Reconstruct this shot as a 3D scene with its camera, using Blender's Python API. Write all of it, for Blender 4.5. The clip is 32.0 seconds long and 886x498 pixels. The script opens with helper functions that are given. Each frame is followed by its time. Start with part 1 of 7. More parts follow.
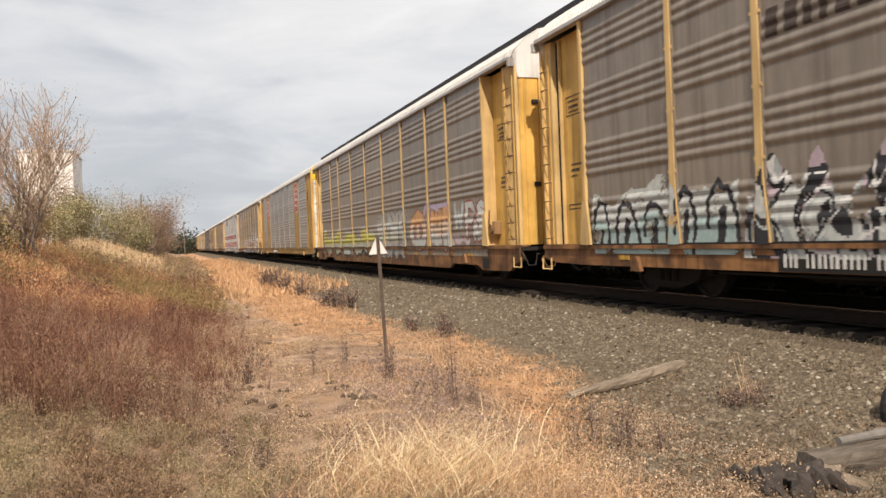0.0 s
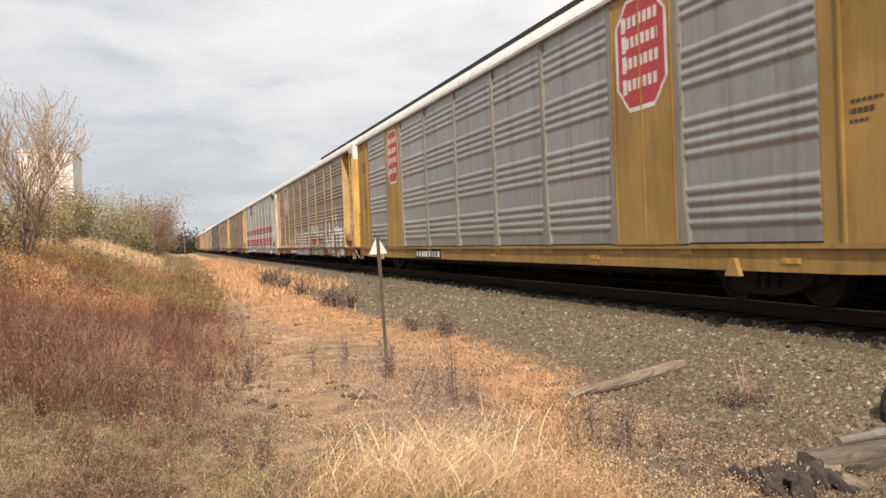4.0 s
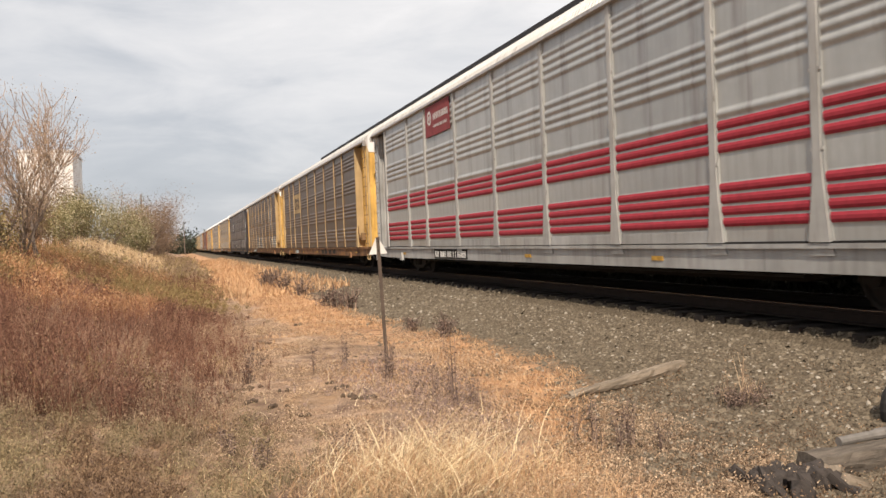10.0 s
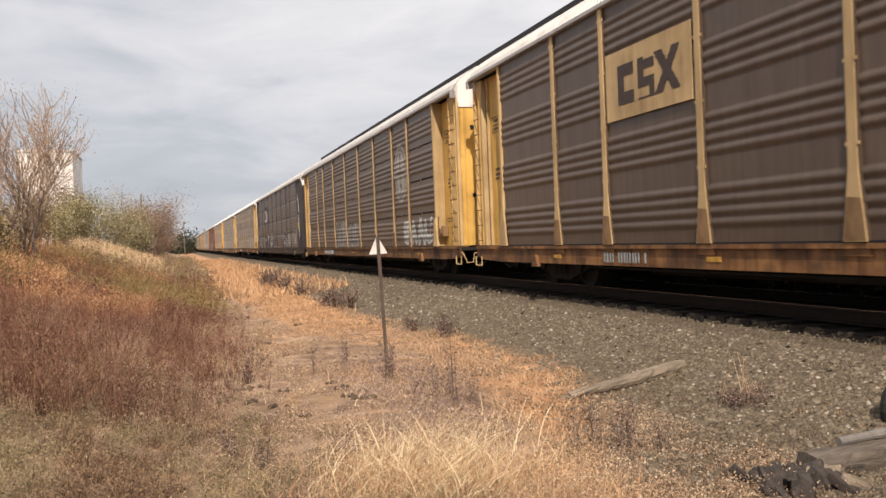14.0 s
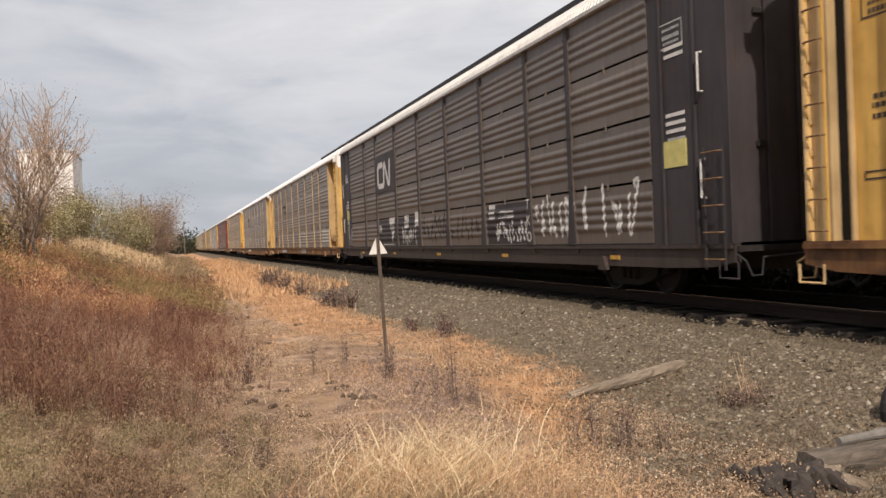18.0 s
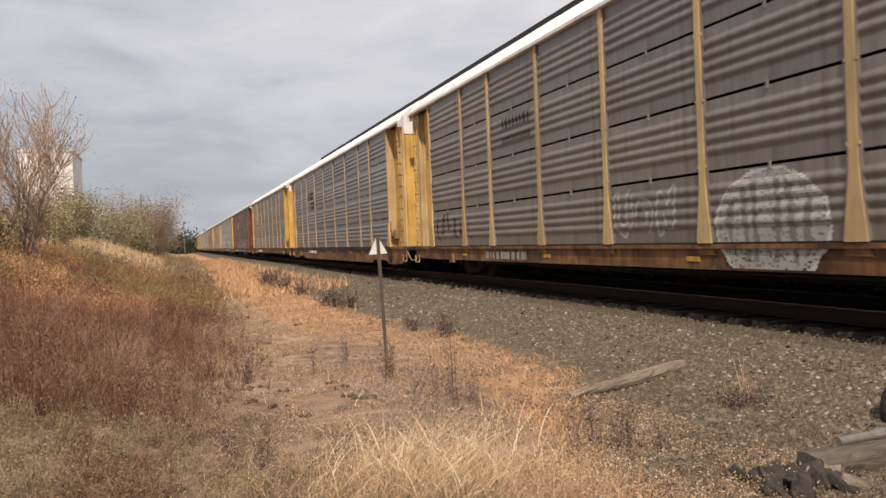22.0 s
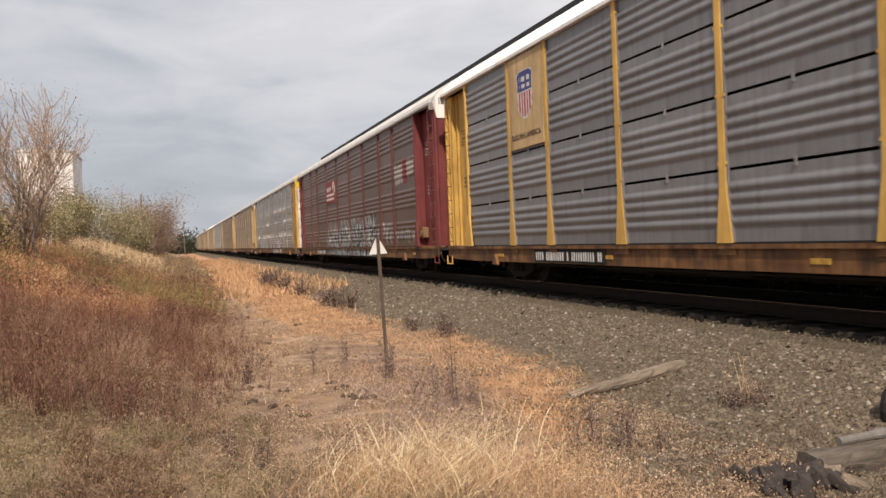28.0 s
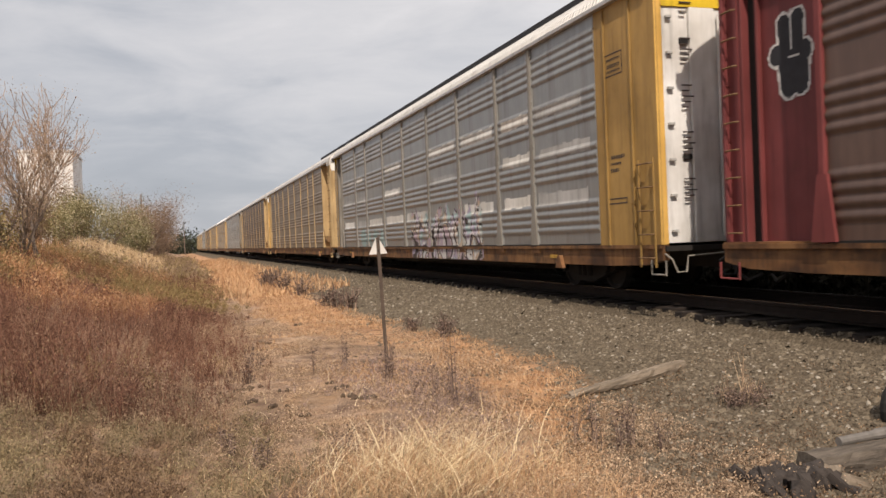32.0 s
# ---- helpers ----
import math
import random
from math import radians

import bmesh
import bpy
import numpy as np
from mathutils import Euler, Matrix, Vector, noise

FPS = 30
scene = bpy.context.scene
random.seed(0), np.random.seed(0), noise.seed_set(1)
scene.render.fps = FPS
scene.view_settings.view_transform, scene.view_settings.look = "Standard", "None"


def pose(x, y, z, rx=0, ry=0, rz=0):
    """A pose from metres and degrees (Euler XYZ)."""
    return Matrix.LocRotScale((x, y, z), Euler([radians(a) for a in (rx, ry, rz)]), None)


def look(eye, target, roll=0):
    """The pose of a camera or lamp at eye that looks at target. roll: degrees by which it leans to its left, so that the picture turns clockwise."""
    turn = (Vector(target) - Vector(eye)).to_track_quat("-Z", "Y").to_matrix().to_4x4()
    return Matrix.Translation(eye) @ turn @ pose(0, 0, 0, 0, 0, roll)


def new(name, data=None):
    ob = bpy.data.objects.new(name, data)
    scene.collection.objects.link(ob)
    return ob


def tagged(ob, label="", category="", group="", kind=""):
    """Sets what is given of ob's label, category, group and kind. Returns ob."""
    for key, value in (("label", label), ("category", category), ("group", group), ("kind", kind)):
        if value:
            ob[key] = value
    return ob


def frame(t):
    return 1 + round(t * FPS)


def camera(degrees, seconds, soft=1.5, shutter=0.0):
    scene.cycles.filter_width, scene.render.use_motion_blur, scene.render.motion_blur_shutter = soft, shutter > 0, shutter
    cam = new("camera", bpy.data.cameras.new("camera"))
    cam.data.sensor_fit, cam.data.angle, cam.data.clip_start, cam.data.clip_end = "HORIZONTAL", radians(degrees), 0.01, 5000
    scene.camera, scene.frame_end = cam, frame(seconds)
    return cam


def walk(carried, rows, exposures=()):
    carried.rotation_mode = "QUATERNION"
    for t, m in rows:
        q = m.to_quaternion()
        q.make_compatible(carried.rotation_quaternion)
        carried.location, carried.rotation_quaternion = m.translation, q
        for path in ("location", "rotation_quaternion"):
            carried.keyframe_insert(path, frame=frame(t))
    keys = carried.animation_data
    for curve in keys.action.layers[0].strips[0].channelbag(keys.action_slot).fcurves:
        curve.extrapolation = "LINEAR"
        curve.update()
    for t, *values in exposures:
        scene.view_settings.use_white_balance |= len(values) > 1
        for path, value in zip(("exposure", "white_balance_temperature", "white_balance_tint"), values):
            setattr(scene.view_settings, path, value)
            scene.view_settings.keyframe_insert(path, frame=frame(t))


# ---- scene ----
EYE = Vector((0.0, 0.0, 1.08))
AIM = Vector((math.sin(radians(17.804)), math.cos(radians(17.804)), -0.012873))
cam = camera(55.95, 32.0, soft=1.5, shutter=0.12)
STAND = look(EYE, EYE + AIM, -2.3)
walk(cam, [(0.0, STAND), (32.0, STAND)], exposures=[
    (0.0, 0.10, 6700, 12.0), (3.0, 0.18, 6750, 12.0), (6.0, 0.18, 6800, 12.0), (9.0, 0.12, 6700, 12.0), (13.0, 0.05, 6650, 14.0), (17.0, -0.09, 6550, 14.0),
    (20.0, -0.19, 6550, 14.0), (23.0, -0.21, 6550, 14.0), (28.0, -0.15, 6550, 14.0), (32.0, -0.20, 6600, 14.0)])

# ---- light ----
SUN_EL, SUN_AZ = 43.0, 197.5          # degrees; azimuth clockwise from +y
world = bpy.data.worlds.new("sky")
scene.world = world
world.use_nodes = True
wn, wl = world.node_tree.nodes, world.node_tree.links
wn.clear()
w_out = wn.new("ShaderNodeOutputWorld")
w_mix = wn.new("ShaderNodeMixShader")
w_bg, w_cloud = wn.new("ShaderNodeBackground"), wn.new("ShaderNodeBackground")
w_sky = wn.new("ShaderNodeTexSky")
w_sky.sky_type, w_sky.sun_disc = "NISHITA", False
w_sky.sun_elevation, w_sky.sun_rotation = radians(SUN_EL), radians(SUN_AZ)
w_sky.dust_density, w_sky.altitude = 2.0, 100
w_bg.inputs["Strength"].default_value = 0.07
wl.new(w_sky.outputs[0], w_bg.inputs["Color"])
w_tc, w_map = wn.new("ShaderNodeTexCoord"), wn.new("ShaderNodeMapping")
w_map.inputs["Scale"].default_value = (1.5, 1.5, 5.6)
w_map.inputs["Rotation"].default_value = (0.0, radians(-6), 0.0)
wl.new(w_tc.outputs["Generated"], w_map.inputs["Vector"])
w_noise = wn.new("ShaderNodeTexNoise")
w_noise.inputs["Scale"].default_value, w_noise.inputs["Detail"].default_value = 3.4, 9.0
w_noise.inputs["Roughness"].default_value, w_noise.inputs["Distortion"].default_value = 0.56, 0.35
wl.new(w_map.outputs[0], w_noise.inputs["Vector"])
# broad veil: grey-blue and thick low down, bright above
w_sep, w_add = wn.new("ShaderNodeSeparateXYZ"), wn.new("ShaderNodeMath")
w_add.operation = "MULTIPLY_ADD"
wl.new(w_tc.outputs["Generated"], w_sep.inputs[0])
wl.new(w_sep.outputs["Z"], w_add.inputs[0])
w_add.inputs[1].default_value = 1.0
w_half = wn.new("ShaderNodeMath")
w_half.operation = "MULTIPLY"
w_half.inputs[1].default_value = 0.62
wl.new(w_noise.outputs["Fac"], w_half.inputs[0])
w_side = wn.new("ShaderNodeMath")
w_side.operation = "MULTIPLY_ADD"
w_side.inputs[1].default_value = 0.32
wl.new(w_sep.outputs["X"], w_side.inputs[0])
wl.new(w_half.outputs[0], w_side.inputs[2])
wl.new(w_side.outputs[0], w_add.inputs[2])
w_ramp = wn.new("ShaderNodeValToRGB")
wl.new(w_add.outputs[0], w_ramp.inputs[0])
el = w_ramp.color_ramp.elements
el[0].position, el[0].color = 0.26, (0.49, 0.535, 0.585, 1)
el[1].position, el[1].color = 0.95, (1.15, 1.14, 1.13, 1)
for spot, tint in ((0.40, (0.57, 0.61, 0.655, 1)), (0.53, (0.73, 0.755, 0.78, 1)), (0.68, (0.87, 0.88, 0.885, 1))):
    el.new(spot).color = tint
wl.new(w_ramp.outputs[0], w_cloud.inputs["Color"])
w_cloud.inputs["Strength"].default_value = 1.0
w_mix.inputs[0].default_value = 0.88
wl.new(w_bg.outputs[0], w_mix.inputs[1])
wl.new(w_cloud.outputs[0], w_mix.inputs[2])
wl.new(w_mix.outputs[0], w_out.inputs["Surface"])

sun = new("sun", bpy.data.lights.new("sun", "SUN"))
sun.data.energy, sun.data.angle, sun.data.color = 5.0, radians(0.9), (1.0, 0.90, 0.76)
sd = Vector((math.cos(radians(SUN_EL)) * math.sin(radians(SUN_AZ)), math.cos(radians(SUN_EL)) * math.cos(radians(SUN_AZ)), math.sin(radians(SUN_EL))))
sun.matrix_world = look(sd * 60, (0, 0, 0))

# ---- materials ----
class Mat:
    """A small builder round one node material."""

    def __init__(self, name, rough=0.8, metal=0.0):
        self.m = bpy.data.materials.new(name)
        self.m.use_nodes = True
        self.n, self.l = self.m.node_tree.nodes, self.m.node_tree.links
        self.b = self.n["Principled BSDF"]
        self.b.inputs["Roughness"].default_value, self.b.inputs["Metallic"].default_value = rough, metal
        self.b.inputs["Specular IOR Level"].default_value = 0.3
        self.c = self.n.new("ShaderNodeTexCoord")

    def vec(self, scale=(1, 1, 1), out="Object"):
        mp = self.n.new("ShaderNodeMapping")
        mp.inputs["Scale"].default_value = scale
        if out == "World":
            g = self.n.new("ShaderNodeNewGeometry")
            self.l.new(g.outputs["Position"], mp.inputs["Vector"])
        else:
            self.l.new(self.c.outputs[out], mp.inputs["Vector"])
        return mp.outputs[0]

    def noise(self, scale, detail=4.0, stretch=(1, 1, 1), out="Object", rough=0.6):
        t = self.n.new("ShaderNodeTexNoise")
        t.inputs["Scale"].default_value, t.inputs["Detail"].default_value, t.inputs["Roughness"].default_value = scale, detail, rough
        self.l.new(self.vec(stretch, out), t.inputs["Vector"])
        return t.outputs["Fac"]

    def ramp(self, fac, stops):
        r = self.n.new("ShaderNodeValToRGB")
        e = r.color_ramp.elements
        for i, (p, col) in enumerate(stops):
            q = e[i] if i < 2 else e.new(p)
            q.position, q.color = p, (*col, 1)
        self.l.new(fac, r.inputs[0])
        return r.outputs[0]

    def mix(self, fac, a, b, kind="MIX"):
        x = self.n.new("ShaderNodeMix")
        x.data_type, x.blend_type = "RGBA", kind
        for sock, v in ((x.inputs["Factor"], fac), (x.inputs["A"], a), (x.inputs["B"], b)):
            if isinstance(v, (int, float)):
                sock.default_value = v
            elif isinstance(v, tuple):
                sock.default_value = (*v, 1)
            else:
                self.l.new(v, sock)
        return x.outputs["Result"]

    def math(self, op, a, b=0.0, c=0.0):
        x = self.n.new("ShaderNodeMath")
        x.operation = op
        for sock, v in zip(x.inputs, (a, b, c)):
            if isinstance(v, (int, float)):
                sock.default_value = v
            else:
                self.l.new(v, sock)
        return x.outputs[0]

    def random(self, island=False):
        if island:
            return self.n.new("ShaderNodeNewGeometry").outputs["Random Per Island"]
        return self.n.new("ShaderNodeObjectInfo").outputs["Random"]

    def color(self, sock):
        if isinstance(sock, tuple):
            self.b.inputs["Base Color"].default_value = (*sock, 1)
        else:
            self.l.new(sock, self.b.inputs["Base Color"])
        return self

    def bump(self, height, strength=0.3, distance=0.01):
        x = self.n.new("ShaderNodeBump")
        x.inputs["Strength"].default_value, x.inputs["Distance"].default_value = strength, distance
        self.l.new(height, x.inputs["Height"])
        self.l.new(x.outputs[0], self.b.inputs["Normal"])
        return self


def scaled(c, k):
    return tuple(min(1.0, v * k) for v in c)


def paint(name, base, rust=0.35, rough=0.6, rust_color=(0.10, 0.045, 0.022)):
    """Weathered paint: grime streaks running down, rust blotches, fine grain."""
    m = Mat(name, rough)
    streak = m.noise(1.0, 6, (7.0, 7.0, 0.6))
    col = m.ramp(streak, [(0.26, scaled(base, 0.62)), (0.44, scaled(base, 0.90)), (0.62, base), (0.85, scaled(base, 1.12))])
    fade = m.ramp(m.noise(0.8, 4), [(0.32, (0.72, 0.70, 0.68)), (0.66, (1.1, 1.1, 1.12))])
    col = m.mix(1.0, col, fade, "MULTIPLY")
    soot = m.math("MULTIPLY", m.ramp(m.noise(1.0, 7, (2.6, 2.6, 0.35)), [(0.54, (0, 0, 0)), (0.74, (1, 1, 1))]), 0.28)
    col = m.mix(soot, col, (0.045, 0.035, 0.028))
    blot = m.ramp(m.noise(3.2, 6, (1, 1, 0.6)), [(0.60 - 0.12 * rust, (0, 0, 0)), (0.74, (1, 1, 1))])
    fac = m.math("MULTIPLY", blot, rust)
    col = m.mix(fac, col, rust_color)
    var = m.ramp(m.random(), [(0.0, (0.86, 0.86, 0.86)), (1.0, (1.08, 1.06, 1.04))])
    m.color(m.mix(1.0, col, var, "MULTIPLY"))
    m.bump(m.noise(60, 3), 0.15, 0.004)
    return m.m


def sheet(name, base, grime, amount=0.5, metal=0.25, coat=0.7, rust=0.5):
    """Old galvanised siding under a film of road grime, holes in the flat bands."""
    m = Mat(name, 0.54, metal + 0.05)
    m.b.inputs["Specular IOR Level"].default_value = 0.35
    m.b.inputs["Coat Weight"].default_value, m.b.inputs["Coat Roughness"].default_value = coat, 0.36
    m.b.inputs["Coat IOR"].default_value = 1.75
    big = m.noise(0.9, 4, (1.0, 1.0, 1.3))
    streak = m.noise(1.0, 5, (9.0, 9.0, 0.7))
    a = m.ramp(big, [(0.30, base), (0.70, scaled(base, 0.78))])
    fac = m.math("MULTIPLY", m.ramp(streak, [(0.35, (0, 0, 0)), (0.75, (1, 1, 1))]), amount)
    col = m.mix(fac, a, grime)
    drip = m.math("MULTIPLY", m.ramp(m.noise(1.0, 7, (3.5, 3.5, 0.22)), [(0.54 - 0.1 * (rust - 0.5), (0, 0, 0)), (0.70, (1, 1, 1))]), rust)
    col = m.mix(drip, col, (0.082, 0.046, 0.028))
    chalk = m.math("MULTIPLY", m.ramp(m.noise(1.4, 8, (1, 1, 0.5)), [(0.60, (0, 0, 0)), (0.78, (1, 1, 1))]), 0.35)
    col = m.mix(chalk, col, scaled(base, 1.5))
    # patches a hand's width or two across where old decals and wipe marks sit
    br = m.n.new("ShaderNodeTexBrick")
    br.inputs["Scale"].default_value = 1.0
    br.inputs["Brick Width"].default_value, br.inputs["Row Height"].default_value, br.inputs["Mortar Size"].default_value = 0.33, 0.27, 0.0
    br.inputs["Color1"].default_value, br.inputs["Color2"].default_value = (0, 0, 0, 1), (1, 1, 1, 1)
    sx = m.n.new("ShaderNodeSeparateXYZ")
    cx = m.n.new("ShaderNodeCombineXYZ")
    m.l.new(m.c.outputs["Object"], sx.inputs[0])
    m.l.new(sx.outputs["Y"], cx.inputs["X"])
    m.l.new(sx.outputs["Z"], cx.inputs["Y"])
    m.l.new(cx.outputs[0], br.inputs["Vector"])
    patch = m.math("MULTIPLY", br.outputs["Color"], m.ramp(m.noise(1.7, 2), [(0.5, (0, 0, 0)), (0.7, (0.35, 0.35, 0.35))]))
    col = m.mix(patch, col, scaled(grime, 0.7))
    var = m.ramp(m.random(), [(0.0, (0.84, 0.84, 0.85)), (1.0, (1.1, 1.09, 1.07))])
    m.color(m.mix(1.0, col, var, "MULTIPLY"))
    m.bump(m.noise(45, 4), 0.2, 0.004)
    return m.m


def flat_mat(name, color, rough=0.7, metal=0.0, vary=0.25, scale=8.0):
    m = Mat(name, rough, metal)
    m.color(m.ramp(m.noise(scale, 5), [(0.3, scaled(color, 1 - vary)), (0.7, scaled(color, 1 + vary))]))
    m.bump(m.noise(scale * 6, 3), 0.15, 0.003)
    return m.m


def plant_mat(name, stops, rough=0.85):
    """Dry stalks and leaves: every island takes its own tone."""
    m = Mat(name, rough)
    m.b.inputs["Specular IOR Level"].default_value = 0.15
    col = m.ramp(m.random(True), stops)
    pos = m.ramp(m.noise(0.55, 3, out="World"), [(0.3, (0.78, 0.76, 0.76)), (0.7, (1.15, 1.12, 1.06))])
    m.color(m.mix(1.0, col, pos, "MULTIPLY"))
    return m.m


STEEL = flat_mat("dark_steel", (0.022, 0.019, 0.017), 0.8, 0.1)
BLACK = flat_mat("black_grime", (0.018, 0.016, 0.015), 0.8)
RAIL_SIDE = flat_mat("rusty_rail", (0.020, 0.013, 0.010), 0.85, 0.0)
POST_RUST = flat_mat("brown_post_steel", (0.085, 0.062, 0.048), 0.75)
RAIL_TOP = flat_mat("polished_rail", (0.55, 0.53, 0.52), 0.22, 0.95, 0.1)
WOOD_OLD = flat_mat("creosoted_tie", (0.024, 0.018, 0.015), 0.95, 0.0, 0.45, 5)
WHITE_PAINT = paint("white_paint", (0.80, 0.80, 0.78), 0.12)
ROOF_TAR = flat_mat("dark_roof_edge", (0.03, 0.03, 0.033), 0.8)

# ---- ground ----
def smooth(a, b, x):
    t = np.clip((x - a) / (b - a), 0, 1)
    return t * t * (3 - 2 * t)


TRACK_X = 8.69


def height(x, y):
    """Height of the ground; rail tops are at 0."""
    x, y = np.asarray(x, float), np.asarray(y, float)
    edge = 0.3 + 0.012 * np.clip(y, 0, 60)
    z = -0.74 + 0.335 * smooth(4.4, 7.2, x) + 0.18 * smooth(7.25, 7.50, x)
    z = z - 0.40 * smooth(10.0, 12.8, x)
    z = z + 1.95 * smooth(0.0, 7.8, edge - x) + 0.25 * smooth(9, 40, edge - x)
    z = z + 0.018 * np.sin(x * 1.3 + 0.7 * y) * np.cos(0.9 * y - 0.5 * x) * (1 - smooth(5.5, 6.8, x)) * smooth(1.0, 3.0, np.abs(x) + np.abs(y) * 0.2)
    z = z + 0.007 * np.sin(2.9 * x + 1.1 * y + 1.0) * np.sin(2.3 * y - 1.7 * x) * (1 - smooth(5.0, 6.5, x))
    return z


# across the ground at distances y: where the straw begins, where the gravel begins
STRAW_EDGE = ((0, 6.4, 7.8, 9.7, 12.7, 14.5, 17, 26, 45, 60), (2.7, 2.86, 3.0, 3.4, 3.7, 3.0, 2.2, 2.1, 1.6, 1.6))
GRAVEL_EDGE = ((0, 5.2, 6.4, 8.5, 9.5, 14, 16, 20, 27, 60), (2.7, 2.9, 3.35, 4.2, 4.65, 4.8, 4.5, 4.3, 4.3, 5.3))


def mesh_object(name, verts, faces, material, parent=None, smooth_shade=False):
    me = bpy.data.meshes.new(name)
    me.from_pydata([tuple(v) for v in verts], [], [tuple(f) for f in faces])
    me.materials.append(material)
    if smooth_shade:
        me.shade_smooth()
    ob = new(name, me)
    if parent is not None:
        ob.parent = parent
    return ob


def steps(*runs):
    """Values along an axis: (start, stop, step) runs, end to end."""
    out = []
    for a, b, s in runs:
        out += list(np.arange(a, b - 1e-6, s))
    return np.array(out + [runs[-1][1]])


gx = steps((-900, -100, 100), (-100, -20, 8), (-20, -6, 1.0), (-6, 13, 0.25), (13, 25, 2), (25, 100, 15), (100, 900, 100))
gy = steps((-600, -40, 70), (-40, 2, 3), (2, 26, 0.3), (26, 60, 1.0), (60, 200, 7), (200, 2000, 100))
GX, GY = np.meshgrid(gx, gy, indexing="ij")
GZ = height(GX, GY)
nx, ny = len(gx), len(gy)
gverts = np.stack([GX, GY, GZ], -1).reshape(-1, 3)
idx = np.arange(nx * ny).reshape(nx, ny)
gfaces = np.stack([idx[:-1, :-1], idx[1:, :-1], idx[1:, 1:], idx[:-1, 1:]], -1).reshape(-1, 4)

gm = Mat("ground_soil_and_gravel", 0.95)
gm.b.inputs["Specular IOR Level"].default_value = 0.1
soil = gm.ramp(gm.noise(1.6, 8, out="World"), [(0.28, (0.19, 0.13, 0.098)), (0.50, (0.37, 0.26, 0.185)), (0.72, (0.48, 0.36, 0.26))])
speck = gm.ramp(gm.noise(38.0, 5, out="World", rough=0.7), [(0.36, (0.45, 0.42, 0.40)), (0.48, (1.0, 1.0, 1.0)), (0.60, (1.05, 1.03, 1.0)), (0.70, (1.5, 1.4, 1.25))])
soil = gm.mix(1.0, soil, speck, "MULTIPLY")
straw = gm.ramp(gm.noise(9.0, 6, out="World"), [(0.3, (0.15, 0.098, 0.064)), (0.55, (0.27, 0.178, 0.112)), (0.75, (0.38, 0.265, 0.172))])
gravel = gm.ramp(gm.noise(26.0, 5, out="World", rough=0.75), [(0.30, (0.054, 0.043, 0.030)), (0.5, (0.132, 0.104, 0.073)), (0.72, (0.235, 0.190, 0.137))])
gpos = gm.n.new("ShaderNodeSeparateXYZ")
gg = gm.n.new("ShaderNodeNewGeometry")
gm.l.new(gg.outputs["Position"], gpos.inputs[0])
strawmask = gm.ramp(gm.noise(1.1, 6, out="World"), [(0.46, (0, 0, 0)), (0.66, (0.8, 0.8, 0.8))])
def edge_of(table):
    return gm.math("MULTIPLY", gm.ramp(gm.math("MULTIPLY", gpos.outputs["Y"], 1 / 60), [(y / 60, (x / 6,) * 3) for y, x in zip(*table)]), 6.0)


ragged = gm.math("MULTIPLY_ADD", gm.noise(1.3, 6, out="World"), 1.5, -0.75)
past = gm.n.new("ShaderNodeClamp")
gm.l.new(gm.math("MULTIPLY_ADD", gm.math("SUBTRACT", gm.math("ADD", gpos.outputs["X"], ragged), edge_of(STRAW_EDGE)), 1.6, 0.25), past.inputs[0])
thatch = gm.math("MULTIPLY", past.outputs[0], 0.88)
orange = gm.ramp(gm.noise(7.0, 7, out="World"), [(0.28, (0.30, 0.165, 0.088)), (0.52, (0.48, 0.285, 0.16)), (0.75, (0.58, 0.38, 0.23))])
blotch = gm.ramp(gm.noise(2.3, 7, out="World"), [(0.36, (0.62, 0.58, 0.60)), (0.5, (1.0, 1.0, 1.0)), (0.66, (1.22, 1.14, 1.02))])
land = gm.mix(1.0, gm.mix(thatch, gm.mix(strawmask, soil, straw), orange), blotch, "MULTIPLY")
gmask = gm.math("MULTIPLY_ADD", gm.math("SUBTRACT", gm.math("ADD", gpos.outputs["X"], gm.math("MULTIPLY", ragged, 0.8)), edge_of(GRAVEL_EDGE)), 1.7, 0.4)
clampn = gm.n.new("ShaderNodeClamp")
gm.l.new(gmask, clampn.inputs[0])
# shade under the train put into the gravel colour, from about x 7.4 on
under_shade = gm.math("MULTIPLY_ADD", gm.math("ADD", gpos.outputs["X"], gm.math("MULTIPLY_ADD", gm.noise(3.0, 4, out="World"), 0.3, -0.15)), 5.0, -37.2)
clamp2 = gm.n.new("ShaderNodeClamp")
gm.l.new(under_shade, clamp2.inputs[0])
darkened = gm.mix(clamp2.outputs[0], gravel, gm.ramp(gm.noise(20, 5, out="World"), [(0.3, (0.010, 0.008, 0.007)), (0.7, (0.028, 0.022, 0.018))]))
gm.color(gm.mix(clampn.outputs[0], land, darkened))
gm.bump(gm.noise(26, 8, out="World", rough=0.75), 0.75, 0.05)
ground = tagged(mesh_object("ground", gverts, gfaces, gm.m, smooth_shade=True), "dry trackside soil and straw rising to gravel ballast", "ground", kind="structure")

# ---- shapes ----
def add_box(bm, x0, x1, y0, y1, z0, z1, bevel=0.0):
    vs = [bm.verts.new((x, y, z)) for x in (x0, x1) for y in (y0, y1) for z in (z0, z1)]
    fs = [bm.faces.new([vs[i] for i in q]) for q in ((0, 1, 3, 2), (4, 6, 7, 5), (0, 4, 5, 1), (2, 3, 7, 6), (0, 2, 6, 4), (1, 5, 7, 3))]
    if bevel:
        es = list({e for f in fs for e in f.edges})
        bmesh.ops.bevel(bm, geom=es, offset=bevel, segments=1, affect="EDGES")


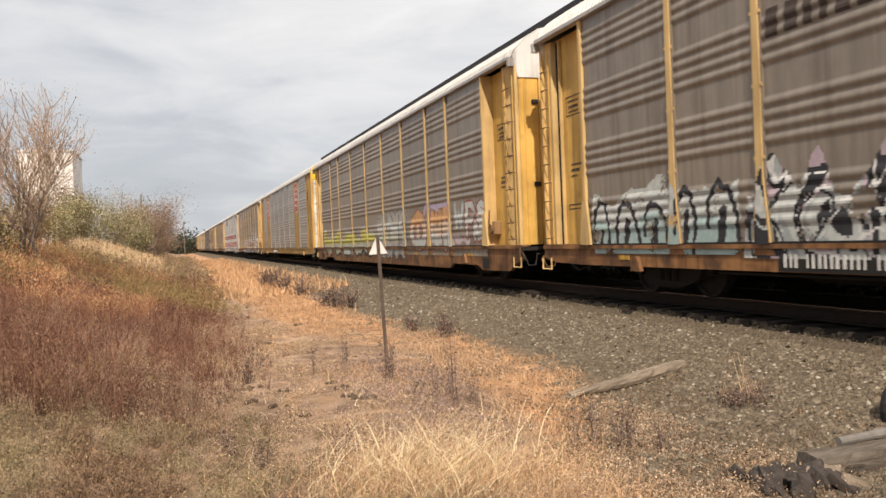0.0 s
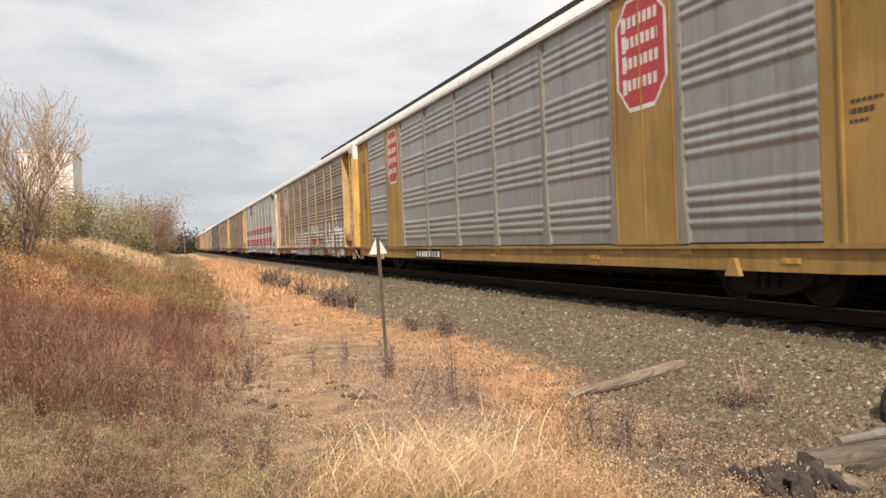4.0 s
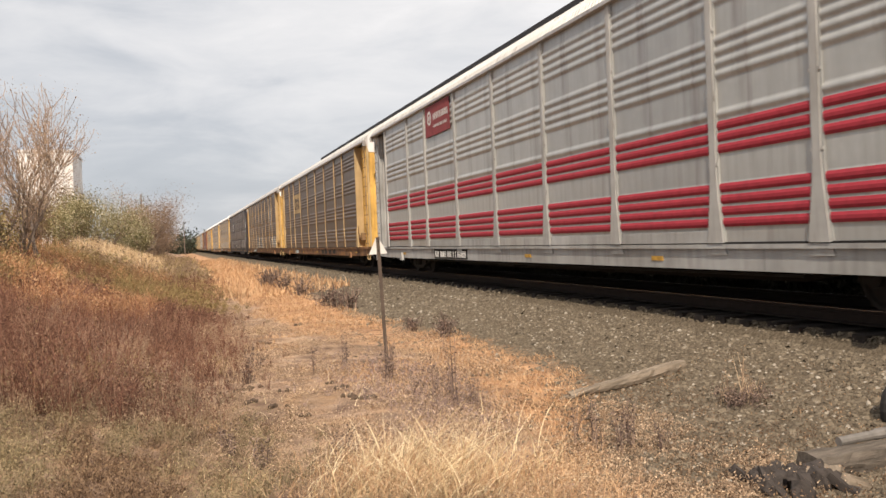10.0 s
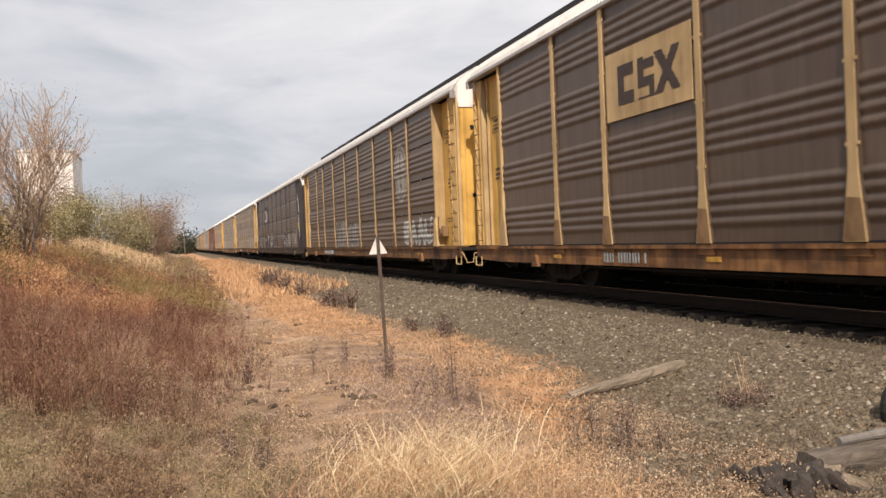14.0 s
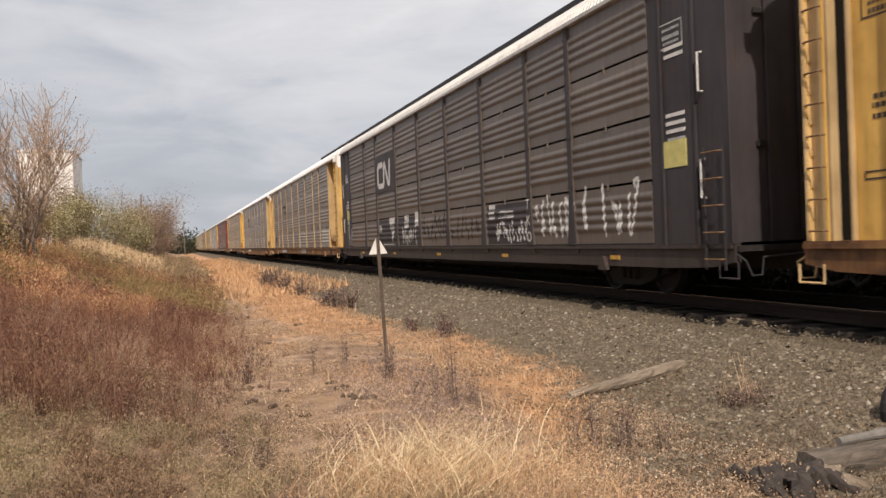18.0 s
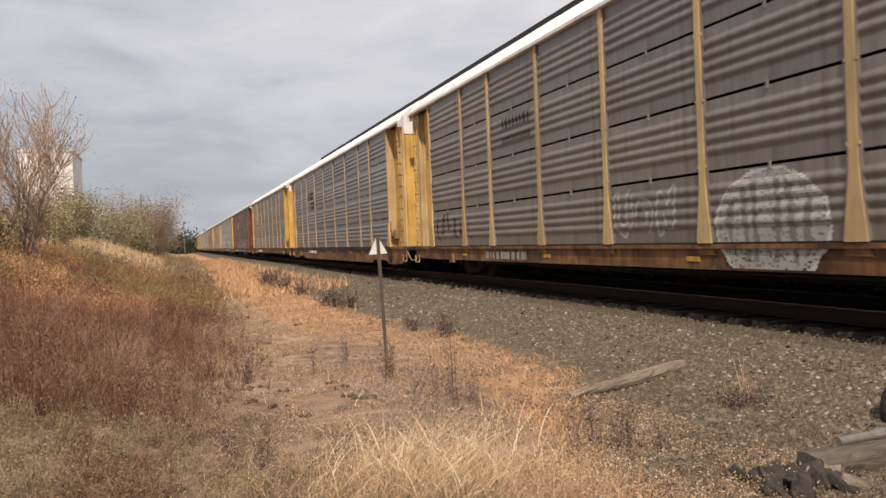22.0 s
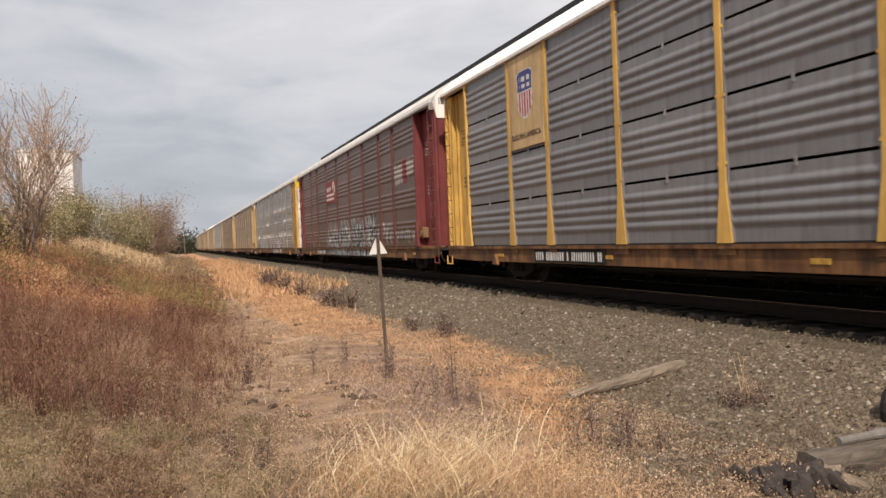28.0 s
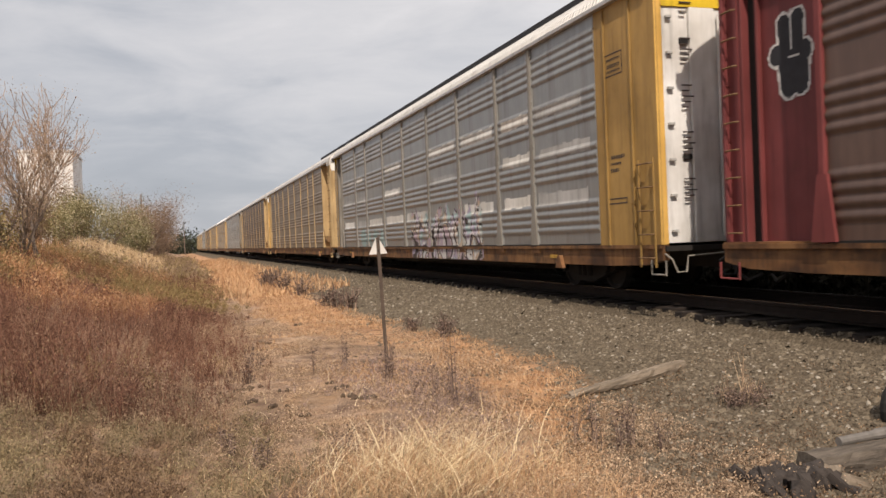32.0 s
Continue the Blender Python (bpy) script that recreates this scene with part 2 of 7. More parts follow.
def add_tube(bm, pts, r, n=6):
    """A bent round bar through the points."""
    pts = [Vector(p) for p in pts]
    rings = []
    for i, p in enumerate(pts):
        d = (pts[min(i + 1, len(pts) - 1)] - pts[max(i - 1, 0)]).normalized()
        a = d.cross(Vector((0, 0, 1)) if abs(d.z) < 0.9 else Vector((1, 0, 0))).normalized()
        b = d.cross(a)
        rr = r[i] if isinstance(r, (list, tuple)) else r
        rings.append([bm.verts.new(p + (a * math.cos(2 * math.pi * k / n) + b * math.sin(2 * math.pi * k / n)) * rr) for k in range(n)])
    for q, s in zip(rings, rings[1:]):
        for k in range(n):
            bm.faces.new((q[k], q[(k + 1) % n], s[(k + 1) % n], s[k]))
    bm.faces.new(rings[0][::-1])
    bm.faces.new(rings[-1])


def add_prism(bm, poly, axis, a, b):
    """A flat outline pushed along an axis ('x', 'y' or 'z') from a to b."""
    def at(p, w):
        return {"x": (w, p[0], p[1]), "y": (p[0], w, p[1]), "z": (p[0], p[1], w)}[axis]
    lo, hi = [bm.verts.new(at(p, a)) for p in poly], [bm.verts.new(at(p, b)) for p in poly]
    n = len(poly)
    for i in range(n):
        bm.faces.new((lo[i], lo[(i + 1) % n], hi[(i + 1) % n], hi[i]))
    bm.faces.new(lo[::-1])
    bm.faces.new(hi)


def part(name, bm, material, parent, label=""):
    """Link a bmesh as one mesh object under a thing or a part."""
    bmesh.ops.recalc_face_normals(bm, faces=bm.faces)
    me = bpy.data.meshes.new(name)
    bm.to_mesh(me)
    bm.free()
    me.materials.append(material)
    ob = new(name, me)
    ob.parent = parent
    return tagged(ob, label)


def again(src, parent, m):
    """Another object on the same mesh, at the pose m under parent."""
    ob = new(src.name.split(".")[0], src.data)
    ob.parent, ob.matrix_basis = parent, m
    if "label" in src:
        ob["label"] = src["label"]
    return ob


def boxes(name, material, parent, *bs, bevel=0.0, label=""):
    bm = bmesh.new()
    for b in bs:
        add_box(bm, *b, bevel)
    return part(name, bm, material, parent, label)


# ---- the autorack wagons ----
DECK, EAVE, HALF = 0.84, 4.97, 1.55
SIDE = [2.75, 1.95, 2.75, 2.75, 2.75, 2.75, 2.75, 1.95, 2.75]       # bays of a side
SIDE_LEN = sum(SIDE)
BAY = 1.95                                                    # ladder bay at either end
RACK = SIDE_LEN + 2 * BAY
SILL = 0.49                                                   # foot of the lettering band on the sill
TIER = 1.005


RIDGE = 0.026


def ridges():
    """Heights above the deck and outward steps of the siding, as (z, out) points."""
    pts = [(0.0, 0.0)]
    for z, n, p in [(0.225 + TIER * i, 4, 0.157) for i in range(4)]:
        for k in range(n):
            a = z + k * p
            pts += ([(a - 0.08 * p, 0.0)] if k == 0 else []) + [(a + 0.02 * p, 0.0 if k == 0 else RIDGE * 0.06), (a + 0.20 * p, RIDGE * 0.45), (a + 0.36 * p, RIDGE), (a + 0.62 * p, RIDGE), (a + 0.80 * p, RIDGE * 0.45)] + ([(a + 0.98 * p, 0.0), (a + 1.08 * p, 0.0)] if k == n - 1 else [])
    pts.append((EAVE - DECK - 0.02, 0.0))
    return pts


PROFILE = ridges()


def face_out(design, z):
    zs, os = zip(*PROFILE)
    return np.interp(np.asarray(z) - DECK, zs, os)


def panel_mesh(name, design, width, material, last=False):
    """One corrugated side panel, 3 cm thick, its foot on the deck line, centred on its width."""
    pr = PROFILE
    if design == "banded":
        top = EAVE - DECK - 0.02 - 3 * TIER if last else TIER - 0.012
        pr = [(0.03, 0.0)] + [q for q in pr if 0.05 < q[0] < TIER - 0.012] + [(top, 0.0)]
    w = width / 2 - 0.004
    verts, faces = [], []
    for z, o in pr:
        verts += [(-o, -w, z), (-o, w, z)]
    front = len(pr) - 1
    for i in range(front):
        faces.append((2 * i, 2 * i + 2, 2 * i + 3, 2 * i + 1))
    base = len(verts)
    for z, o in pr:
        verts += [(-o, -w, z), (-o, w, z), (0.03, -w, z), (0.03, w, z)]
    for i in range(front):
        a = base + 4 * i
        faces += [(a + 2, a + 3, a + 7, a + 6), (a, a + 2, a + 6, a + 4), (a + 1, a + 5, a + 7, a + 3)]
    if design == "banded" and not last:
        for y in (-0.015,):
            a, z = len(verts), pr[-1][0]
            verts += [(x, y + dy, z + dz) for x in (-0.03, 0.0) for dy in (0, 0.03) for dz in (-0.05, 0.06)]
            faces += [tuple(a + i for i in q) for q in ((0, 1, 3, 2), (4, 6, 7, 5), (0, 4, 5, 1), (2, 3, 7, 6), (0, 2, 6, 4), (1, 5, 7, 3))]
    me = bpy.data.meshes.new(name)
    me.from_pydata(verts, [], faces)
    me.polygons.foreach_set("use_smooth", [k < front for k in range(len(faces))])
    me.materials.append(material)
    return me


def post_mesh(flare, material, w=0.066):
    """A hat-shaped side post with a spread foot and bolt heads along both edges."""
    bm = bmesh.new()
    h = EAVE - DECK
    d = 0.018
    zs = [0.02, 0.70, 0.92, h - 0.05]
    ws = [flare, w * 1.25, w * 1.0, w * 0.9]
    rings = []
    for z, hw in zip(zs, ws):
        rings.append([bm.verts.new((0.0, -hw, z)), bm.verts.new((-d, -hw, z)), bm.verts.new((-d, hw, z)), bm.verts.new((0.0, hw, z))])
    for q, s in zip(rings, rings[1:]):
        for k in range(3):
            bm.faces.new((q[k], q[k + 1], s[k + 1], s[k]))
        bm.faces.new((q[3], q[0], s[0], s[3]))
    bm.faces.new(rings[0])
    bm.faces.new(rings[-1][::-1])
    for k in range(7):
        z = 1.0 + k * 0.46
        for s in (-1, 1):
            if k % 2 == 0:
                add_box(bm, -0.016, 0.0, s * (w + 0.018) - 0.014, s * (w + 0.018) + 0.014, z + 0.08, z + 0.12)
    bmesh.ops.recalc_face_normals(bm, faces=bm.faces)
    me = bpy.data.meshes.new("post")
    bm.to_mesh(me)
    bm.free()
    me.materials.append(material)
    return me


def roof_shape():
    return [(-1.57, EAVE), (-1.50, EAVE + 0.16), (-1.26, EAVE + 0.38), (-0.86, EAVE + 0.63), (-0.4, EAVE + 0.74), (0.4, EAVE + 0.74), (0.86, EAVE + 0.63), (1.26, EAVE + 0.38), (1.50, EAVE + 0.16), (1.57, EAVE)]


ROOFS = {}


def build_roof(car, mat):
    """Arched roof of ribbed sheets: a rib every 0.13 m along the wagon."""
    if mat.name not in ROOFS:
        sh, L, n = roof_shape(), RACK / 2, len(roof_shape())
        ys, verts, faces = [], [], []
        for y in np.arange(-L, L - 0.05, 0.13):
            ys += [(y, 0.0), (y + 0.055, 0.0), (y + 0.07, 0.020), (y + 0.115, 0.020)]
        ys.append((L, 0.0))
        for yy, o in ys:
            verts += [(x + (o if x > 0 else -o), yy, z + o * 0.7) for x, z in sh]
        for i in range(len(ys) - 1):
            for j in range(n - 1):
                a = i * n + j
                faces.append((a, a + 1, a + n + 1, a + n))
        for yy, s in ((-L, -1), (L, 1)):
            ring_ids = tuple(range(len(verts), len(verts) + n))
            verts += [(x, yy, z) for x, z in sh]
            faces.append(ring_ids if s < 0 else ring_ids[::-1])
        me = bpy.data.meshes.new("roof")
        me.from_pydata(verts, [], faces)
        me.materials.append(mat)
        ROOFS[mat.name] = me
    roof = new("roof", ROOFS[mat.name])
    roof.parent = car


def wheel_mesh():
    bm = bmesh.new()
    for s in (-1, 1):
        prof = [(0.0, 0.07), (0.10, 0.07), (0.13, 0.03), (0.34, 0.03), (0.37, 0.07), (0.42, 0.07), (0.445, -0.06), (0.36, -0.06), (0.33, -0.02), (0.13, -0.02), (0.0, -0.06)]
        n = 20
        rings = []
        for k in range(n):
            a = 2 * math.pi * k / n
            rings.append([bm.verts.new((s * (0.76 + o), r * math.cos(a), r * math.sin(a))) for r, o in prof])
        for k in range(n):
            q, t = rings[k], rings[(k + 1) % n]
            for i in range(len(prof) - 1):
                bm.faces.new((q[i], q[i + 1], t[i + 1], t[i]))
    add_tube(bm, [(-0.95, 0, 0), (0.95, 0, 0)], 0.085, 10)
    bmesh.ops.remove_doubles(bm, verts=bm.verts, dist=0.0005)
    bmesh.ops.recalc_face_normals(bm, faces=bm.faces)
    me = bpy.data.meshes.new("wheelset")
    bm.to_mesh(me)
    bm.free()
    me.materials.append(STEEL)
    return me


WHEEL_R, WHEEL_BASE, TRUCK_AT = 0.42, 1.70, 9.9
WHEEL = wheel_mesh()
FRONT_AXLES, REAR_AXLES = [], []


def truck_mesh():
    bm = bmesh.new()
    for s in (-1, 1):
        poly = [(-1.15, 0.36), (-0.85, 0.30), (-0.62, 0.22), (-0.3, 0.13), (0.3, 0.13), (0.62, 0.22), (0.85, 0.30), (1.15, 0.36), (1.15, 0.52), (0.85, 0.58), (0.5, 0.66), (-0.5, 0.66), (-0.85, 0.58), (-1.15, 0.52)]
        add_prism(bm, poly, "x", s * 0.93 - 0.06, s * 0.93 + 0.06)
        for y in (-0.20, 0.0, 0.20):
            add_tube(bm, [(s * 1.0, y, 0.24), (s * 1.0, y, 0.54)], 0.075, 10)
        for y in (-WHEEL_BASE / 2, WHEEL_BASE / 2):
            add_tube(bm, [(s * 0.9, y, WHEEL_R), (s * 1.06, y, WHEEL_R)], 0.12, 12)
    add_box(bm, -0.9, 0.9, -0.18, 0.18, 0.36, 0.62, 0.02)
    bmesh.ops.recalc_face_normals(bm, faces=bm.faces)
    me = bpy.data.meshes.new("truck")
    bm.to_mesh(me)
    bm.free()
    me.materials.append(BLACK)
    return me


TRUCK = truck_mesh()


def marks(car, at_y, z, width, rows, mat, label, out, side=-1):
    """Lettering that cannot be given: short upright bars in its place and colour."""
    bm = bmesh.new()
    y = 0.0
    rnd = random.Random(int(abs(at_y) * 100) + rows)
    hgt = 0.17
    while y < width:
        w = rnd.uniform(0.025, 0.05)
        add_box(bm, -out - 0.006, -out + 0.002, at_y - y - w, at_y - y, z, z + hgt)
        y += w + rnd.choice((0.045, 0.06, 0.06, 0.16))
    return tagged(part("lettering", bm, mat, car, label), kind="stuff")


class Paint:
    """Flat colour fields sprayed on the siding: a raster of small cells that follow the ridges."""

    def __init__(self, y0, z0, wide, high, cell=0.03):
        self.y0, self.z0, self.cell = y0, z0, cell
        self.n, self.m = int(wide / cell), int(high / cell)
        self.U, self.V = np.meshgrid((np.arange(self.n) + 0.5) * cell, (np.arange(self.m) + 0.5) * cell, indexing="ij")
        self.ids = np.zeros((self.n, self.m), int)
        k = np.array([[noise.noise_vector(Vector((u * 5 + y0 * 3, v * 5, 2.0))) for v in self.V[0]] for u in self.U[:, 0]]) if cell > 0.028 else None
        self.Uw, self.Vw = (self.U + 0.045 * k[..., 0], self.V + 0.045 * k[..., 1]) if k is not None else (self.U, self.V)

    def stroke(self, pts, radius, idx, where=None):
        d = np.full(self.U.shape, 9.0)
        for (ax, ay), (bx, by) in zip(pts, pts[1:]):
            L = (bx - ax) ** 2 + (by - ay) ** 2 + 1e-9
            t = np.clip(((self.Uw - ax) * (bx - ax) + (self.Vw - ay) * (by - ay)) / L, 0, 1)
            d = np.minimum(d, np.hypot(self.Uw - ax - t * (bx - ax), self.Vw - ay - t * (by - ay)))
        self.ids[d < radius] = idx

    def area(self, mask, idx):
        self.ids[mask] = idx

    def build(self, car, design, mats, name, labels, lift=0.005, flat=None, over_posts=False):
        """u runs to the viewer's right, which is towards -y on the near side."""
        for idx, mat in mats.items():
            ii, jj = np.nonzero(self.ids == idx)
            if not len(ii):
                continue
            c = self.cell
            y1, y2 = self.y0 - ii * c, self.y0 - (ii + 1) * c
            z1, z2 = self.z0 + jj * c, self.z0 + (jj + 1) * c
            if flat is None:
                x1, x2 = -HALF - face_out(design, z1) - lift, -HALF - face_out(design, z2) - lift
                if over_posts:
                    yc, zc, yp = (y1 + y2) / 2, (z1 + z2) / 2, SIDE_LEN / 2
                    for w in SIDE[:-1]:
                        yp -= w
                        on = (np.abs(yc - yp) < 0.9 * np.interp(zc - DECK, [0.02, 0.70, 0.92, 4.0], [0.17, 0.082, 0.066, 0.06]) - 0.005) & (zc > DECK + 0.01)
                        x1, x2 = np.where(on, -HALF - 0.054, x1), np.where(on, -HALF - 0.054, x2)
            else:
                x1 = x2 = np.full(len(ii), flat)
            v = np.stack([np.stack([x1, y1, z1], -1), np.stack([x1, y2, z1], -1), np.stack([x2, y2, z2], -1), np.stack([x2, y1, z2], -1)], 1).reshape(-1, 3)
            f = np.arange(len(v)).reshape(-1, 4)
            ob = mesh_object(name, v, f, mat, car)
            tagged(ob, labels.get(idx, ""), kind="stuff")


HALF_SIDE = SIDE_LEN / 2


def canvas(d0, d1, z0, z1, cell=0.03):
    return Paint(HALF_SIDE - d0, z0, d1 - d0, z1 - z0, cell)


def spray(name, color):
    m = Mat(name, 0.75)
    m.color(m.ramp(m.noise(7, 5), [(0.25, scaled(color, 0.7)), (0.6, color), (0.9, scaled(color, 1.1))]))
    return m.m


def tag(car, design, y0, z0, wide, high, seed, fill, line, letters, halo=None, thick=0.13, shine=None):
    """Letters of no alphabet: fat bent strokes with a dark outline, side by side."""
    rnd = random.Random(seed)
    p = Paint(y0, z0, wide, high)
    step = wide / letters
    ls = []
    for k in range(letters):
        cx = (k + 0.5) * step
        top, low = high - rnd.uniform(0.16, 0.34), rnd.uniform(0.16, 0.26)
        w = step * rnd.uniform(0.26, 0.40)
        form = rnd.choice("OUNSHA")
        if form == "O":
            pts = [(cx + w * math.cos(a), (top + low) / 2 + (top - low) / 2 * math.sin(a)) for a in np.linspace(0, 6.283, 12)]
        elif form == "U":
            pts = [(cx - w, top), (cx - w * 0.9, low + 0.1), (cx, low), (cx + w * 0.9, low + 0.12), (cx + w, top + 0.05)]
        elif form == "N":
            pts = [(cx - w, low), (cx - w * 0.8, top), (cx + w * 0.6, low + 0.05), (cx + w, top + 0.08)]
        elif form == "S":
            pts = [(cx + w, top), (cx - w * 0.6, top - 0.05), (cx - w, (top + low) / 2 + 0.1), (cx + w * 0.8, (top + low) / 2 - 0.08), (cx + w * 0.5, low), (cx - w, low + 0.03)]
        elif form == "H":
            pts = [(cx - w, low), (cx - w * 0.9, top), (cx - w * 0.9, (top + low) / 2), (cx + w * 0.8, (top + low) / 2 + 0.04), (cx + w, top), (cx + w * 0.85, low)]
        else:
            pts = [(cx - w, low), (cx - 0.1 * w, top), (cx + w, low), (cx + 0.5 * w, (top + low) / 2), (cx - 0.5 * w, (top + low) / 2)]
        ls.append(pts)
    t = min(thick, step * 0.2)
    if halo:
        for pts in ls:
            p.stroke(pts, t + 0.09, 3)
    for pts in ls:
        p.stroke(pts, t + 0.045, 2)
    for pts in ls:
        p.stroke(pts, t, 1)
    if shine:
        for pts in ls:
            q = [(u + t * 0.35, v + t * 0.3) for u, v in pts[:3]]
            p.stroke(q, 0.025, 4)
    # runs of thin paint and missed spots
    wear = np.array([[noise.noise(Vector((u * 2.1, v * 2.1, seed * 1.7))) for v in p.V[0]] for u in p.U[:, 0]])
    fine = np.random.default_rng(seed).uniform(-0.14, 0.14, wear.shape)
    p.ids[wear + fine > 0.36] = 0
    p.build(car, design, {1: fill, 2: line, 3: halo or fill, 4: shine or fill}, "graffiti", {1: "sprayed graffiti lettering"}, over_posts=True)


GLYPH = {  # strokes in a unit box, u to the right, v up
    "V": "0,1 .12,.1 .45,0 .9,.06 .95,1", "o": ".1,.1 .05,.7 .4,1 .85,.75 .9,.15 .5,0 .1,.1", "t": ".5,1 .5,.05 .8,0;0,.6 1,.62",
    "e": ".1,.55 .12,.85 .5,1 .85,.8 .6,.45 .2,.2;.1,.55 .05,.2 .4,0 1,.05", "O": ".5,1 .12,.8 0,.4 .15,.08 .5,0 .85,.1 1,.45 .85,.85 .5,1;.5,.6 .5,.3",
    "U": ".05,1 .05,.2 .4,0 .8,.15 .85,1;.45,.9 .45,.35", "R": ".08,0 .1,1 .6,1 .85,.75 .55,.5 .15,.5;.5,.5 .95,0", "W": "0,1 .15,0 .5,.7 .8,0 1,1",
    "P": ".1,0 .1,1 .7,1 .95,.75 .7,.5 .15,.48", "S": ".95,.9 .5,1 .1,.8 .25,.55 .75,.45 .9,.2 .5,0 .05,.1", "T": ".5,0 .5,1;0,1 1,1", "A": "0,0 .45,1 1,0;.2,.35 .8,.35",
    "n": "0,0 .05,1 .45,.85 .55,.2;.5,.8 .9,1 1,0", "d": ".8,.1 .2,0 .05,.4 .6,.55;.75,1 .85,0"}


def piece(car, design, d0, z0, wide, high, letters, fill, line, halo=None, fat=0.13, shade=0.0, bands=(), seed=0, rim=0.05):
    """Named letter shapes sprayed fat. letters: (glyph, left, foot, width, height); bands: (low, high, paint[, from, to]) recolour the fill."""
    p = canvas(d0, d0 + wide, z0, z0 + high)
    paths = []
    for g, left, foot, w, h in letters:
        for run in GLYPH[g].split(";"):
            paths.append([(left - d0 + float(a.split(",")[0]) * w, foot - z0 + float(a.split(",")[1]) * h) for a in run.split()])
    if halo:
        for q in paths:
            p.stroke([(u + shade, v) for u, v in q], fat + rim + 0.05, 3)
            p.stroke(q, fat + rim + 0.05, 3)
    for q in paths:
        p.stroke([(u + shade, v) for u, v in q], fat + rim, 2)
        p.stroke(q, fat + rim, 2)
    for q in paths:
        p.stroke(q, fat, 1)
    mats = {1: fill, 2: line, 3: halo or fill}
    for k, (lo, hi, mat, *span) in enumerate(bands):
        wave = 0.07 * np.sin(p.U * 3.1 + k)
        left, right = span or (0.0, wide)
        p.area((p.ids == 1) & (p.U > left + wave) & (p.U < right + wave) & (p.V + z0 > lo + wave) & (p.V + z0 < hi + wave), 4 + k)
        mats[4 + k] = mat
    wear = np.array([[noise.noise(Vector((u * 2.6, v * 2.6, seed * 1.7))) for v in p.V[0]] for u in p.U[:, 0]])
    p.ids[wear + np.random.default_rng(seed).uniform(-0.2, 0.2, wear.shape) > 0.46] = 0
    p.build(car, design, mats, "graffiti", {1: "sprayed fat graffiti letters", 2: "outline of graffiti letters", 3: "pale halo of graffiti letters"}, over_posts=True)


def field(car, design, d0, d1, z0, top, seed, upper, lower, line, arches):
    """A pale sprayed field with a wavy top, two tones, and thick dark loops over it."""
    p = canvas(d0, d1, z0, top + 0.35)
    w = d1 - d0
    crest = (top - z0) + 0.14 * np.sin(p.U * 2.3 + seed) + 0.07 * np.sin(p.U * 6.1)
    inside = (p.Vw < crest) & (p.Uw > 0.1) & (p.Uw < w - 0.05)
    p.area(inside, 1)
    p.area(inside & (p.Vw < crest * 0.5 + 0.1 * np.sin(p.U * 4.0)), 2)
    rnd = random.Random(seed)
    for k in range(arches):
        c, r, h = (k + 0.5) * w / arches, w / arches * rnd.uniform(0.28, 0.42), (top - z0) * rnd.uniform(0.75, 1.02)
        foot = rnd.uniform(0.1, 0.5) * h
        p.stroke([(c - r, foot), (c - r * 0.9, h * 0.75), (c - r * 0.3, h), (c + r * 0.5, h * 0.9), (c + r, h * 0.5), (c + r * rnd.uniform(0.3, 1.1), rnd.uniform(0.02, 0.3))], 0.045, 3)
        p.stroke([(c - 0.2 * r, h * 0.2), (c + 0.1 * r, h * rnd.uniform(0.4, 0.65))], rnd.uniform(0.05, 0.11), 3)
    wear = np.array([[noise.noise(Vector((u * 2.3, v * 3.0, seed * 1.3))) for v in p.V[0]] for u in p.U[:, 0]])
    p.ids[wear + np.random.default_rng(seed).uniform(-0.25, 0.25, wear.shape) > 0.42] = 0
    p.build(car, design, {1: upper, 2: lower, 3: line}, "graffiti", {1: "pale sprayed field", 2: "teal lower part of a sprayed field", 3: "thick dark loops of graffiti"}, over_posts=True)


def mural(car, design, y0, z0, wide, left, right, seed, fills, line, edge, scale=1.0):
    """Wild interlocking shapes of no alphabet: lines along folds, flat fills between, an uneven top."""
    p = Paint(y0, z0, wide, max(left, right) * 1.2)
    rg = np.random.default_rng(seed)
    a, b, c = [], [], []
    for u in p.U[:, 0]:
        for v in p.V[0]:
            q = Vector((u * 1.5 * scale, v * 1.1 * scale, seed))
            q = q + noise.noise_vector(q * 0.9) * 0.55
            a.append(noise.noise(q))
            b.append(noise.noise(q * 1.7 + Vector((5, 3, 1))))
            c.append(noise.noise(Vector((u * 2.4, v * 0.5, seed + 9.0))))
    a, b, c = (np.array(k).reshape(p.U.shape) for k in (a, b, c))
    top = left + (right - left) * p.U / wide
    inside = (p.V < top * (0.80 + 0.45 * c)) & (p.U > 0.25 * np.abs(c)) & (p.U < wide - 0.25 * np.abs(c))
    zone = np.floor((a + 1.0) * 4.0 + (b > 0.1)).astype(int) % len(fills)
    for i in range(len(fills)):
        p.area(inside & (zone == i), 3 + i)
    p.area(inside & (np.abs(b) < 0.055), 1)
    p.area(inside & (np.abs(a) < 0.05), 1)
    p.area(inside & (np.abs(a - 0.11) < 0.035), 2)
    p.area(inside & (np.abs(b + 0.16) < 0.028), 2)
    thin = np.array([[noise.noise(Vector((u * 2.3, v * 2.3, seed + 4.0))) for v in p.V[0]] for u in p.U[:, 0]])
    p.ids[thin + rg.uniform(-0.15, 0.15, thin.shape) > 0.40] = 0
    mats = {1: line, 2: edge}
    mats.update({3 + i: m for i, m in enumerate(fills)})
    p.build(car, design, mats, "graffiti", {k: "wild sprayed graffiti shapes" for k in mats}, over_posts=True)


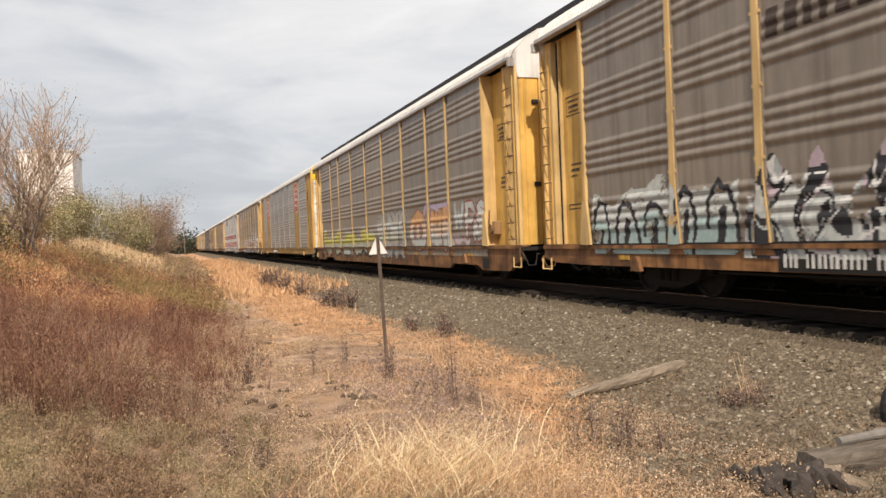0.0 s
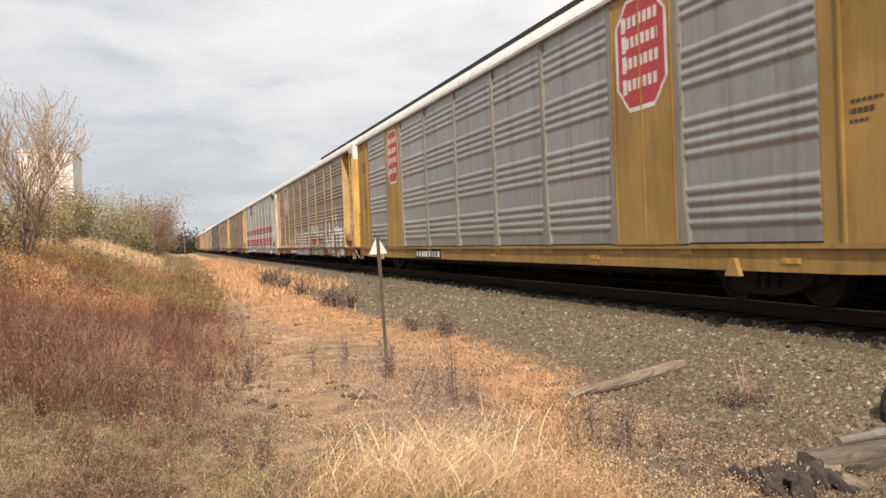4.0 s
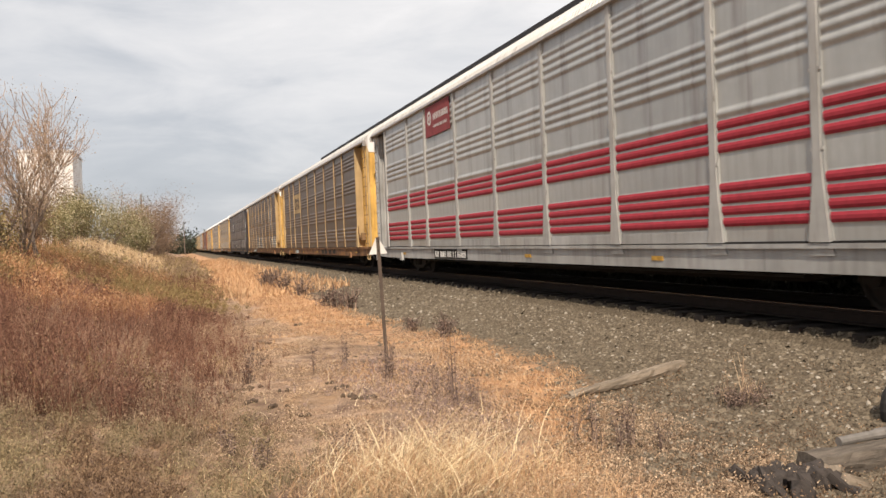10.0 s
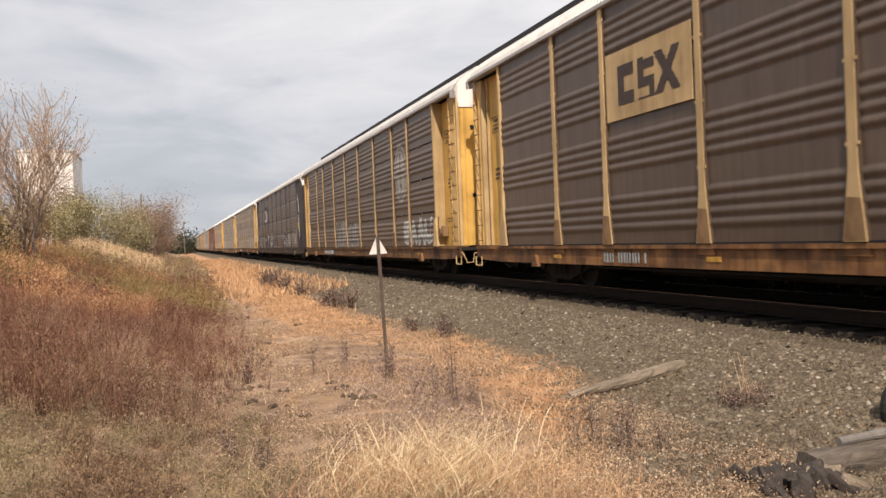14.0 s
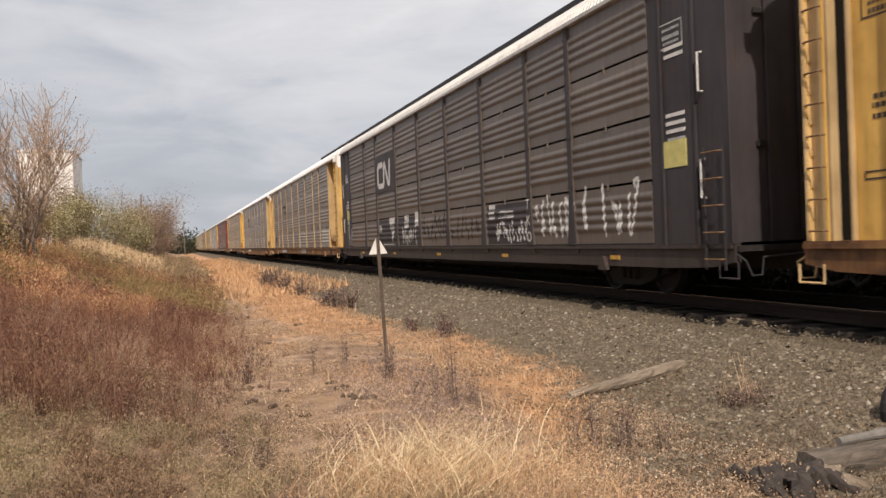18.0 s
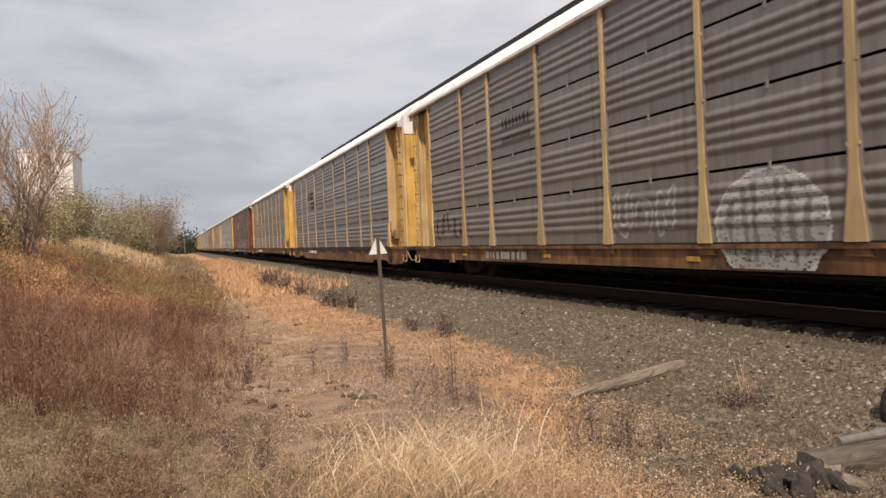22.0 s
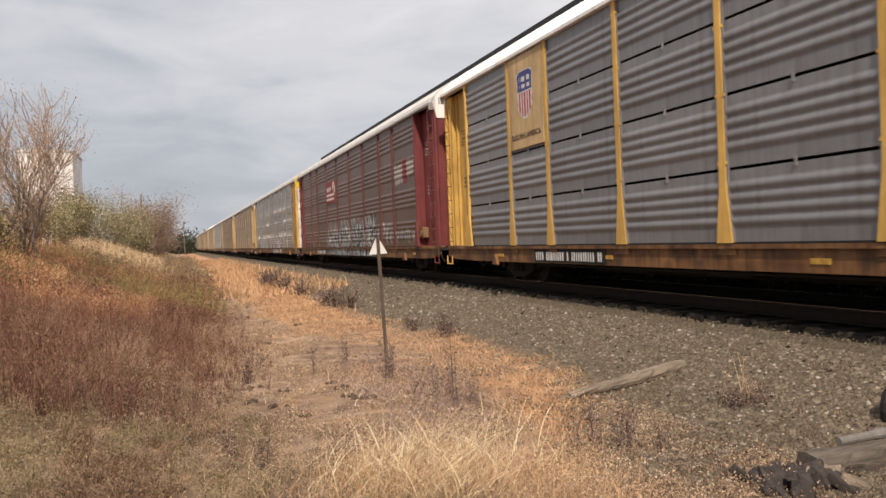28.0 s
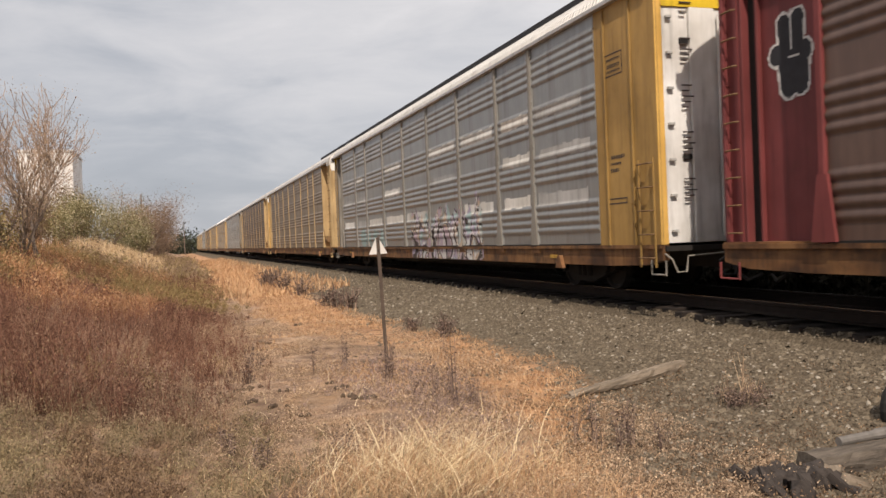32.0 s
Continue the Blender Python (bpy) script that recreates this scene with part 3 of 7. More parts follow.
def scrawl(car, design, y0, z0, wide, high, seed, line, n=5, thick=0.028):
    """Thin handwriting with a spray can, not readable."""
    rnd = random.Random(seed)
    p = Paint(y0, z0, wide, high)
    for k in range(n):
        cx, w = (k + 0.5) * wide / n, wide / n * 0.6
        pts = [(cx + w * rnd.uniform(-0.6, 0.6), high * rnd.uniform(0.08, 0.92)) for i in range(5)]
        fine = []
        for i in range(len(pts) - 1):
            a, b = pts[max(i - 1, 0)], pts[i]
            c, d = pts[i + 1], pts[min(i + 2, len(pts) - 1)]
            for s in np.linspace(0, 1, 7)[:-1]:
                fine.append(tuple(0.5 * (2 * b[q] + (c[q] - a[q]) * s + (2 * a[q] - 5 * b[q] + 4 * c[q] - d[q]) * s * s + (3 * b[q] - a[q] - 3 * c[q] + d[q]) * s ** 3) for q in (0, 1)))
        p.stroke(fine, thick, 1)
    p.build(car, design, {1: line}, "graffiti", {1: "thin sprayed scrawl"})


def autorack(k, spec):
    """One covered car carrier on a low flat wagon; the viewer sees its -x side."""
    car = new("autorack_wagon")
    tagged(car, spec["label"], "train wagon", "wagons of the freight train")
    L = RACK / 2
    pm, qm, sm, rm, em = spec["panel"], spec["post"], spec["sill"], spec["roof"], spec["end"]
    d = spec.get("design", "ribbed")
    # flat wagon
    bm = bmesh.new()
    add_box(bm, -HALF + 0.04, HALF - 0.04, -L - 0.05, L + 0.05, DECK - 0.10, DECK - 0.02)
    part("deck", bm, STEEL, car)
    for s in (-1, 1):
        bm = bmesh.new()
        x = s * (HALF - 0.01)
        a, b = sorted((x, x - s * 0.10))
        low = [(L, 0.60), (L - 0.5, 0.52), (L - 1.6, SILL)]
        if "band" in spec:
            low = [(L, 0.52), (L - 0.35, 0.42), (L - 0.6, 0.28), (11.2, 0.26), (10.85, 0.38), (8.95, 0.39), (8.62, 0.26)]
        add_prism(bm, [(-L, DECK), (L, DECK)] + low + [(-y, z) for y, z in low[::-1]], "x", a, b)
        flange = sorted((x + s * 0.045, x - s * 0.02))
        add_box(bm, flange[0], flange[1], -L + 0.02, L - 0.02, DECK - 0.055, DECK + 0.005)
        part("side_sill", bm, sm, car)
    bm = bmesh.new()
    add_box(bm, -0.40, 0.40, -L - 0.1, L + 0.1, 0.44, DECK - 0.1)
    add_prism(bm, [(-8.2, 0.44), (-7.2, 0.27), (7.2, 0.27), (8.2, 0.44)], "x", -0.39, 0.39)
    for y in np.linspace(-7, 7, 8):
        add_box(bm, -HALF + 0.12, HALF - 0.12, y - 0.06, y + 0.06, 0.55, DECK - 0.1)
    part("centre_sill", bm, BLACK, car)
    bm = bmesh.new()
    add_tube(bm, [(0.8, -1.2, 0.55), (0.8, 0.3, 0.55)], 0.2, 12)
    add_box(bm, -1.15, -0.75, 1.4, 2.5, 0.36, 0.7, 0.03)
    add_tube(bm, [(-1.28, -8.2, 0.43), (-1.28, 8.2, 0.43)], 0.022, 5)
    part("brake_gear", bm, BLACK, car)
    for s in (-1, 1):
        tr = new("truck", TRUCK)
        tr.parent, tr.matrix_basis = car, pose(0, s * TRUCK_AT, 0)
        for y, pool in ((-WHEEL_BASE / 2, FRONT_AXLES), (WHEEL_BASE / 2, REAR_AXLES)):
            w = new("wheelset", WHEEL)
            w.parent, w.matrix_basis = tr, pose(0, y, WHEEL_R)
            pool.append(w)
        bm = bmesh.new()
        y = s * (L + 0.05)
        add_box(bm, -0.13, 0.13, *sorted((y, y + s * 0.42)), 0.60, 0.86, 0.03)
        add_box(bm, -0.20, 0.10, *sorted((y + s * 0.40, y + s * 0.62)), 0.58, 0.88, 0.05)
        part("coupler", bm, STEEL, car)
        bm = bmesh.new()
        add_tube(bm, [(-0.35, y, 0.62), (-0.37, y + s * 0.15, 0.36), (-0.33, y + s * 0.38, 0.25), (-0.25, y + s * 0.58, 0.34)], 0.028, 6)
        part("air_hose", bm, BLACK, car)
        bm = bmesh.new()
        add_tube(bm, [(-1.50, y - s * 0.1, 0.72), (-1.50, y + s * 0.12, 0.62), (-1.42, y + s * 0.14, 0.42), (-1.25, y + s * 0.12, 0.42), (-1.2, y + s * 0.1, 0.66), (-0.3, y + s * 0.12, 0.70)], 0.015, 6)
        part("uncoupling_lever", bm, ROOF_TAR if k % 3 else qm, car)
        bm = bmesh.new()
        ya = s * (L - 0.12)
        add_tube(bm, [(-HALF, ya + 0.2, 0.60), (-HALF, ya + 0.2, 0.38), (-HALF, ya - 0.2, 0.38), (-HALF, ya - 0.2, 0.60)], 0.018, 6)
        part("sill_step", bm, qm, car)
    # sides
    pmesh = {(w, top): panel_mesh("side_panel", d, w, pm, top) for w in sorted(set(SIDE)) for top in (False, True)}
    pst = post_mesh(spec.get("flare", 0.17), qm)
    bm = bmesh.new()
    top = EAVE - DECK - 0.06
    add_prism(bm, [(-0.19, 0.03), (0.19, 0.03), (0.115, 0.70), (0.098, 0.92), (0.092, top), (-0.092, top), (-0.098, 0.92), (-0.115, 0.70)], "x", -0.031, 0.01)
    backing = bpy.data.meshes.new("post_backing")
    bm.to_mesh(backing)
    bm.free()
    backing.materials.append(pm)
    for s in (-1, 1):
        y = SIDE_LEN / 2
        turn = pose(0, 0, 0, 0, 0, 0 if s < 0 else 180)
        for i, w in enumerate(SIDE):
            for tier in range(4 if d == "banded" else 1):
                ob = new("side_panel", pmesh[w, tier == 3])
                ob.parent = car
                ob.matrix_basis = turn @ pose(-HALF, y - w / 2, DECK + tier * TIER)
            if i:
                o2 = new("post", pst)
                o2.parent = car
                o2.matrix_basis = turn @ pose(-HALF - 0.031, y, DECK)
                o3 = new("post_backing", backing)
                o3.parent = car
                o3.matrix_basis = turn @ pose(-HALF, y, DECK)
            y -= w
        if "band" in spec:
            x = s * (HALF - 0.004)
            boxes("skirt_band", spec["band"], car, (*sorted((x, x - s * 0.03)), -SIDE_LEN / 2, SIDE_LEN / 2, 0.60, DECK - 0.058), label="grimy skirt band under the siding")
        y, foot = SIDE_LEN / 2, None
        for i, w in enumerate(SIDE[:-1]):
            y -= w
            if foot is None:
                bm = bmesh.new()
                lo = 0.60 if "band" in spec else 0.70
                add_prism(bm, [(-0.17, DECK - 0.056), (0.17, DECK - 0.056), (0.20, lo), (-0.20, lo)], "x", *sorted((s * (HALF + 0.012), s * (HALF - 0.03))))
                if "foot" in spec and s < 0:
                    bm2 = bmesh.new()
                    add_prism(bm2, [(-0.158, DECK + 0.03), (0.158, DECK + 0.03), (0.098, DECK + 0.52), (-0.098, DECK + 0.50)], "x", -HALF - 0.0515, -HALF - 0.046)
                    cap = part("post_foot", bm2, spec["foot"], car, "rust-stained foot plate of a post")
                    cap.matrix_basis = pose(0, y, 0)
                foot = part("post_gusset", bm, spec.get("gusset", sm), car)
                foot.matrix_basis = pose(0, y, 0)
            else:
                again(foot, car, pose(0, y, 0))
                if "foot" in spec and s < 0:
                    again(cap, car, pose(0, y, 0))
        boxes("base_slot", BLACK, car, (*sorted((s * (HALF + 0.022), s * (HALF - 0.02))), -SIDE_LEN / 2, SIDE_LEN / 2, DECK + 0.006, DECK + 0.034), label="dark slot at the foot of the siding")
        bm = bmesh.new()
        a, b = sorted((s * (HALF + 0.10), s * (HALF - 0.05)))
        add_box(bm, a, b, -L + 0.05, L - 0.05, EAVE - 0.07, EAVE + 0.01, 0.01)
        part("top_chord", bm, spec.get("chord", rm), car)
        for e in (-1, 1):
            ladder_bay(car, s, e, spec)
    build_roof(car, rm)
    for e in (-1, 1):
        end_doors(car, e, spec)
    return car


RUNG = flat_mat("rust_dark_rung", (0.15, 0.085, 0.04), 0.7)


def ladder_bay(car, s, e, spec):
    """The set-back bay by the end doors: back sheet, two posts with depth, a ladder."""
    L = RACK / 2
    ya, yb = e * SIDE_LEN / 2, e * L
    y0, y1 = sorted((ya, yb))
    qm, bayc = spec["post"], spec.get("bay", spec["post"])
    xo, xi = s * HALF, s * (HALF - 0.24)
    x0, x1 = sorted((xi, xi - s * 0.03))
    full = spec.get("full_end") and not (spec["full_end"] == "front" and e > 0)
    if full:
        xa, xb = sorted((xo, xo - s * 0.04))
        boxes("end_sheet", bayc, car, (xa, xb, y0, y1, DECK, EAVE - 0.05), bevel=0.008)
        bm = bmesh.new()
        for yy in (e * (SIDE_LEN / 2 + 0.35), e * (L - 0.75)):
            add_box(bm, *sorted((xo + s * 0.03, xo - s * 0.0)), yy - 0.02, yy + 0.02, DECK, EAVE - 0.1)
        part("end_sheet_seam", bm, bayc, car)
        boxes("corner_post", spec.get("corner", qm), car, (*sorted((xo + s * 0.012, xo - s * 0.12)), *sorted((yb, yb - e * 0.03)), DECK, EAVE - 0.06), bevel=0.008)
        lad = (xo + s * 0.05, e * (L - 0.55), e * (L - 0.12), 2.2)
    else:
        boxes("bay_sheet", bayc, car, (x0, x1, y0, y1, DECK, EAVE - 0.06), bevel=0.004)
        # deep post where the siding stops
        pa, pb = sorted((ya, ya + e * 0.10))
        xa, xb = sorted((xo + s * 0.05, xi))
        boxes("bay_post", qm, car, (xa, xb, pa, pb, DECK, EAVE - 0.06), bevel=0.01)
        bm = bmesh.new()
        zf = [(ya - e * 0.16, DECK + 0.02), (ya + e * 0.22, DECK + 0.02), (ya + e * 0.10, DECK + 0.8), (ya - e * 0.05, DECK + 0.8)]
        add_prism(bm, zf, "x", *sorted((xo + s * 0.03, xo + s * 0.075)))
        part("post_foot", bm, qm, car)
        # corner post
        ca, cb = sorted((yb, yb - e * 0.07))
        xa, xb = sorted((xo - s * 0.04, xo - s * 0.12))
        boxes("corner_post", qm, car, (xa, xb, ca, cb, DECK, EAVE - 0.06), bevel=0.012)
        if e < 0:
            # slanting back plate behind the ladder
            bm = bmesh.new()
            add_prism(bm, [(xo - s * 0.07, yb - e * 0.66), (xi, yb - e * 0.12), (xi - s * 0.03, yb - e * 0.14), (xo - s * 0.10, yb - e * 0.70)], "z", DECK, EAVE - 0.10)
            part("ladder_plate", bm, qm, car)
            ca, cb = sorted((yb - e * 0.66, yb - e * 0.73))
            xa, xb = sorted((xo - s * 0.04, xi))
            boxes("bay_rib", qm, car, (xa, xb, ca, cb, DECK, EAVE - 0.10), bevel=0.01)
            lad = (xo - s * 0.03, yb - e * 0.60, yb - e * 0.14, EAVE - 0.3)
            yg = ya + e * 0.30
            gear = boxes("door_gear_box", RUST_FOOT, car, (*sorted((xo - s * 0.05, xi)), yg - 0.065, yg + 0.065, DECK + 0.27, DECK + 0.60), bevel=0.025, label="rusty gear box of the end doors")
            bm = bmesh.new()
            add_tube(bm, [(xo + s * 0.01, yg, DECK + 0.52), (xo + s * 0.05, yg, DECK + 0.54), (xo + s * 0.05, yg + e * 0.06, DECK + 0.86)], 0.018, 6)
            part("lever", bm, RUNG, gear)
            bm = bmesh.new()
            add_tube(bm, [(xo - s * 0.02, yg, DECK + 0.40), (xo + s * 0.03, yg, DECK + 0.40)], 0.11, 12)
            part("gear_wheel", bm, RUNG, gear)
        else:
            # end column with the ladder, a dark slot between it and the sheet
            ca, cb = sorted((yb - e * 0.07, yb - e * 0.36))
            xa, xb = sorted((xo - s * 0.12, xi - s * 0.06))
            boxes("end_column", qm, car, (xa, xb, ca, cb, DECK, EAVE - 0.08), bevel=0.01)
            ca, cb = sorted((yb - e * 0.36, yb - e * 0.56))
            xa, xb = sorted((xi + s * 0.004, xi - s * 0.02))
            boxes("bay_slot", BLACK, car, (xa, xb, ca, cb, DECK + 0.02, EAVE - 0.10), label="dark slot beside the end column")
            ca, cb = sorted((yb - e * 0.56, yb - e * 0.61))
            xa, xb = sorted((xo - s * 0.17, xi))
            boxes("bay_rib", qm, car, (xa, xb, ca, cb, DECK, EAVE - 0.10), bevel=0.01)
            lad = (xo - s * 0.06, yb - e * 0.34, yb - e * 0.06, EAVE - 0.3)
        boxes("sill_pad", spec["sill"], car, (*sorted((xo, xi)), y0, y1, DECK - 0.01, DECK + 0.03))
        # black louvre under the chord, a hook bracket on the chord
        boxes("chord_bracket", spec.get("chord", spec["roof"]), car, (*sorted((xo + s * 0.11, xo - s * 0.02)), yb - 0.05, yb + 0.05, EAVE - 0.22, EAVE - 0.04))
    x, la, lb, top = lad
    bm = bmesh.new()
    lo = DECK - (0.35 if full else 0)
    for yy in (la, lb):
        add_box(bm, x - 0.01, x + 0.01, yy - 0.018, yy + 0.018, lo, top)
    ladder = part("ladder", bm, bayc, car, "ladder with round rungs")
    z = lo + 0.15
    bm0 = bmesh.new()
    add_tube(bm0, [(x, la, 0), (x + s * 0.05, la + 0.03 * (1 if lb > la else -1), 0), (x + s * 0.05, lb - 0.03 * (1 if lb > la else -1), 0), (x, lb, 0)], 0.013, 6)
    first = part("rung", bm0, RUNG, ladder, "rust-dark round rung")
    first.matrix_basis = pose(0, 0, z)
    z += 0.37
    while z < top:
        again(first, ladder, pose(0, 0, z))
        z += 0.37


def end_doors(car, e, spec):
    """Folding end doors set back from the buffer line, upper part often in another colour."""
    L = RACK / 2
    y = e * (L - 0.02)
    em, tm = spec["end"], spec.get("end_top", spec["end"])
    split = EAVE - 0.45
    n = 6
    wd = 2 * (HALF - 0.125) / n
    for i in range(n):
        xa = -HALF + 0.125 + i * wd
        bm = bmesh.new()
        bow = 0.03 if i % 2 else 0.0
        add_box(bm, xa + 0.006, xa + wd - 0.006, *sorted((y - e * 0.05, y + e * bow)), DECK + 0.02, split, 0.008)
        part("door_leaf", bm, em, car)
    bm = bmesh.new()
    sh = roof_shape()
    poly = [(x * 0.985, z + 0.0) for x, z in sh] + [(HALF - 0.125, split), (-HALF + 0.125, split)]
    add_prism(bm, poly, "y", *sorted((y - e * 0.06, y + e * 0.03)))
    part("end_header", bm, tm, car, "upper end sheet")
    for z in (3.95, 2.15):
        for xx in (-HALF + 0.36, HALF - 0.66):
            boxes("door_latch", BLACK, car, (xx + 0.06, xx + 0.22, *sorted((y, y + e * 0.05)), z, z + 0.09), bevel=0.01, label="black latch housing")
    bm = bmesh.new()
    for xx in (-0.45, 0.45):
        add_tube(bm, [(xx, y + e * 0.07, DECK + 0.1), (xx, y + e * 0.07, split - 0.1)], 0.016, 6)
    part("lock_rod", bm, em, car)

# colours of the wagons
def patched(name):
    """Old orange-yellow sill paint: squarish touched-up patches, rust and soot between them."""
    m = Mat(name, 0.65)
    tone = m.ramp(m.noise(0.9, 3, (1, 1, 1.6)), [(0.34, (0.085, 0.040, 0.019)), (0.46, (0.185, 0.089, 0.037)), (0.58, (0.27, 0.138, 0.055)), (0.70, (0.13, 0.064, 0.030))])
    streak = m.ramp(m.noise(1.0, 6, (8.0, 8.0, 0.8)), [(0.30, (0.45, 0.40, 0.38)), (0.55, (1.0, 1.0, 1.0))])
    col = m.mix(1.0, tone, streak, "MULTIPLY")
    soot = m.math("MULTIPLY", m.ramp(m.noise(2.2, 6), [(0.50, (0, 0, 0)), (0.66, (1, 1, 1))]), 0.75)
    col = m.mix(soot, col, (0.040, 0.026, 0.019))
    var = m.ramp(m.random(), [(0.0, (0.8, 0.8, 0.8)), (1.0, (1.15, 1.12, 1.1))])
    m.color(m.mix(1.0, col, var, "MULTIPLY"))
    m.bump(m.noise(50, 3), 0.2, 0.004)
    return m.m


YEL = paint("wagon_yellow", (0.70, 0.43, 0.112), 0.3)
GREY_POST = paint("dull_grey_post", (0.27, 0.255, 0.225), 0.2)
SUNNED = paint("sun_faded_yellow", (0.66, 0.46, 0.205), 0.25)
TAN = paint("faded_yellow", (0.56, 0.40, 0.205), 0.25)
DEEP = paint("deep_yellow", (0.72, 0.50, 0.03), 0.15)
OCHRE = paint("ochre_plate", (0.36, 0.225, 0.072), 0.2)
RUST_SILL = patched("rusty_sill")
RUST_FOOT = paint("rusty_post_foot", (0.27, 0.17, 0.085), 0.7)
DARK_SILL = paint("dark_sill", (0.045, 0.036, 0.032), 0.4)
RED = paint("oxide_red", (0.19, 0.045, 0.045), 0.2)
CHAR = paint("charcoal_paint", (0.043, 0.038, 0.042), 0.25)
ALU = paint("white_galvanised", (0.42, 0.42, 0.405), 0.08)
FRESH = paint("fresh_white_patch", (0.74, 0.73, 0.68), 0.02)
GREY_BAND = paint("grey_tan_skirt", (0.27, 0.235, 0.19), 0.3)
BLACK_BAND = paint("black_grey_skirt", (0.050, 0.046, 0.044), 0.2)
ROOF_GREY = sheet("grey_roof_sheet", (0.42, 0.41, 0.395), (0.22, 0.20, 0.18), 0.5, 0.1)
ROOF_WHITE = sheet("white_roof_sheet", (0.82, 0.81, 0.79), (0.50, 0.47, 0.44), 0.35, 0.0)
P_GREY = sheet("grey_siding", (0.25, 0.213, 0.170), (0.10, 0.075, 0.053), 0.65, 0.15, 0.45)
P_TAUPE = sheet("taupe_banded_siding", (0.225, 0.198, 0.174), (0.105, 0.083, 0.066), 0.62, 0.15, 0.5, 0.75)
P_BROWN = sheet("brown_grimed_siding", (0.118, 0.079, 0.052), (0.044, 0.027, 0.018), 0.6, 0.06, 0.34, 0.7)
P_OXIDE = sheet("oxide_grimed_siding", (0.128, 0.074, 0.054), (0.050, 0.026, 0.019), 0.6, 0.06, 0.34, 0.7)
P_WARM = sheet("warm_grey_siding", (0.255, 0.205, 0.146), (0.105, 0.073, 0.047), 0.65, 0.12, 0.32, 0.65)
P_BLUE = sheet("blue_grey_siding", (0.225, 0.224, 0.232), (0.115, 0.108, 0.104), 0.5, 0.2, 0.45)
P_SILVER = sheet("silver_siding", (0.29, 0.288, 0.272), (0.15, 0.138, 0.12), 0.5, 0.3, 0.9)
P_WHITE = sheet("pale_siding", (0.40, 0.402, 0.385), (0.22, 0.21, 0.185), 0.45, 0.2, 1.0)
P_DARK = sheet("dark_siding", (0.145, 0.118, 0.098), (0.068, 0.053, 0.044), 0.6, 0.15, 0.3)

S_WHITE, S_BLACK = spray("sprayed_white", (0.60, 0.59, 0.57)), spray("sprayed_black", (0.03, 0.03, 0.035))

ring = dict(label="autorack wagon with grey ribbed siding and yellow posts", panel=P_GREY, post=SUNNED, bay=YEL, sill=RUST_SILL, roof=ROOF_GREY, end=YEL, end_top=ROOF_WHITE)
SPECS = [
    dict(ring),
    dict(ring, band=GREY_BAND),
    dict(ring, label="autorack wagon with silver siding and ochre plates", panel=P_SILVER, post=GREY_POST, bay=OCHRE, gusset=OCHRE, sill=OCHRE, end=WHITE_PAINT, end_top=DEEP, full_end="both", corner=YEL),
    dict(ring, label="grimy autorack wagon with yellow posts and graffiti", panel=P_WARM, post=TAN),
    dict(ring, label="white autorack wagon with red stripes", panel=P_WHITE, post=ALU, bay=ALU, sill=ALU, end=WHITE_PAINT, end_top=ROOF_WHITE),
    dict(ring, label="brown grimed autorack wagon with tan posts", panel=P_BROWN, post=TAN, foot=RUST_FOOT),
    dict(ring, label="brown banded autorack wagon with tan posts", panel=P_BROWN, post=TAN, design="banded", foot=RUST_FOOT),
    dict(ring, label="dark autorack wagon with charcoal posts", panel=P_DARK, post=CHAR, bay=CHAR, sill=DARK_SILL, end=CHAR, end_top=ROOF_WHITE, design="banded", full_end="both", roof=ROOF_GREY),
    dict(ring, label="grey banded autorack wagon with tan posts", panel=P_TAUPE, post=TAN, design="banded", roof=ROOF_WHITE),
    dict(ring, label="blue-grey banded autorack wagon with yellow posts", panel=P_BLUE, post=TAN, design="banded", roof=ROOF_WHITE, band=BLACK_BAND),
    dict(ring, label="blue-grey banded autorack wagon with yellow sill", panel=P_BLUE, post=YEL, design="banded", roof=ROOF_WHITE),
    dict(ring, label="oxide red autorack wagon with brown siding", panel=P_OXIDE, post=RED, bay=RED, end=RED, end_top=ROOF_WHITE),
    dict(ring, label="silver autorack wagon with ochre end plates", panel=P_SILVER, post=GREY_POST, bay=OCHRE, end=WHITE_PAINT, end_top=DEEP, full_end="front", corner=YEL),
]
FILL = [
    dict(ring, panel=P_GREY, post=TAN, bay=TAN, end=TAN, roof=ROOF_WHITE),
    dict(ring, label="autorack wagon with brown siding and tan posts", panel=P_WARM, post=TAN, bay=TAN, end=TAN),
    dict(ring, label="autorack wagon with brown siding and yellow ends", panel=P_BROWN, post=TAN, bay=TAN),
    dict(ring, label="silver autorack wagon with tan posts", panel=P_SILVER, post=GREY_POST, bay=TAN, end=TAN),
]
PITCH, START = 28.35, 14.06
TRAIN = []
for k in range(22):
    TRAIN.append(autorack(k, SPECS[k] if k < len(SPECS) else FILL[k % 4]))


SPEED = 9.915
LAG = [0.51, 0.45, 0.41, 0.32, 0.11, -0.02, -0.04, 0.03, -0.02, 0.08, 0.06, -0.12, -0.38, -0.51, -0.52, -0.55, -0.57,
       -0.58, -0.52, -0.46, -0.48, -0.34, -0.23, -0.13, -0.18, -0.17, 0.0, 0.17, 0.28, 0.33, 0.32, 0.40, 0.70]
NUDGE = {8: 0.05, 10: 0.14, 11: -0.2}


def travel(t):
    """Metres that the train has gone by the time t: it slackens and gathers a little on the way."""
    i = min(int(t), 31)
    f = t - i
    return SPEED * t + LAG[i] * (1 - f) + LAG[i + 1] * f


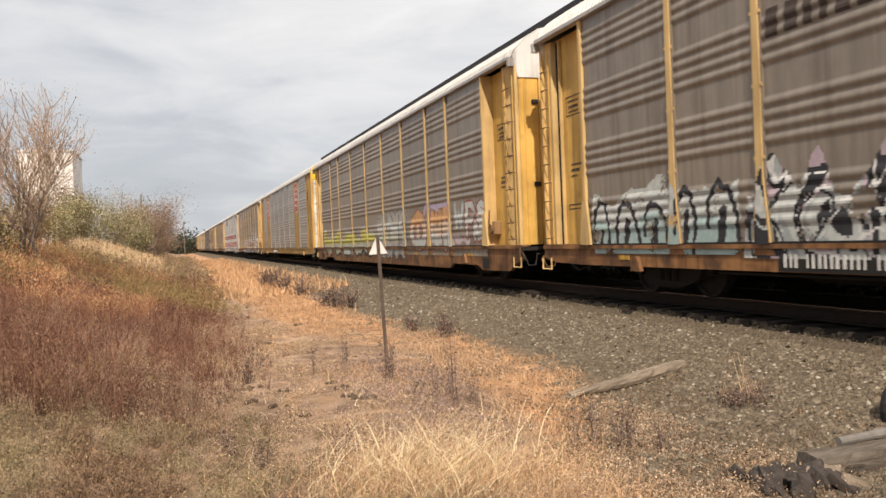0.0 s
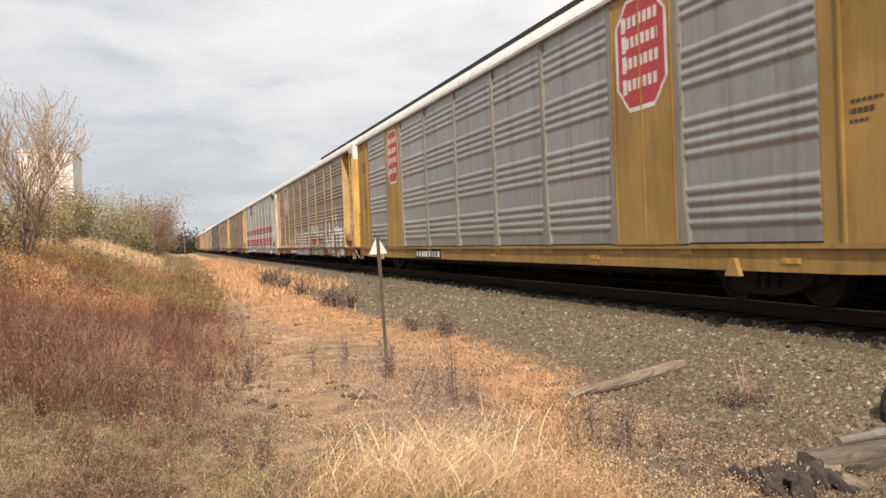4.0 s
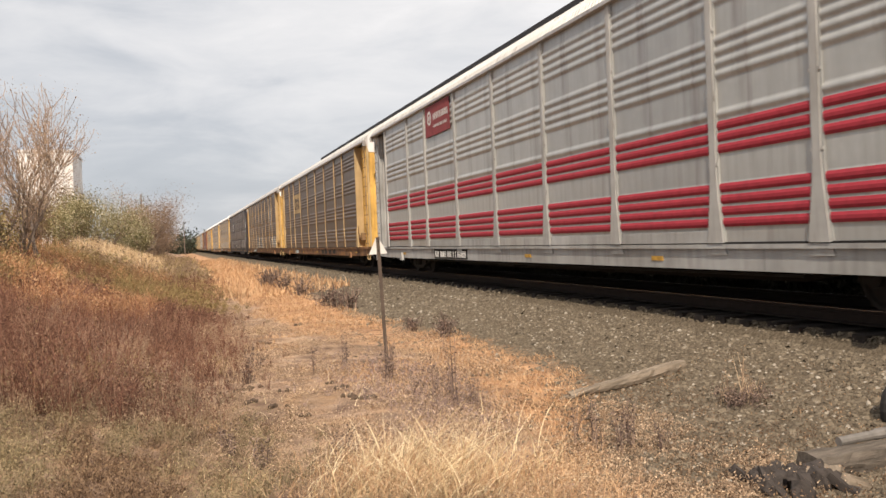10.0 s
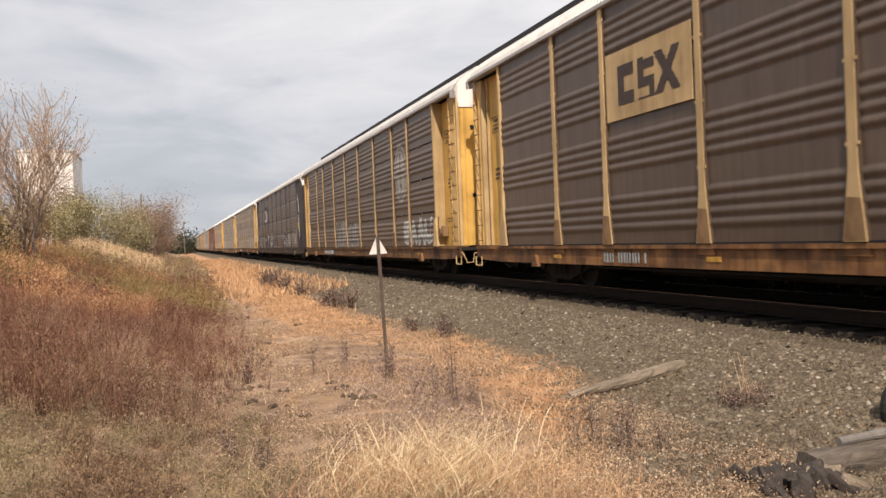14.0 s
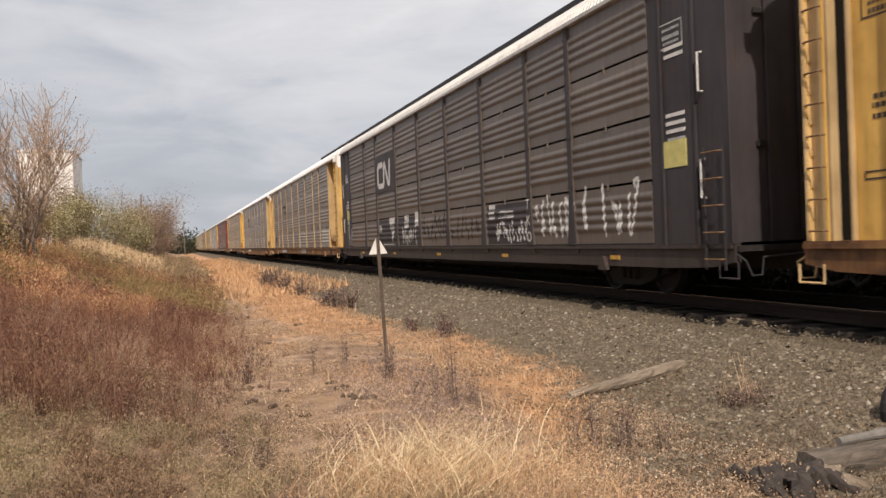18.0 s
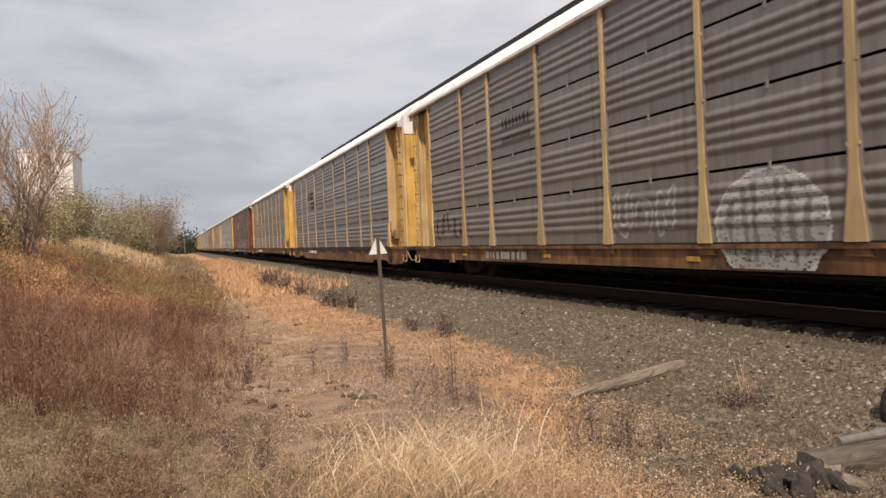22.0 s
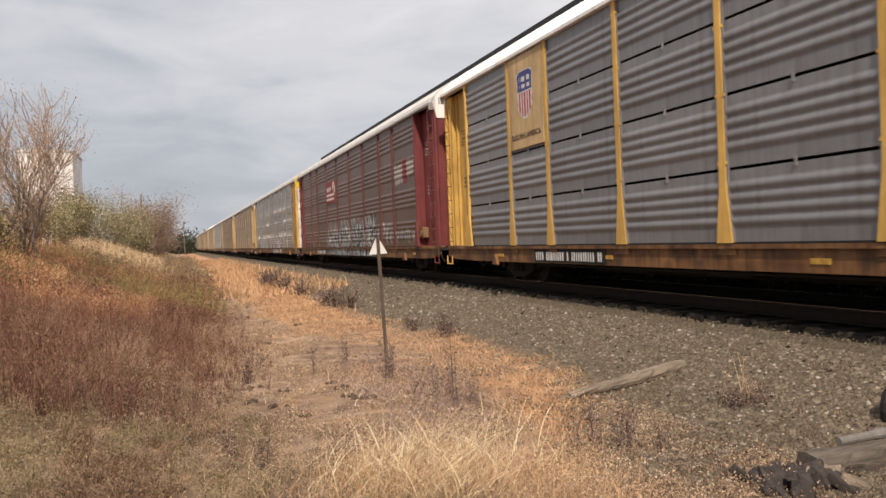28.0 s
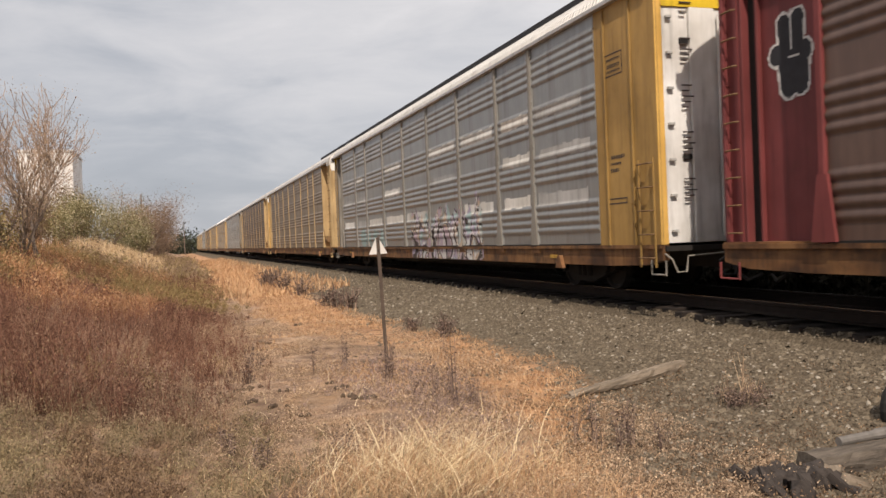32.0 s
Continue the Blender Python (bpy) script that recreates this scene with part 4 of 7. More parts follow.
# ---- track ----
def rail_mesh(length):
    bm = bmesh.new()
    prof = [(-0.075, -0.18), (0.075, -0.18), (0.075, -0.165), (0.012, -0.145), (0.012, -0.05), (0.036, -0.04), (0.036, -0.006), (0.028, 0.0), (-0.028, 0.0), (-0.036, -0.006), (-0.036, -0.04), (-0.012, -0.05), (-0.012, -0.145), (-0.075, -0.165)]
    add_prism(bm, prof, "y", -30, length)
    return bm


track = tagged(new("railway_track"), "rusty steel rails on dark wooden ties", "railway track", kind="structure")
for s in (-1, 1):
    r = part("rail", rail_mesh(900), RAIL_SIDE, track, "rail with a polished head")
    r.matrix_basis = pose(TRACK_X + s * 0.7525, 0, 0)
    bm = bmesh.new()
    add_box(bm, -0.027, 0.027, -30, 900, 0.0005, 0.003)
    h = part("rail_head", bm, RAIL_TOP, track)
    h.matrix_basis = pose(TRACK_X + s * 0.7525, 0, 0)
bm = bmesh.new()
add_box(bm, -1.27, 1.27, -0.11, 0.11, -0.40, -0.20, 0.012)
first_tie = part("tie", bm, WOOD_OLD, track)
rt = random.Random(4)
first_tie.matrix_basis = pose(TRACK_X, 0.0, 0)
for i in range(1, 200):
    again(first_tie, track, pose(TRACK_X + rt.uniform(-0.05, 0.05), -6 + i * 0.505 + rt.uniform(-0.03, 0.03), rt.uniform(-0.015, 0.01), 0, 0, rt.uniform(-1.2, 1.2)))

# ---- plants ----
def mesh_arrays(name, verts, quads, material, parent=None):
    """A mesh from numpy arrays of vertices and quads."""
    me = bpy.data.meshes.new(name)
    nv, nf = len(verts), len(quads)
    me.vertices.add(nv)
    me.vertices.foreach_set("co", np.asarray(verts, np.float32).ravel())
    me.loops.add(nf * 4)
    me.loops.foreach_set("vertex_index", np.asarray(quads, np.int32).ravel())
    me.polygons.add(nf)
    me.polygons.foreach_set("loop_start", np.arange(0, nf * 4, 4, dtype=np.int32))
    me.update(calc_edges=True)
    me.materials.append(material)
    ob = new(name, me)
    if parent is not None:
        ob.parent = parent
    return ob


def blades(base, tall, wide, lean, heading, rng, segs=3, curl=0.5):
    """Tapered bent strips: arrays of roots, heights, widths, sideways reach and its direction."""
    n = len(base)
    face = rng.uniform(0, 2 * np.pi, n)
    side = np.stack([np.cos(face), np.sin(face), np.zeros(n)], -1)
    out = np.stack([np.cos(heading), np.sin(heading), np.zeros(n)], -1)
    vs = []
    for i in range(segs + 1):
        t = i / segs
        c = base + out * (lean * t ** (1 + curl))[:, None]
        c = c + np.array([0, 0, 1.0]) * (tall * (t - 0.28 * (lean / (tall + 1e-6)) * t * t))[:, None]
        w = wide * (1 - 0.85 * t)
        vs += [c - side * (w / 2)[:, None], c + side * (w / 2)[:, None]]
    V = np.stack(vs, 1).reshape(-1, 3)
    k = 2 * (segs + 1)
    q = np.concatenate([np.array([[2 * i, 2 * i + 1, 2 * i + 3, 2 * i + 2]]) for i in range(segs)])
    Q = (q[None] + (np.arange(n) * k)[:, None, None]).reshape(-1, 4)
    return V, Q


def specks(at, size, rng):
    """Small leaf and seed flakes, turned every way."""
    n = len(at)
    a = rng.normal(size=(n, 3))
    a /= np.linalg.norm(a, axis=1)[:, None]
    b = np.cross(a, rng.normal(size=(n, 3)))
    b /= np.linalg.norm(b, axis=1)[:, None]
    s = (size * rng.uniform(0.5, 1.3, n))[:, None]
    V = np.stack([at - a * s, at + b * s * 0.45, at + a * s, at - b * s * 0.45], 1).reshape(-1, 3)
    return V, np.arange(4 * n).reshape(-1, 4)


def joined(*vq):
    V, Q, k = [], [], 0
    for v, q in vq:
        V.append(v)
        Q.append(q + k)
        k += len(v)
    return np.concatenate(V), np.concatenate(Q)


def scatter(n, x0, x1, y0, y1, rng, near=1.0):
    """Random roots; near > 1 packs more of them at small y."""
    y = y0 + (y1 - y0) * rng.uniform(0, 1, n) ** near
    return np.stack([rng.uniform(x0, x1, n), y], -1)


def rooted(xy, sink=0.02):
    return np.concatenate([xy, (height(xy[:, 0], xy[:, 1]) - sink)[:, None]], 1)


def patchy(xy, scale, seed):
    return np.array([noise.noise(Vector((x * scale, y * scale, seed))) for x, y in xy])


def weeds(xy, tall, rng, stems=7, seeds=14, wide=0.011, reach=0.22, seed_size=0.018):
    """Bushy dead weeds: stems fanning from each root, flakes on their upper halves."""
    r = rooted(xy)
    n = len(r)
    t = tall * rng.uniform(0.65, 1.2, n)
    base = np.repeat(r, stems, 0)
    tt = np.repeat(t, stems) * rng.uniform(0.55, 1.05, n * stems)
    head = rng.uniform(0, 2 * np.pi, n * stems)
    lean = tt * rng.uniform(0.05, 1.0, n * stems) * reach * 2
    A = blades(base, tt, np.full(n * stems, wide), lean, head, rng, 2, 0.6)
    pick = rng.integers(0, n * stems, n * seeds)
    f = rng.uniform(0.35, 1.0, n * seeds)
    at = base[pick] + np.stack([np.cos(head[pick]), np.sin(head[pick]), np.zeros(n * seeds)], -1) * (lean[pick] * f ** 1.6)[:, None]
    at = at + np.array([0, 0, 1.0]) * (tt[pick] * f * 0.92)[:, None] + rng.normal(0, 0.045, (n * seeds, 3))
    B = specks(at, np.full(n * seeds, seed_size), rng)
    return joined(A, B)


rng = np.random.default_rng(11)
MAROON = plant_mat("maroon_weeds", [(0.0, (0.054, 0.024, 0.020)), (0.35, (0.128, 0.059, 0.042)), (0.7, (0.215, 0.108, 0.074)), (1.0, (0.33, 0.21, 0.145))])
GREYWEED = plant_mat("grey_brown_weeds", [(0.0, (0.13, 0.09, 0.066)), (0.5, (0.34, 0.24, 0.165)), (1.0, (0.54, 0.41, 0.28))])
ORANGE = plant_mat("orange_broom_grass", [(0.0, (0.22, 0.10, 0.052)), (0.5, (0.42, 0.215, 0.11)), (1.0, (0.56, 0.38, 0.22))])
GREENISH = plant_mat("olive_weeds", [(0.0, (0.105, 0.080, 0.036)), (0.5, (0.215, 0.158, 0.072)), (1.0, (0.36, 0.265, 0.13))])
STRAW = plant_mat("straw_grass", [(0.0, (0.26, 0.145, 0.08)), (0.5, (0.49, 0.305, 0.175)), (1.0, (0.62, 0.44, 0.27))])
PALE = plant_mat("pale_seed_stalks", [(0.0, (0.52, 0.40, 0.23)), (1.0, (0.85, 0.73, 0.52))])
DARKSTALK = plant_mat("dark_stalks", [(0.0, (0.065, 0.048, 0.044)), (0.6, (0.19, 0.135, 0.112)), (1.0, (0.34, 0.25, 0.20))])


BROWNBITS = plant_mat("brown_bits", [(0.0, (0.06, 0.038, 0.026)), (0.5, (0.17, 0.108, 0.07)), (1.0, (0.33, 0.225, 0.14))])
LITTER = plant_mat("mixed_litter", [(0.0, (0.14, 0.098, 0.07)), (0.4, (0.36, 0.252, 0.172)), (0.8, (0.50, 0.368, 0.252)), (1.0, (0.72, 0.56, 0.40))])
LOWOLIVE = plant_mat("olive_tan_litter", [(0.0, (0.10, 0.085, 0.05)), (0.5, (0.24, 0.19, 0.115)), (1.0, (0.42, 0.33, 0.20))])


def edge_x(y):
    """Where the weeds of the bank end towards the path."""
    return np.interp(y, (6, 9.3, 10.7, 12.3, 15, 22.6, 44, 70), (-0.45, -0.05, 0.2, 0.6, 0.85, 1.0, 1.55, 1.6)) + 0.12 * np.sin(2.3 * y) + 0.08 * np.sin(5.1 * y + 1.0)


def fringe(xy):
    """Weeds get lower and thinner towards the path."""
    return np.clip(0.52 + 0.45 * (edge_x(xy[:, 1]) - xy[:, 0]), 0.30, 1.0)


# tall weeds on the bank
xy = scatter(13000, -15, 2.6, 8.3, 48, rng, 1.55)
xy = xy[xy[:, 1] > 8.9 + 2.4 * patchy(xy, 0.5, 19.0) - 0.12 * xy[:, 0]]
gap = edge_x(xy[:, 1]) - xy[:, 0] + 0.28 * patchy(xy, 0.7, 17.0)
xy = xy[((gap > 0.15) | (rng.uniform(0, 1, len(xy)) < 0.75 * np.exp(3.0 * np.minimum(gap, 0)))) & (gap > -0.9) & (xy[:, 0] > -0.62 * xy[:, 1] - 1.5)]
pn = patchy(xy, 0.16, 3.0)
far = xy[:, 1] + 1.1 * (-xy[:, 0]) > 21 + 6 * pn
g1, g2 = xy[~far], xy[far]
pg = patchy(g1, 0.8, 31.0) + 0.5 * patchy(g1, 2.2, 33.0)
for pick, tall, stems, seeds, size, m, name, words in (
        (pg > 0.38, 0.66, 10, 36, 0.0125, GREYWEED, "grey_weed_clumps", "paler grey weed clumps among the brown"),
        (pg < -0.42, 0.60, 10, 38, 0.0135, GREENISH, "olive_weed_clumps", "olive weed clumps among the brown"),
        ((pg <= 0.38) & (pg >= -0.42), 0.84, 11, 46, 0.0125, MAROON, "weed_field", "bushy maroon-brown dead weeds on the bank")):
    V, Q = weeds(g1[pick], tall * fringe(g1[pick]), rng, stems, seeds, 0.006, 0.55, size)
    tagged(mesh_arrays(name, V, Q, m), words, "weeds", kind="stuff")
pn2 = patchy(g2, 0.22, 9.0)
pn3 = patchy(g2, 0.35, 14.0)
low = g2[:, 0] > edge_x(g2[:, 1]) - 1.6
for pick, tall, size, m, name, words, kind in (
        ((pn2 > 0.0) & (pn3 > 0.05) & ~low, 0.80, 0.026, ORANGE, "orange_grass", "rust-orange broom grass along the bank", "grass"),
        ((pn2 > 0.0) & ((pn3 <= 0.05) | low), 0.72, 0.024, MAROON, "weed_field", "bushy maroon-brown dead weeds on the bank", "weeds"),
        (pn2 <= 0.0, 0.74, 0.028, GREENISH, "olive_weed_patch", "olive green weeds among the dry growth", "weeds")):
    V, Q = weeds(g2[pick], tall * fringe(g2[pick]), rng, 9, 34, 0.013, 0.5, size)
    tagged(mesh_arrays(name, V, Q, m), words, kind, kind="stuff")
# tall thin grey stalks along the foot of the bank
xy = scatter(420, -0.6, 2.4, 8.0, 26, rng, 1.3)
gap = edge_x(xy[:, 1]) - xy[:, 0]
xy = xy[(gap < 0.5) & (gap > -0.75)]
V, Q = weeds(xy, 0.42, rng, 5, 26, 0.007, 0.3, 0.012)
tagged(mesh_arrays("stalk_fringe", V, Q, GREYWEED), "thin grey weed stalks at the foot of the bank", "weeds", kind="stuff")

# grey-brown low growth before the bank
xy = scatter(5000, -5.0, 1.4, 4.0, 10.2, rng, 1.1)
lim = edge_x(xy[:, 1]) + 0.55 + 0.9 * patchy(xy, 0.5, 5.0) + rng.normal(0, 0.25, len(xy))
xy = xy[(xy[:, 0] < lim) & (xy[:, 0] > -0.5 * xy[:, 1] - 0.8)]
tone = patchy(xy, 0.7, 41.0) + 0.4 * patchy(xy, 2.4, 43.0)
for pick, m, name, words in ((tone > 0.12, GREYWEED, "low_weeds", "low grey-brown dry weeds"), ((tone <= 0.12) & (tone > -0.22), LOWOLIVE, "low_olive_weeds", "low dull olive and tan weeds"), (tone <= -0.22, BROWNBITS, "low_brown_weeds", "low brown dry weeds")):
    V, Q = weeds(xy[pick], 0.23, rng, 12, 30, 0.005, 0.9, 0.0105)
    tagged(mesh_arrays(name, V, Q, m), words, "weeds", kind="stuff")

# straw along the path
xy = scatter(120000, 0.2, 5.6, 3.8, 40, rng, 1.8)
pv = patchy(xy, 0.45, 1.5) + 0.5 * patchy(xy, 1.6, 4.0)
band = smooth(-0.35, 0.35, xy[:, 0] - np.interp(xy[:, 1], *STRAW_EDGE) + 0.6 * patchy(xy, 0.6, 8.0))
keep = (pv > 0.36 - 0.75 * band) & (xy[:, 0] < np.interp(xy[:, 1], *GRAVEL_EDGE) + 0.15 + 0.6 * patchy(xy, 0.7, 7.0))
r = rooted(xy[keep])
n = len(r)
V, Q = blades(r, rng.uniform(0.03, 0.105, n) + 0.07 * (rng.uniform(0, 1, n) > 0.93), np.full(n, 0.006) + 0.0006 * r[:, 1], rng.uniform(0.02, 0.12, n), rng.uniform(0, 6.283, n), rng, 2)
tagged(mesh_arrays("path_grass", V, Q, STRAW), "short orange-tan dry grass beside the track", "grass", kind="stuff")
xy = scatter(9000, 0.6, 6.1, 30, 120, rng, 1.3)
r = rooted(xy)
n = len(r)
V, Q = blades(r, rng.uniform(0.15, 0.4, n), np.full(n, 0.06), rng.uniform(0.02, 0.2, n), rng.uniform(0, 6.283, n), rng, 2)
tagged(mesh_arrays("far_path_grass", V, Q, STRAW), "dry straw grass in the distance", "grass", kind="stuff")

# the pale tuft in front
def tuft(cx, cy, sx, sy, n, tall, mat, name, label, tilt=0.3, wide=0.0055):
    xy = np.stack([rng.normal(cx, sx, n), rng.normal(cy, sy, n)], -1)
    r = rooted(xy)
    t = tall * rng.uniform(0.45, 1.15, n)
    V, Q = blades(r, t, wide * rng.uniform(0.5, 1.1, n), t * rng.uniform(0.35, 1.75, n), rng.normal(tilt, 1.5, n), rng, 5, 0.9)
    return tagged(mesh_arrays(name, V, Q, mat), label, "grass", kind="stuff")


tuft(1.66, 5.95, 0.46, 0.50, 2700, 0.36, STRAW, "straw_tuft", "loose straw-coloured grass tuft bending over")
tuft(1.50, 5.45, 0.42, 0.45, 1300, 0.26, LOWOLIVE, "dull_tuft", "dull tan undergrowth of the grass tuft")
tuft(1.72, 6.05, 0.42, 0.42, 700, 0.45, PALE, "pale_blades", "pale dry blades in the tuft", 0.3, 0.009)
tuft(1.85, 6.15, 0.45, 0.35, 46, 0.56, PALE, "seed_stalks", "pale arching seed stalks above the tuft", 0.0, 0.019)
tuft(2.35, 4.9, 0.30, 0.30, 500, 0.36, STRAW, "straw_tuft", "thin straw grass tuft at the gravel edge")

tuft(2.35, 9.6, 0.45, 1.1, 34, 0.30, PALE, "bent_stalks", "thin pale bent stalks on the path", 0.0, 0.010)
tuft(1.1, 8.6, 0.5, 1.0, 26, 0.24, PALE, "bent_stalks", "thin pale bent stalks on the path", 0.0, 0.008)

# grey litter and stubble on the bare path
xy = scatter(26000, 0.2, 4.4, 4.2, 20, rng, 1.7)
xy = xy[patchy(xy, 0.9, 21.0) + 0.5 * patchy(xy, 3.0, 23.0) > -0.02]
V, Q = weeds(xy, 0.08, rng, 6, 8, 0.006, 0.9, 0.011)
tagged(mesh_arrays("path_stubble", V, Q, LITTER), "grey-brown stubble and litter on the path", "stubble", kind="stuff")

# mauve-grey low growth round the marker
xy = np.stack([rng.normal(2.75, 0.50, 420), rng.normal(9.6, 1.5, 420)], -1)
xy = xy[xy[:, 0] < np.interp(xy[:, 1], *STRAW_EDGE)]
V, Q = weeds(xy, 0.17, rng, 7, 16, 0.006, 0.7, 0.012)
tagged(mesh_arrays("mauve_stubble", V, Q, plant_mat("mauve_grey_stubble", [(0.0, (0.12, 0.085, 0.085)), (0.5, (0.27, 0.195, 0.185)), (1.0, (0.46, 0.36, 0.32))])), "low mauve-grey dead growth round the marker post", "weeds", kind="stuff")

# brown litter straying over the gravel's edge
xy = scatter(12000, 2.9, 6.6, 3.9, 8.8, rng, 1.2)
xy = xy[(patchy(xy, 1.1, 51.0) + 0.6 * patchy(xy, 3.5, 53.0) > -0.1) & (rng.uniform(0, 1, len(xy)) > np.minimum((xy[:, 0] - 3.0) * 0.30, 0.86))]
V, Q = weeds(xy, 0.05, rng, 5, 7, 0.006, 1.0, 0.011)
tagged(mesh_arrays("gravel_litter", V, Q, BROWNBITS), "brown dead bits strewn on the gravel edge", "litter", kind="stuff")

# single dead plants, each a thing
def dead_plant(x, y, tall, spread, n, name, label, mat=None, seeds=30):
    mat = mat or DARKSTALK
    z0 = float(height(x, y))
    rg = np.random.default_rng(int(abs(x * 131 + y * 17) * 10))
    base = np.stack([rg.normal(0, spread * 0.25, n), rg.normal(0, spread * 0.25, n), np.zeros(n)], -1)
    t = tall * rg.uniform(0.5, 1.05, n)
    head, lean = rg.uniform(0, 6.283, n), spread * rg.uniform(0.1, 1.0, n)
    A = blades(base, t, np.full(n, 0.007 + 0.0008 * y), lean, head, rg, 3, 0.4)
    m = n * seeds
    pick, f = rg.integers(0, n, m), rg.uniform(0.3, 1, m)
    at = base[pick] + np.stack([np.cos(head[pick]), np.sin(head[pick]), np.zeros(m)], -1) * (lean[pick] * f ** 1.4)[:, None] + np.array([0, 0, 1.0]) * (t[pick] * f * 0.92)[:, None] + rg.normal(0, 0.022, (m, 3))
    plant = new(name)
    plant.matrix_basis = pose(x, y, z0 - 0.02)
    tagged(mesh_arrays("foliage", *joined(A, specks(at, np.full(m, 0.008 + 0.0009 * y), rg)), mat, plant), kind="stuff")
    return tagged(plant, label, "weed", "dead weeds beside the track")


PLANTS_DARK = [  # x, y, height, spread, stalks
    (2.50, 10.28, 0.62, 0.12, 9), (2.62, 10.64, 0.7, 0.10, 7), (2.31, 12.01, 0.55, 0.10, 6), (1.75, 11.50, 0.5, 0.08, 4),
    (2.80, 8.55, 0.60, 0.20, 9), (2.95, 9.06, 0.95, 0.15, 6), (2.55, 9.37, 0.45, 0.2, 6),
    (5.16, 6.87, 0.20, 0.30, 26), (5.32, 6.97, 0.18, 0.26, 20),
    (3.43, 6.11, 0.44, 0.12, 7), (3.62, 6.36, 0.46, 0.10, 6), (3.22, 6.52, 0.42, 0.10, 5), (3.75, 6.01, 0.36, 0.1, 5),
    (4.27, 23.01, 0.62, 0.4, 26), (4.1, 24.02, 0.7, 0.45, 26), (4.45, 22.19, 0.66, 0.4, 24), (3.96, 33.09, 0.8, 0.5, 26), (3.8, 36.65, 0.9, 0.5, 26), (4.1, 29.52, 0.75, 0.5, 24),
    (4.2, 39.70, 0.8, 0.6, 24), (4.50, 16.08, 0.38, 0.25, 20), (4.62, 14.46, 0.48, 0.26, 22), (4.75, 14.86, 0.45, 0.2, 16),
    (3.32, 6.3, 0.52, 0.08, 5), (3.55, 6.15, 0.50, 0.08, 5), (3.45, 6.6, 0.46, 0.08, 5), (3.68, 6.45, 0.44, 0.07, 4),
    (2.98, 8.47, 0.55, 0.10, 6), (2.70, 8.95, 0.5, 0.08, 5), (0.37, 7.06, 0.34, 0.08, 5), (0.65, 7.1, 0.30, 0.08, 5), (1.05, 12.6, 0.42, 0.16, 10), (0.85, 11.3, 0.40, 0.15, 9),
    (1.25, 7.02, 0.32, 0.15, 8), (0.6, 6.72, 0.36, 0.16, 10), (0.35, 7.53, 0.35, 0.18, 10),
]
for x, y, tall, spread, n in PLANTS_DARK:
    dead_plant(x, y, tall, spread, n, "dead_weed", "dark dried weed stalks standing in straw", None, 30 if spread > 0.22 else 20)
for x, y, tall in ((5.10, 7.0, 0.42), (5.28, 6.92, 0.52), (5.45, 7.02, 0.40)):
    dead_plant(x, y, tall, 0.16, 9, "pale_weed", "pale dried grass stalks over a dark weed", GREYWEED, 10)

# ---- signal marker, log and debris ----
def marker_post(x, y):
    z0 = float(height(x, y))
    post = tagged(new("marker_post"), "rusty steel post with a white triangular plate", "sign post")
    post.matrix_basis = pose(x, y, z0 - 0.1, 0, -2.0, 0)
    top = 1.13 - z0 + 0.1
    bm = bmesh.new()
    add_prism(bm, [(-0.022, -0.012), (0.022, -0.012), (0.022, 0.006), (0.010, 0.020), (-0.010, 0.020), (-0.022, 0.006)], "z", 0, top)
    part("post", bm, POST_RUST, post, "brown rusted channel post")
    bm = bmesh.new()
    add_prism(bm, [(-0.128, top - 0.225), (0.128, top - 0.225), (0.018, top - 0.01), (-0.018, top - 0.01)], "y", 0.022, 0.030)
    part("plate", bm, WHITE_PAINT, post, "white triangular plate")
    bm = bmesh.new()
    for z in (top - 0.18, top - 0.06):
        add_tube(bm, [(0, -0.022, z), (0, 0.026, z)], 0.01, 6)
    part("bolt", bm, STEEL, post)


marker_post(2.63, 10.8)


def weathered(name, color):
    m = Mat(name, 0.9)
    g = m.noise(1.0, 8, (30, 3, 30))
    m.color(m.ramp(g, [(0.3, scaled(color, 0.45)), (0.55, color), (0.8, scaled(color, 1.35))]))
    m.bump(g, 0.7, 0.02)
    return m.m


GREY_WOOD = weathered("weathered_grey_wood", (0.23, 0.185, 0.14))
OLD_TIE = weathered("grey_black_tie", (0.13, 0.108, 0.088))
DARK_WOOD = weathered("rotten_dark_wood", (0.055, 0.045, 0.04))


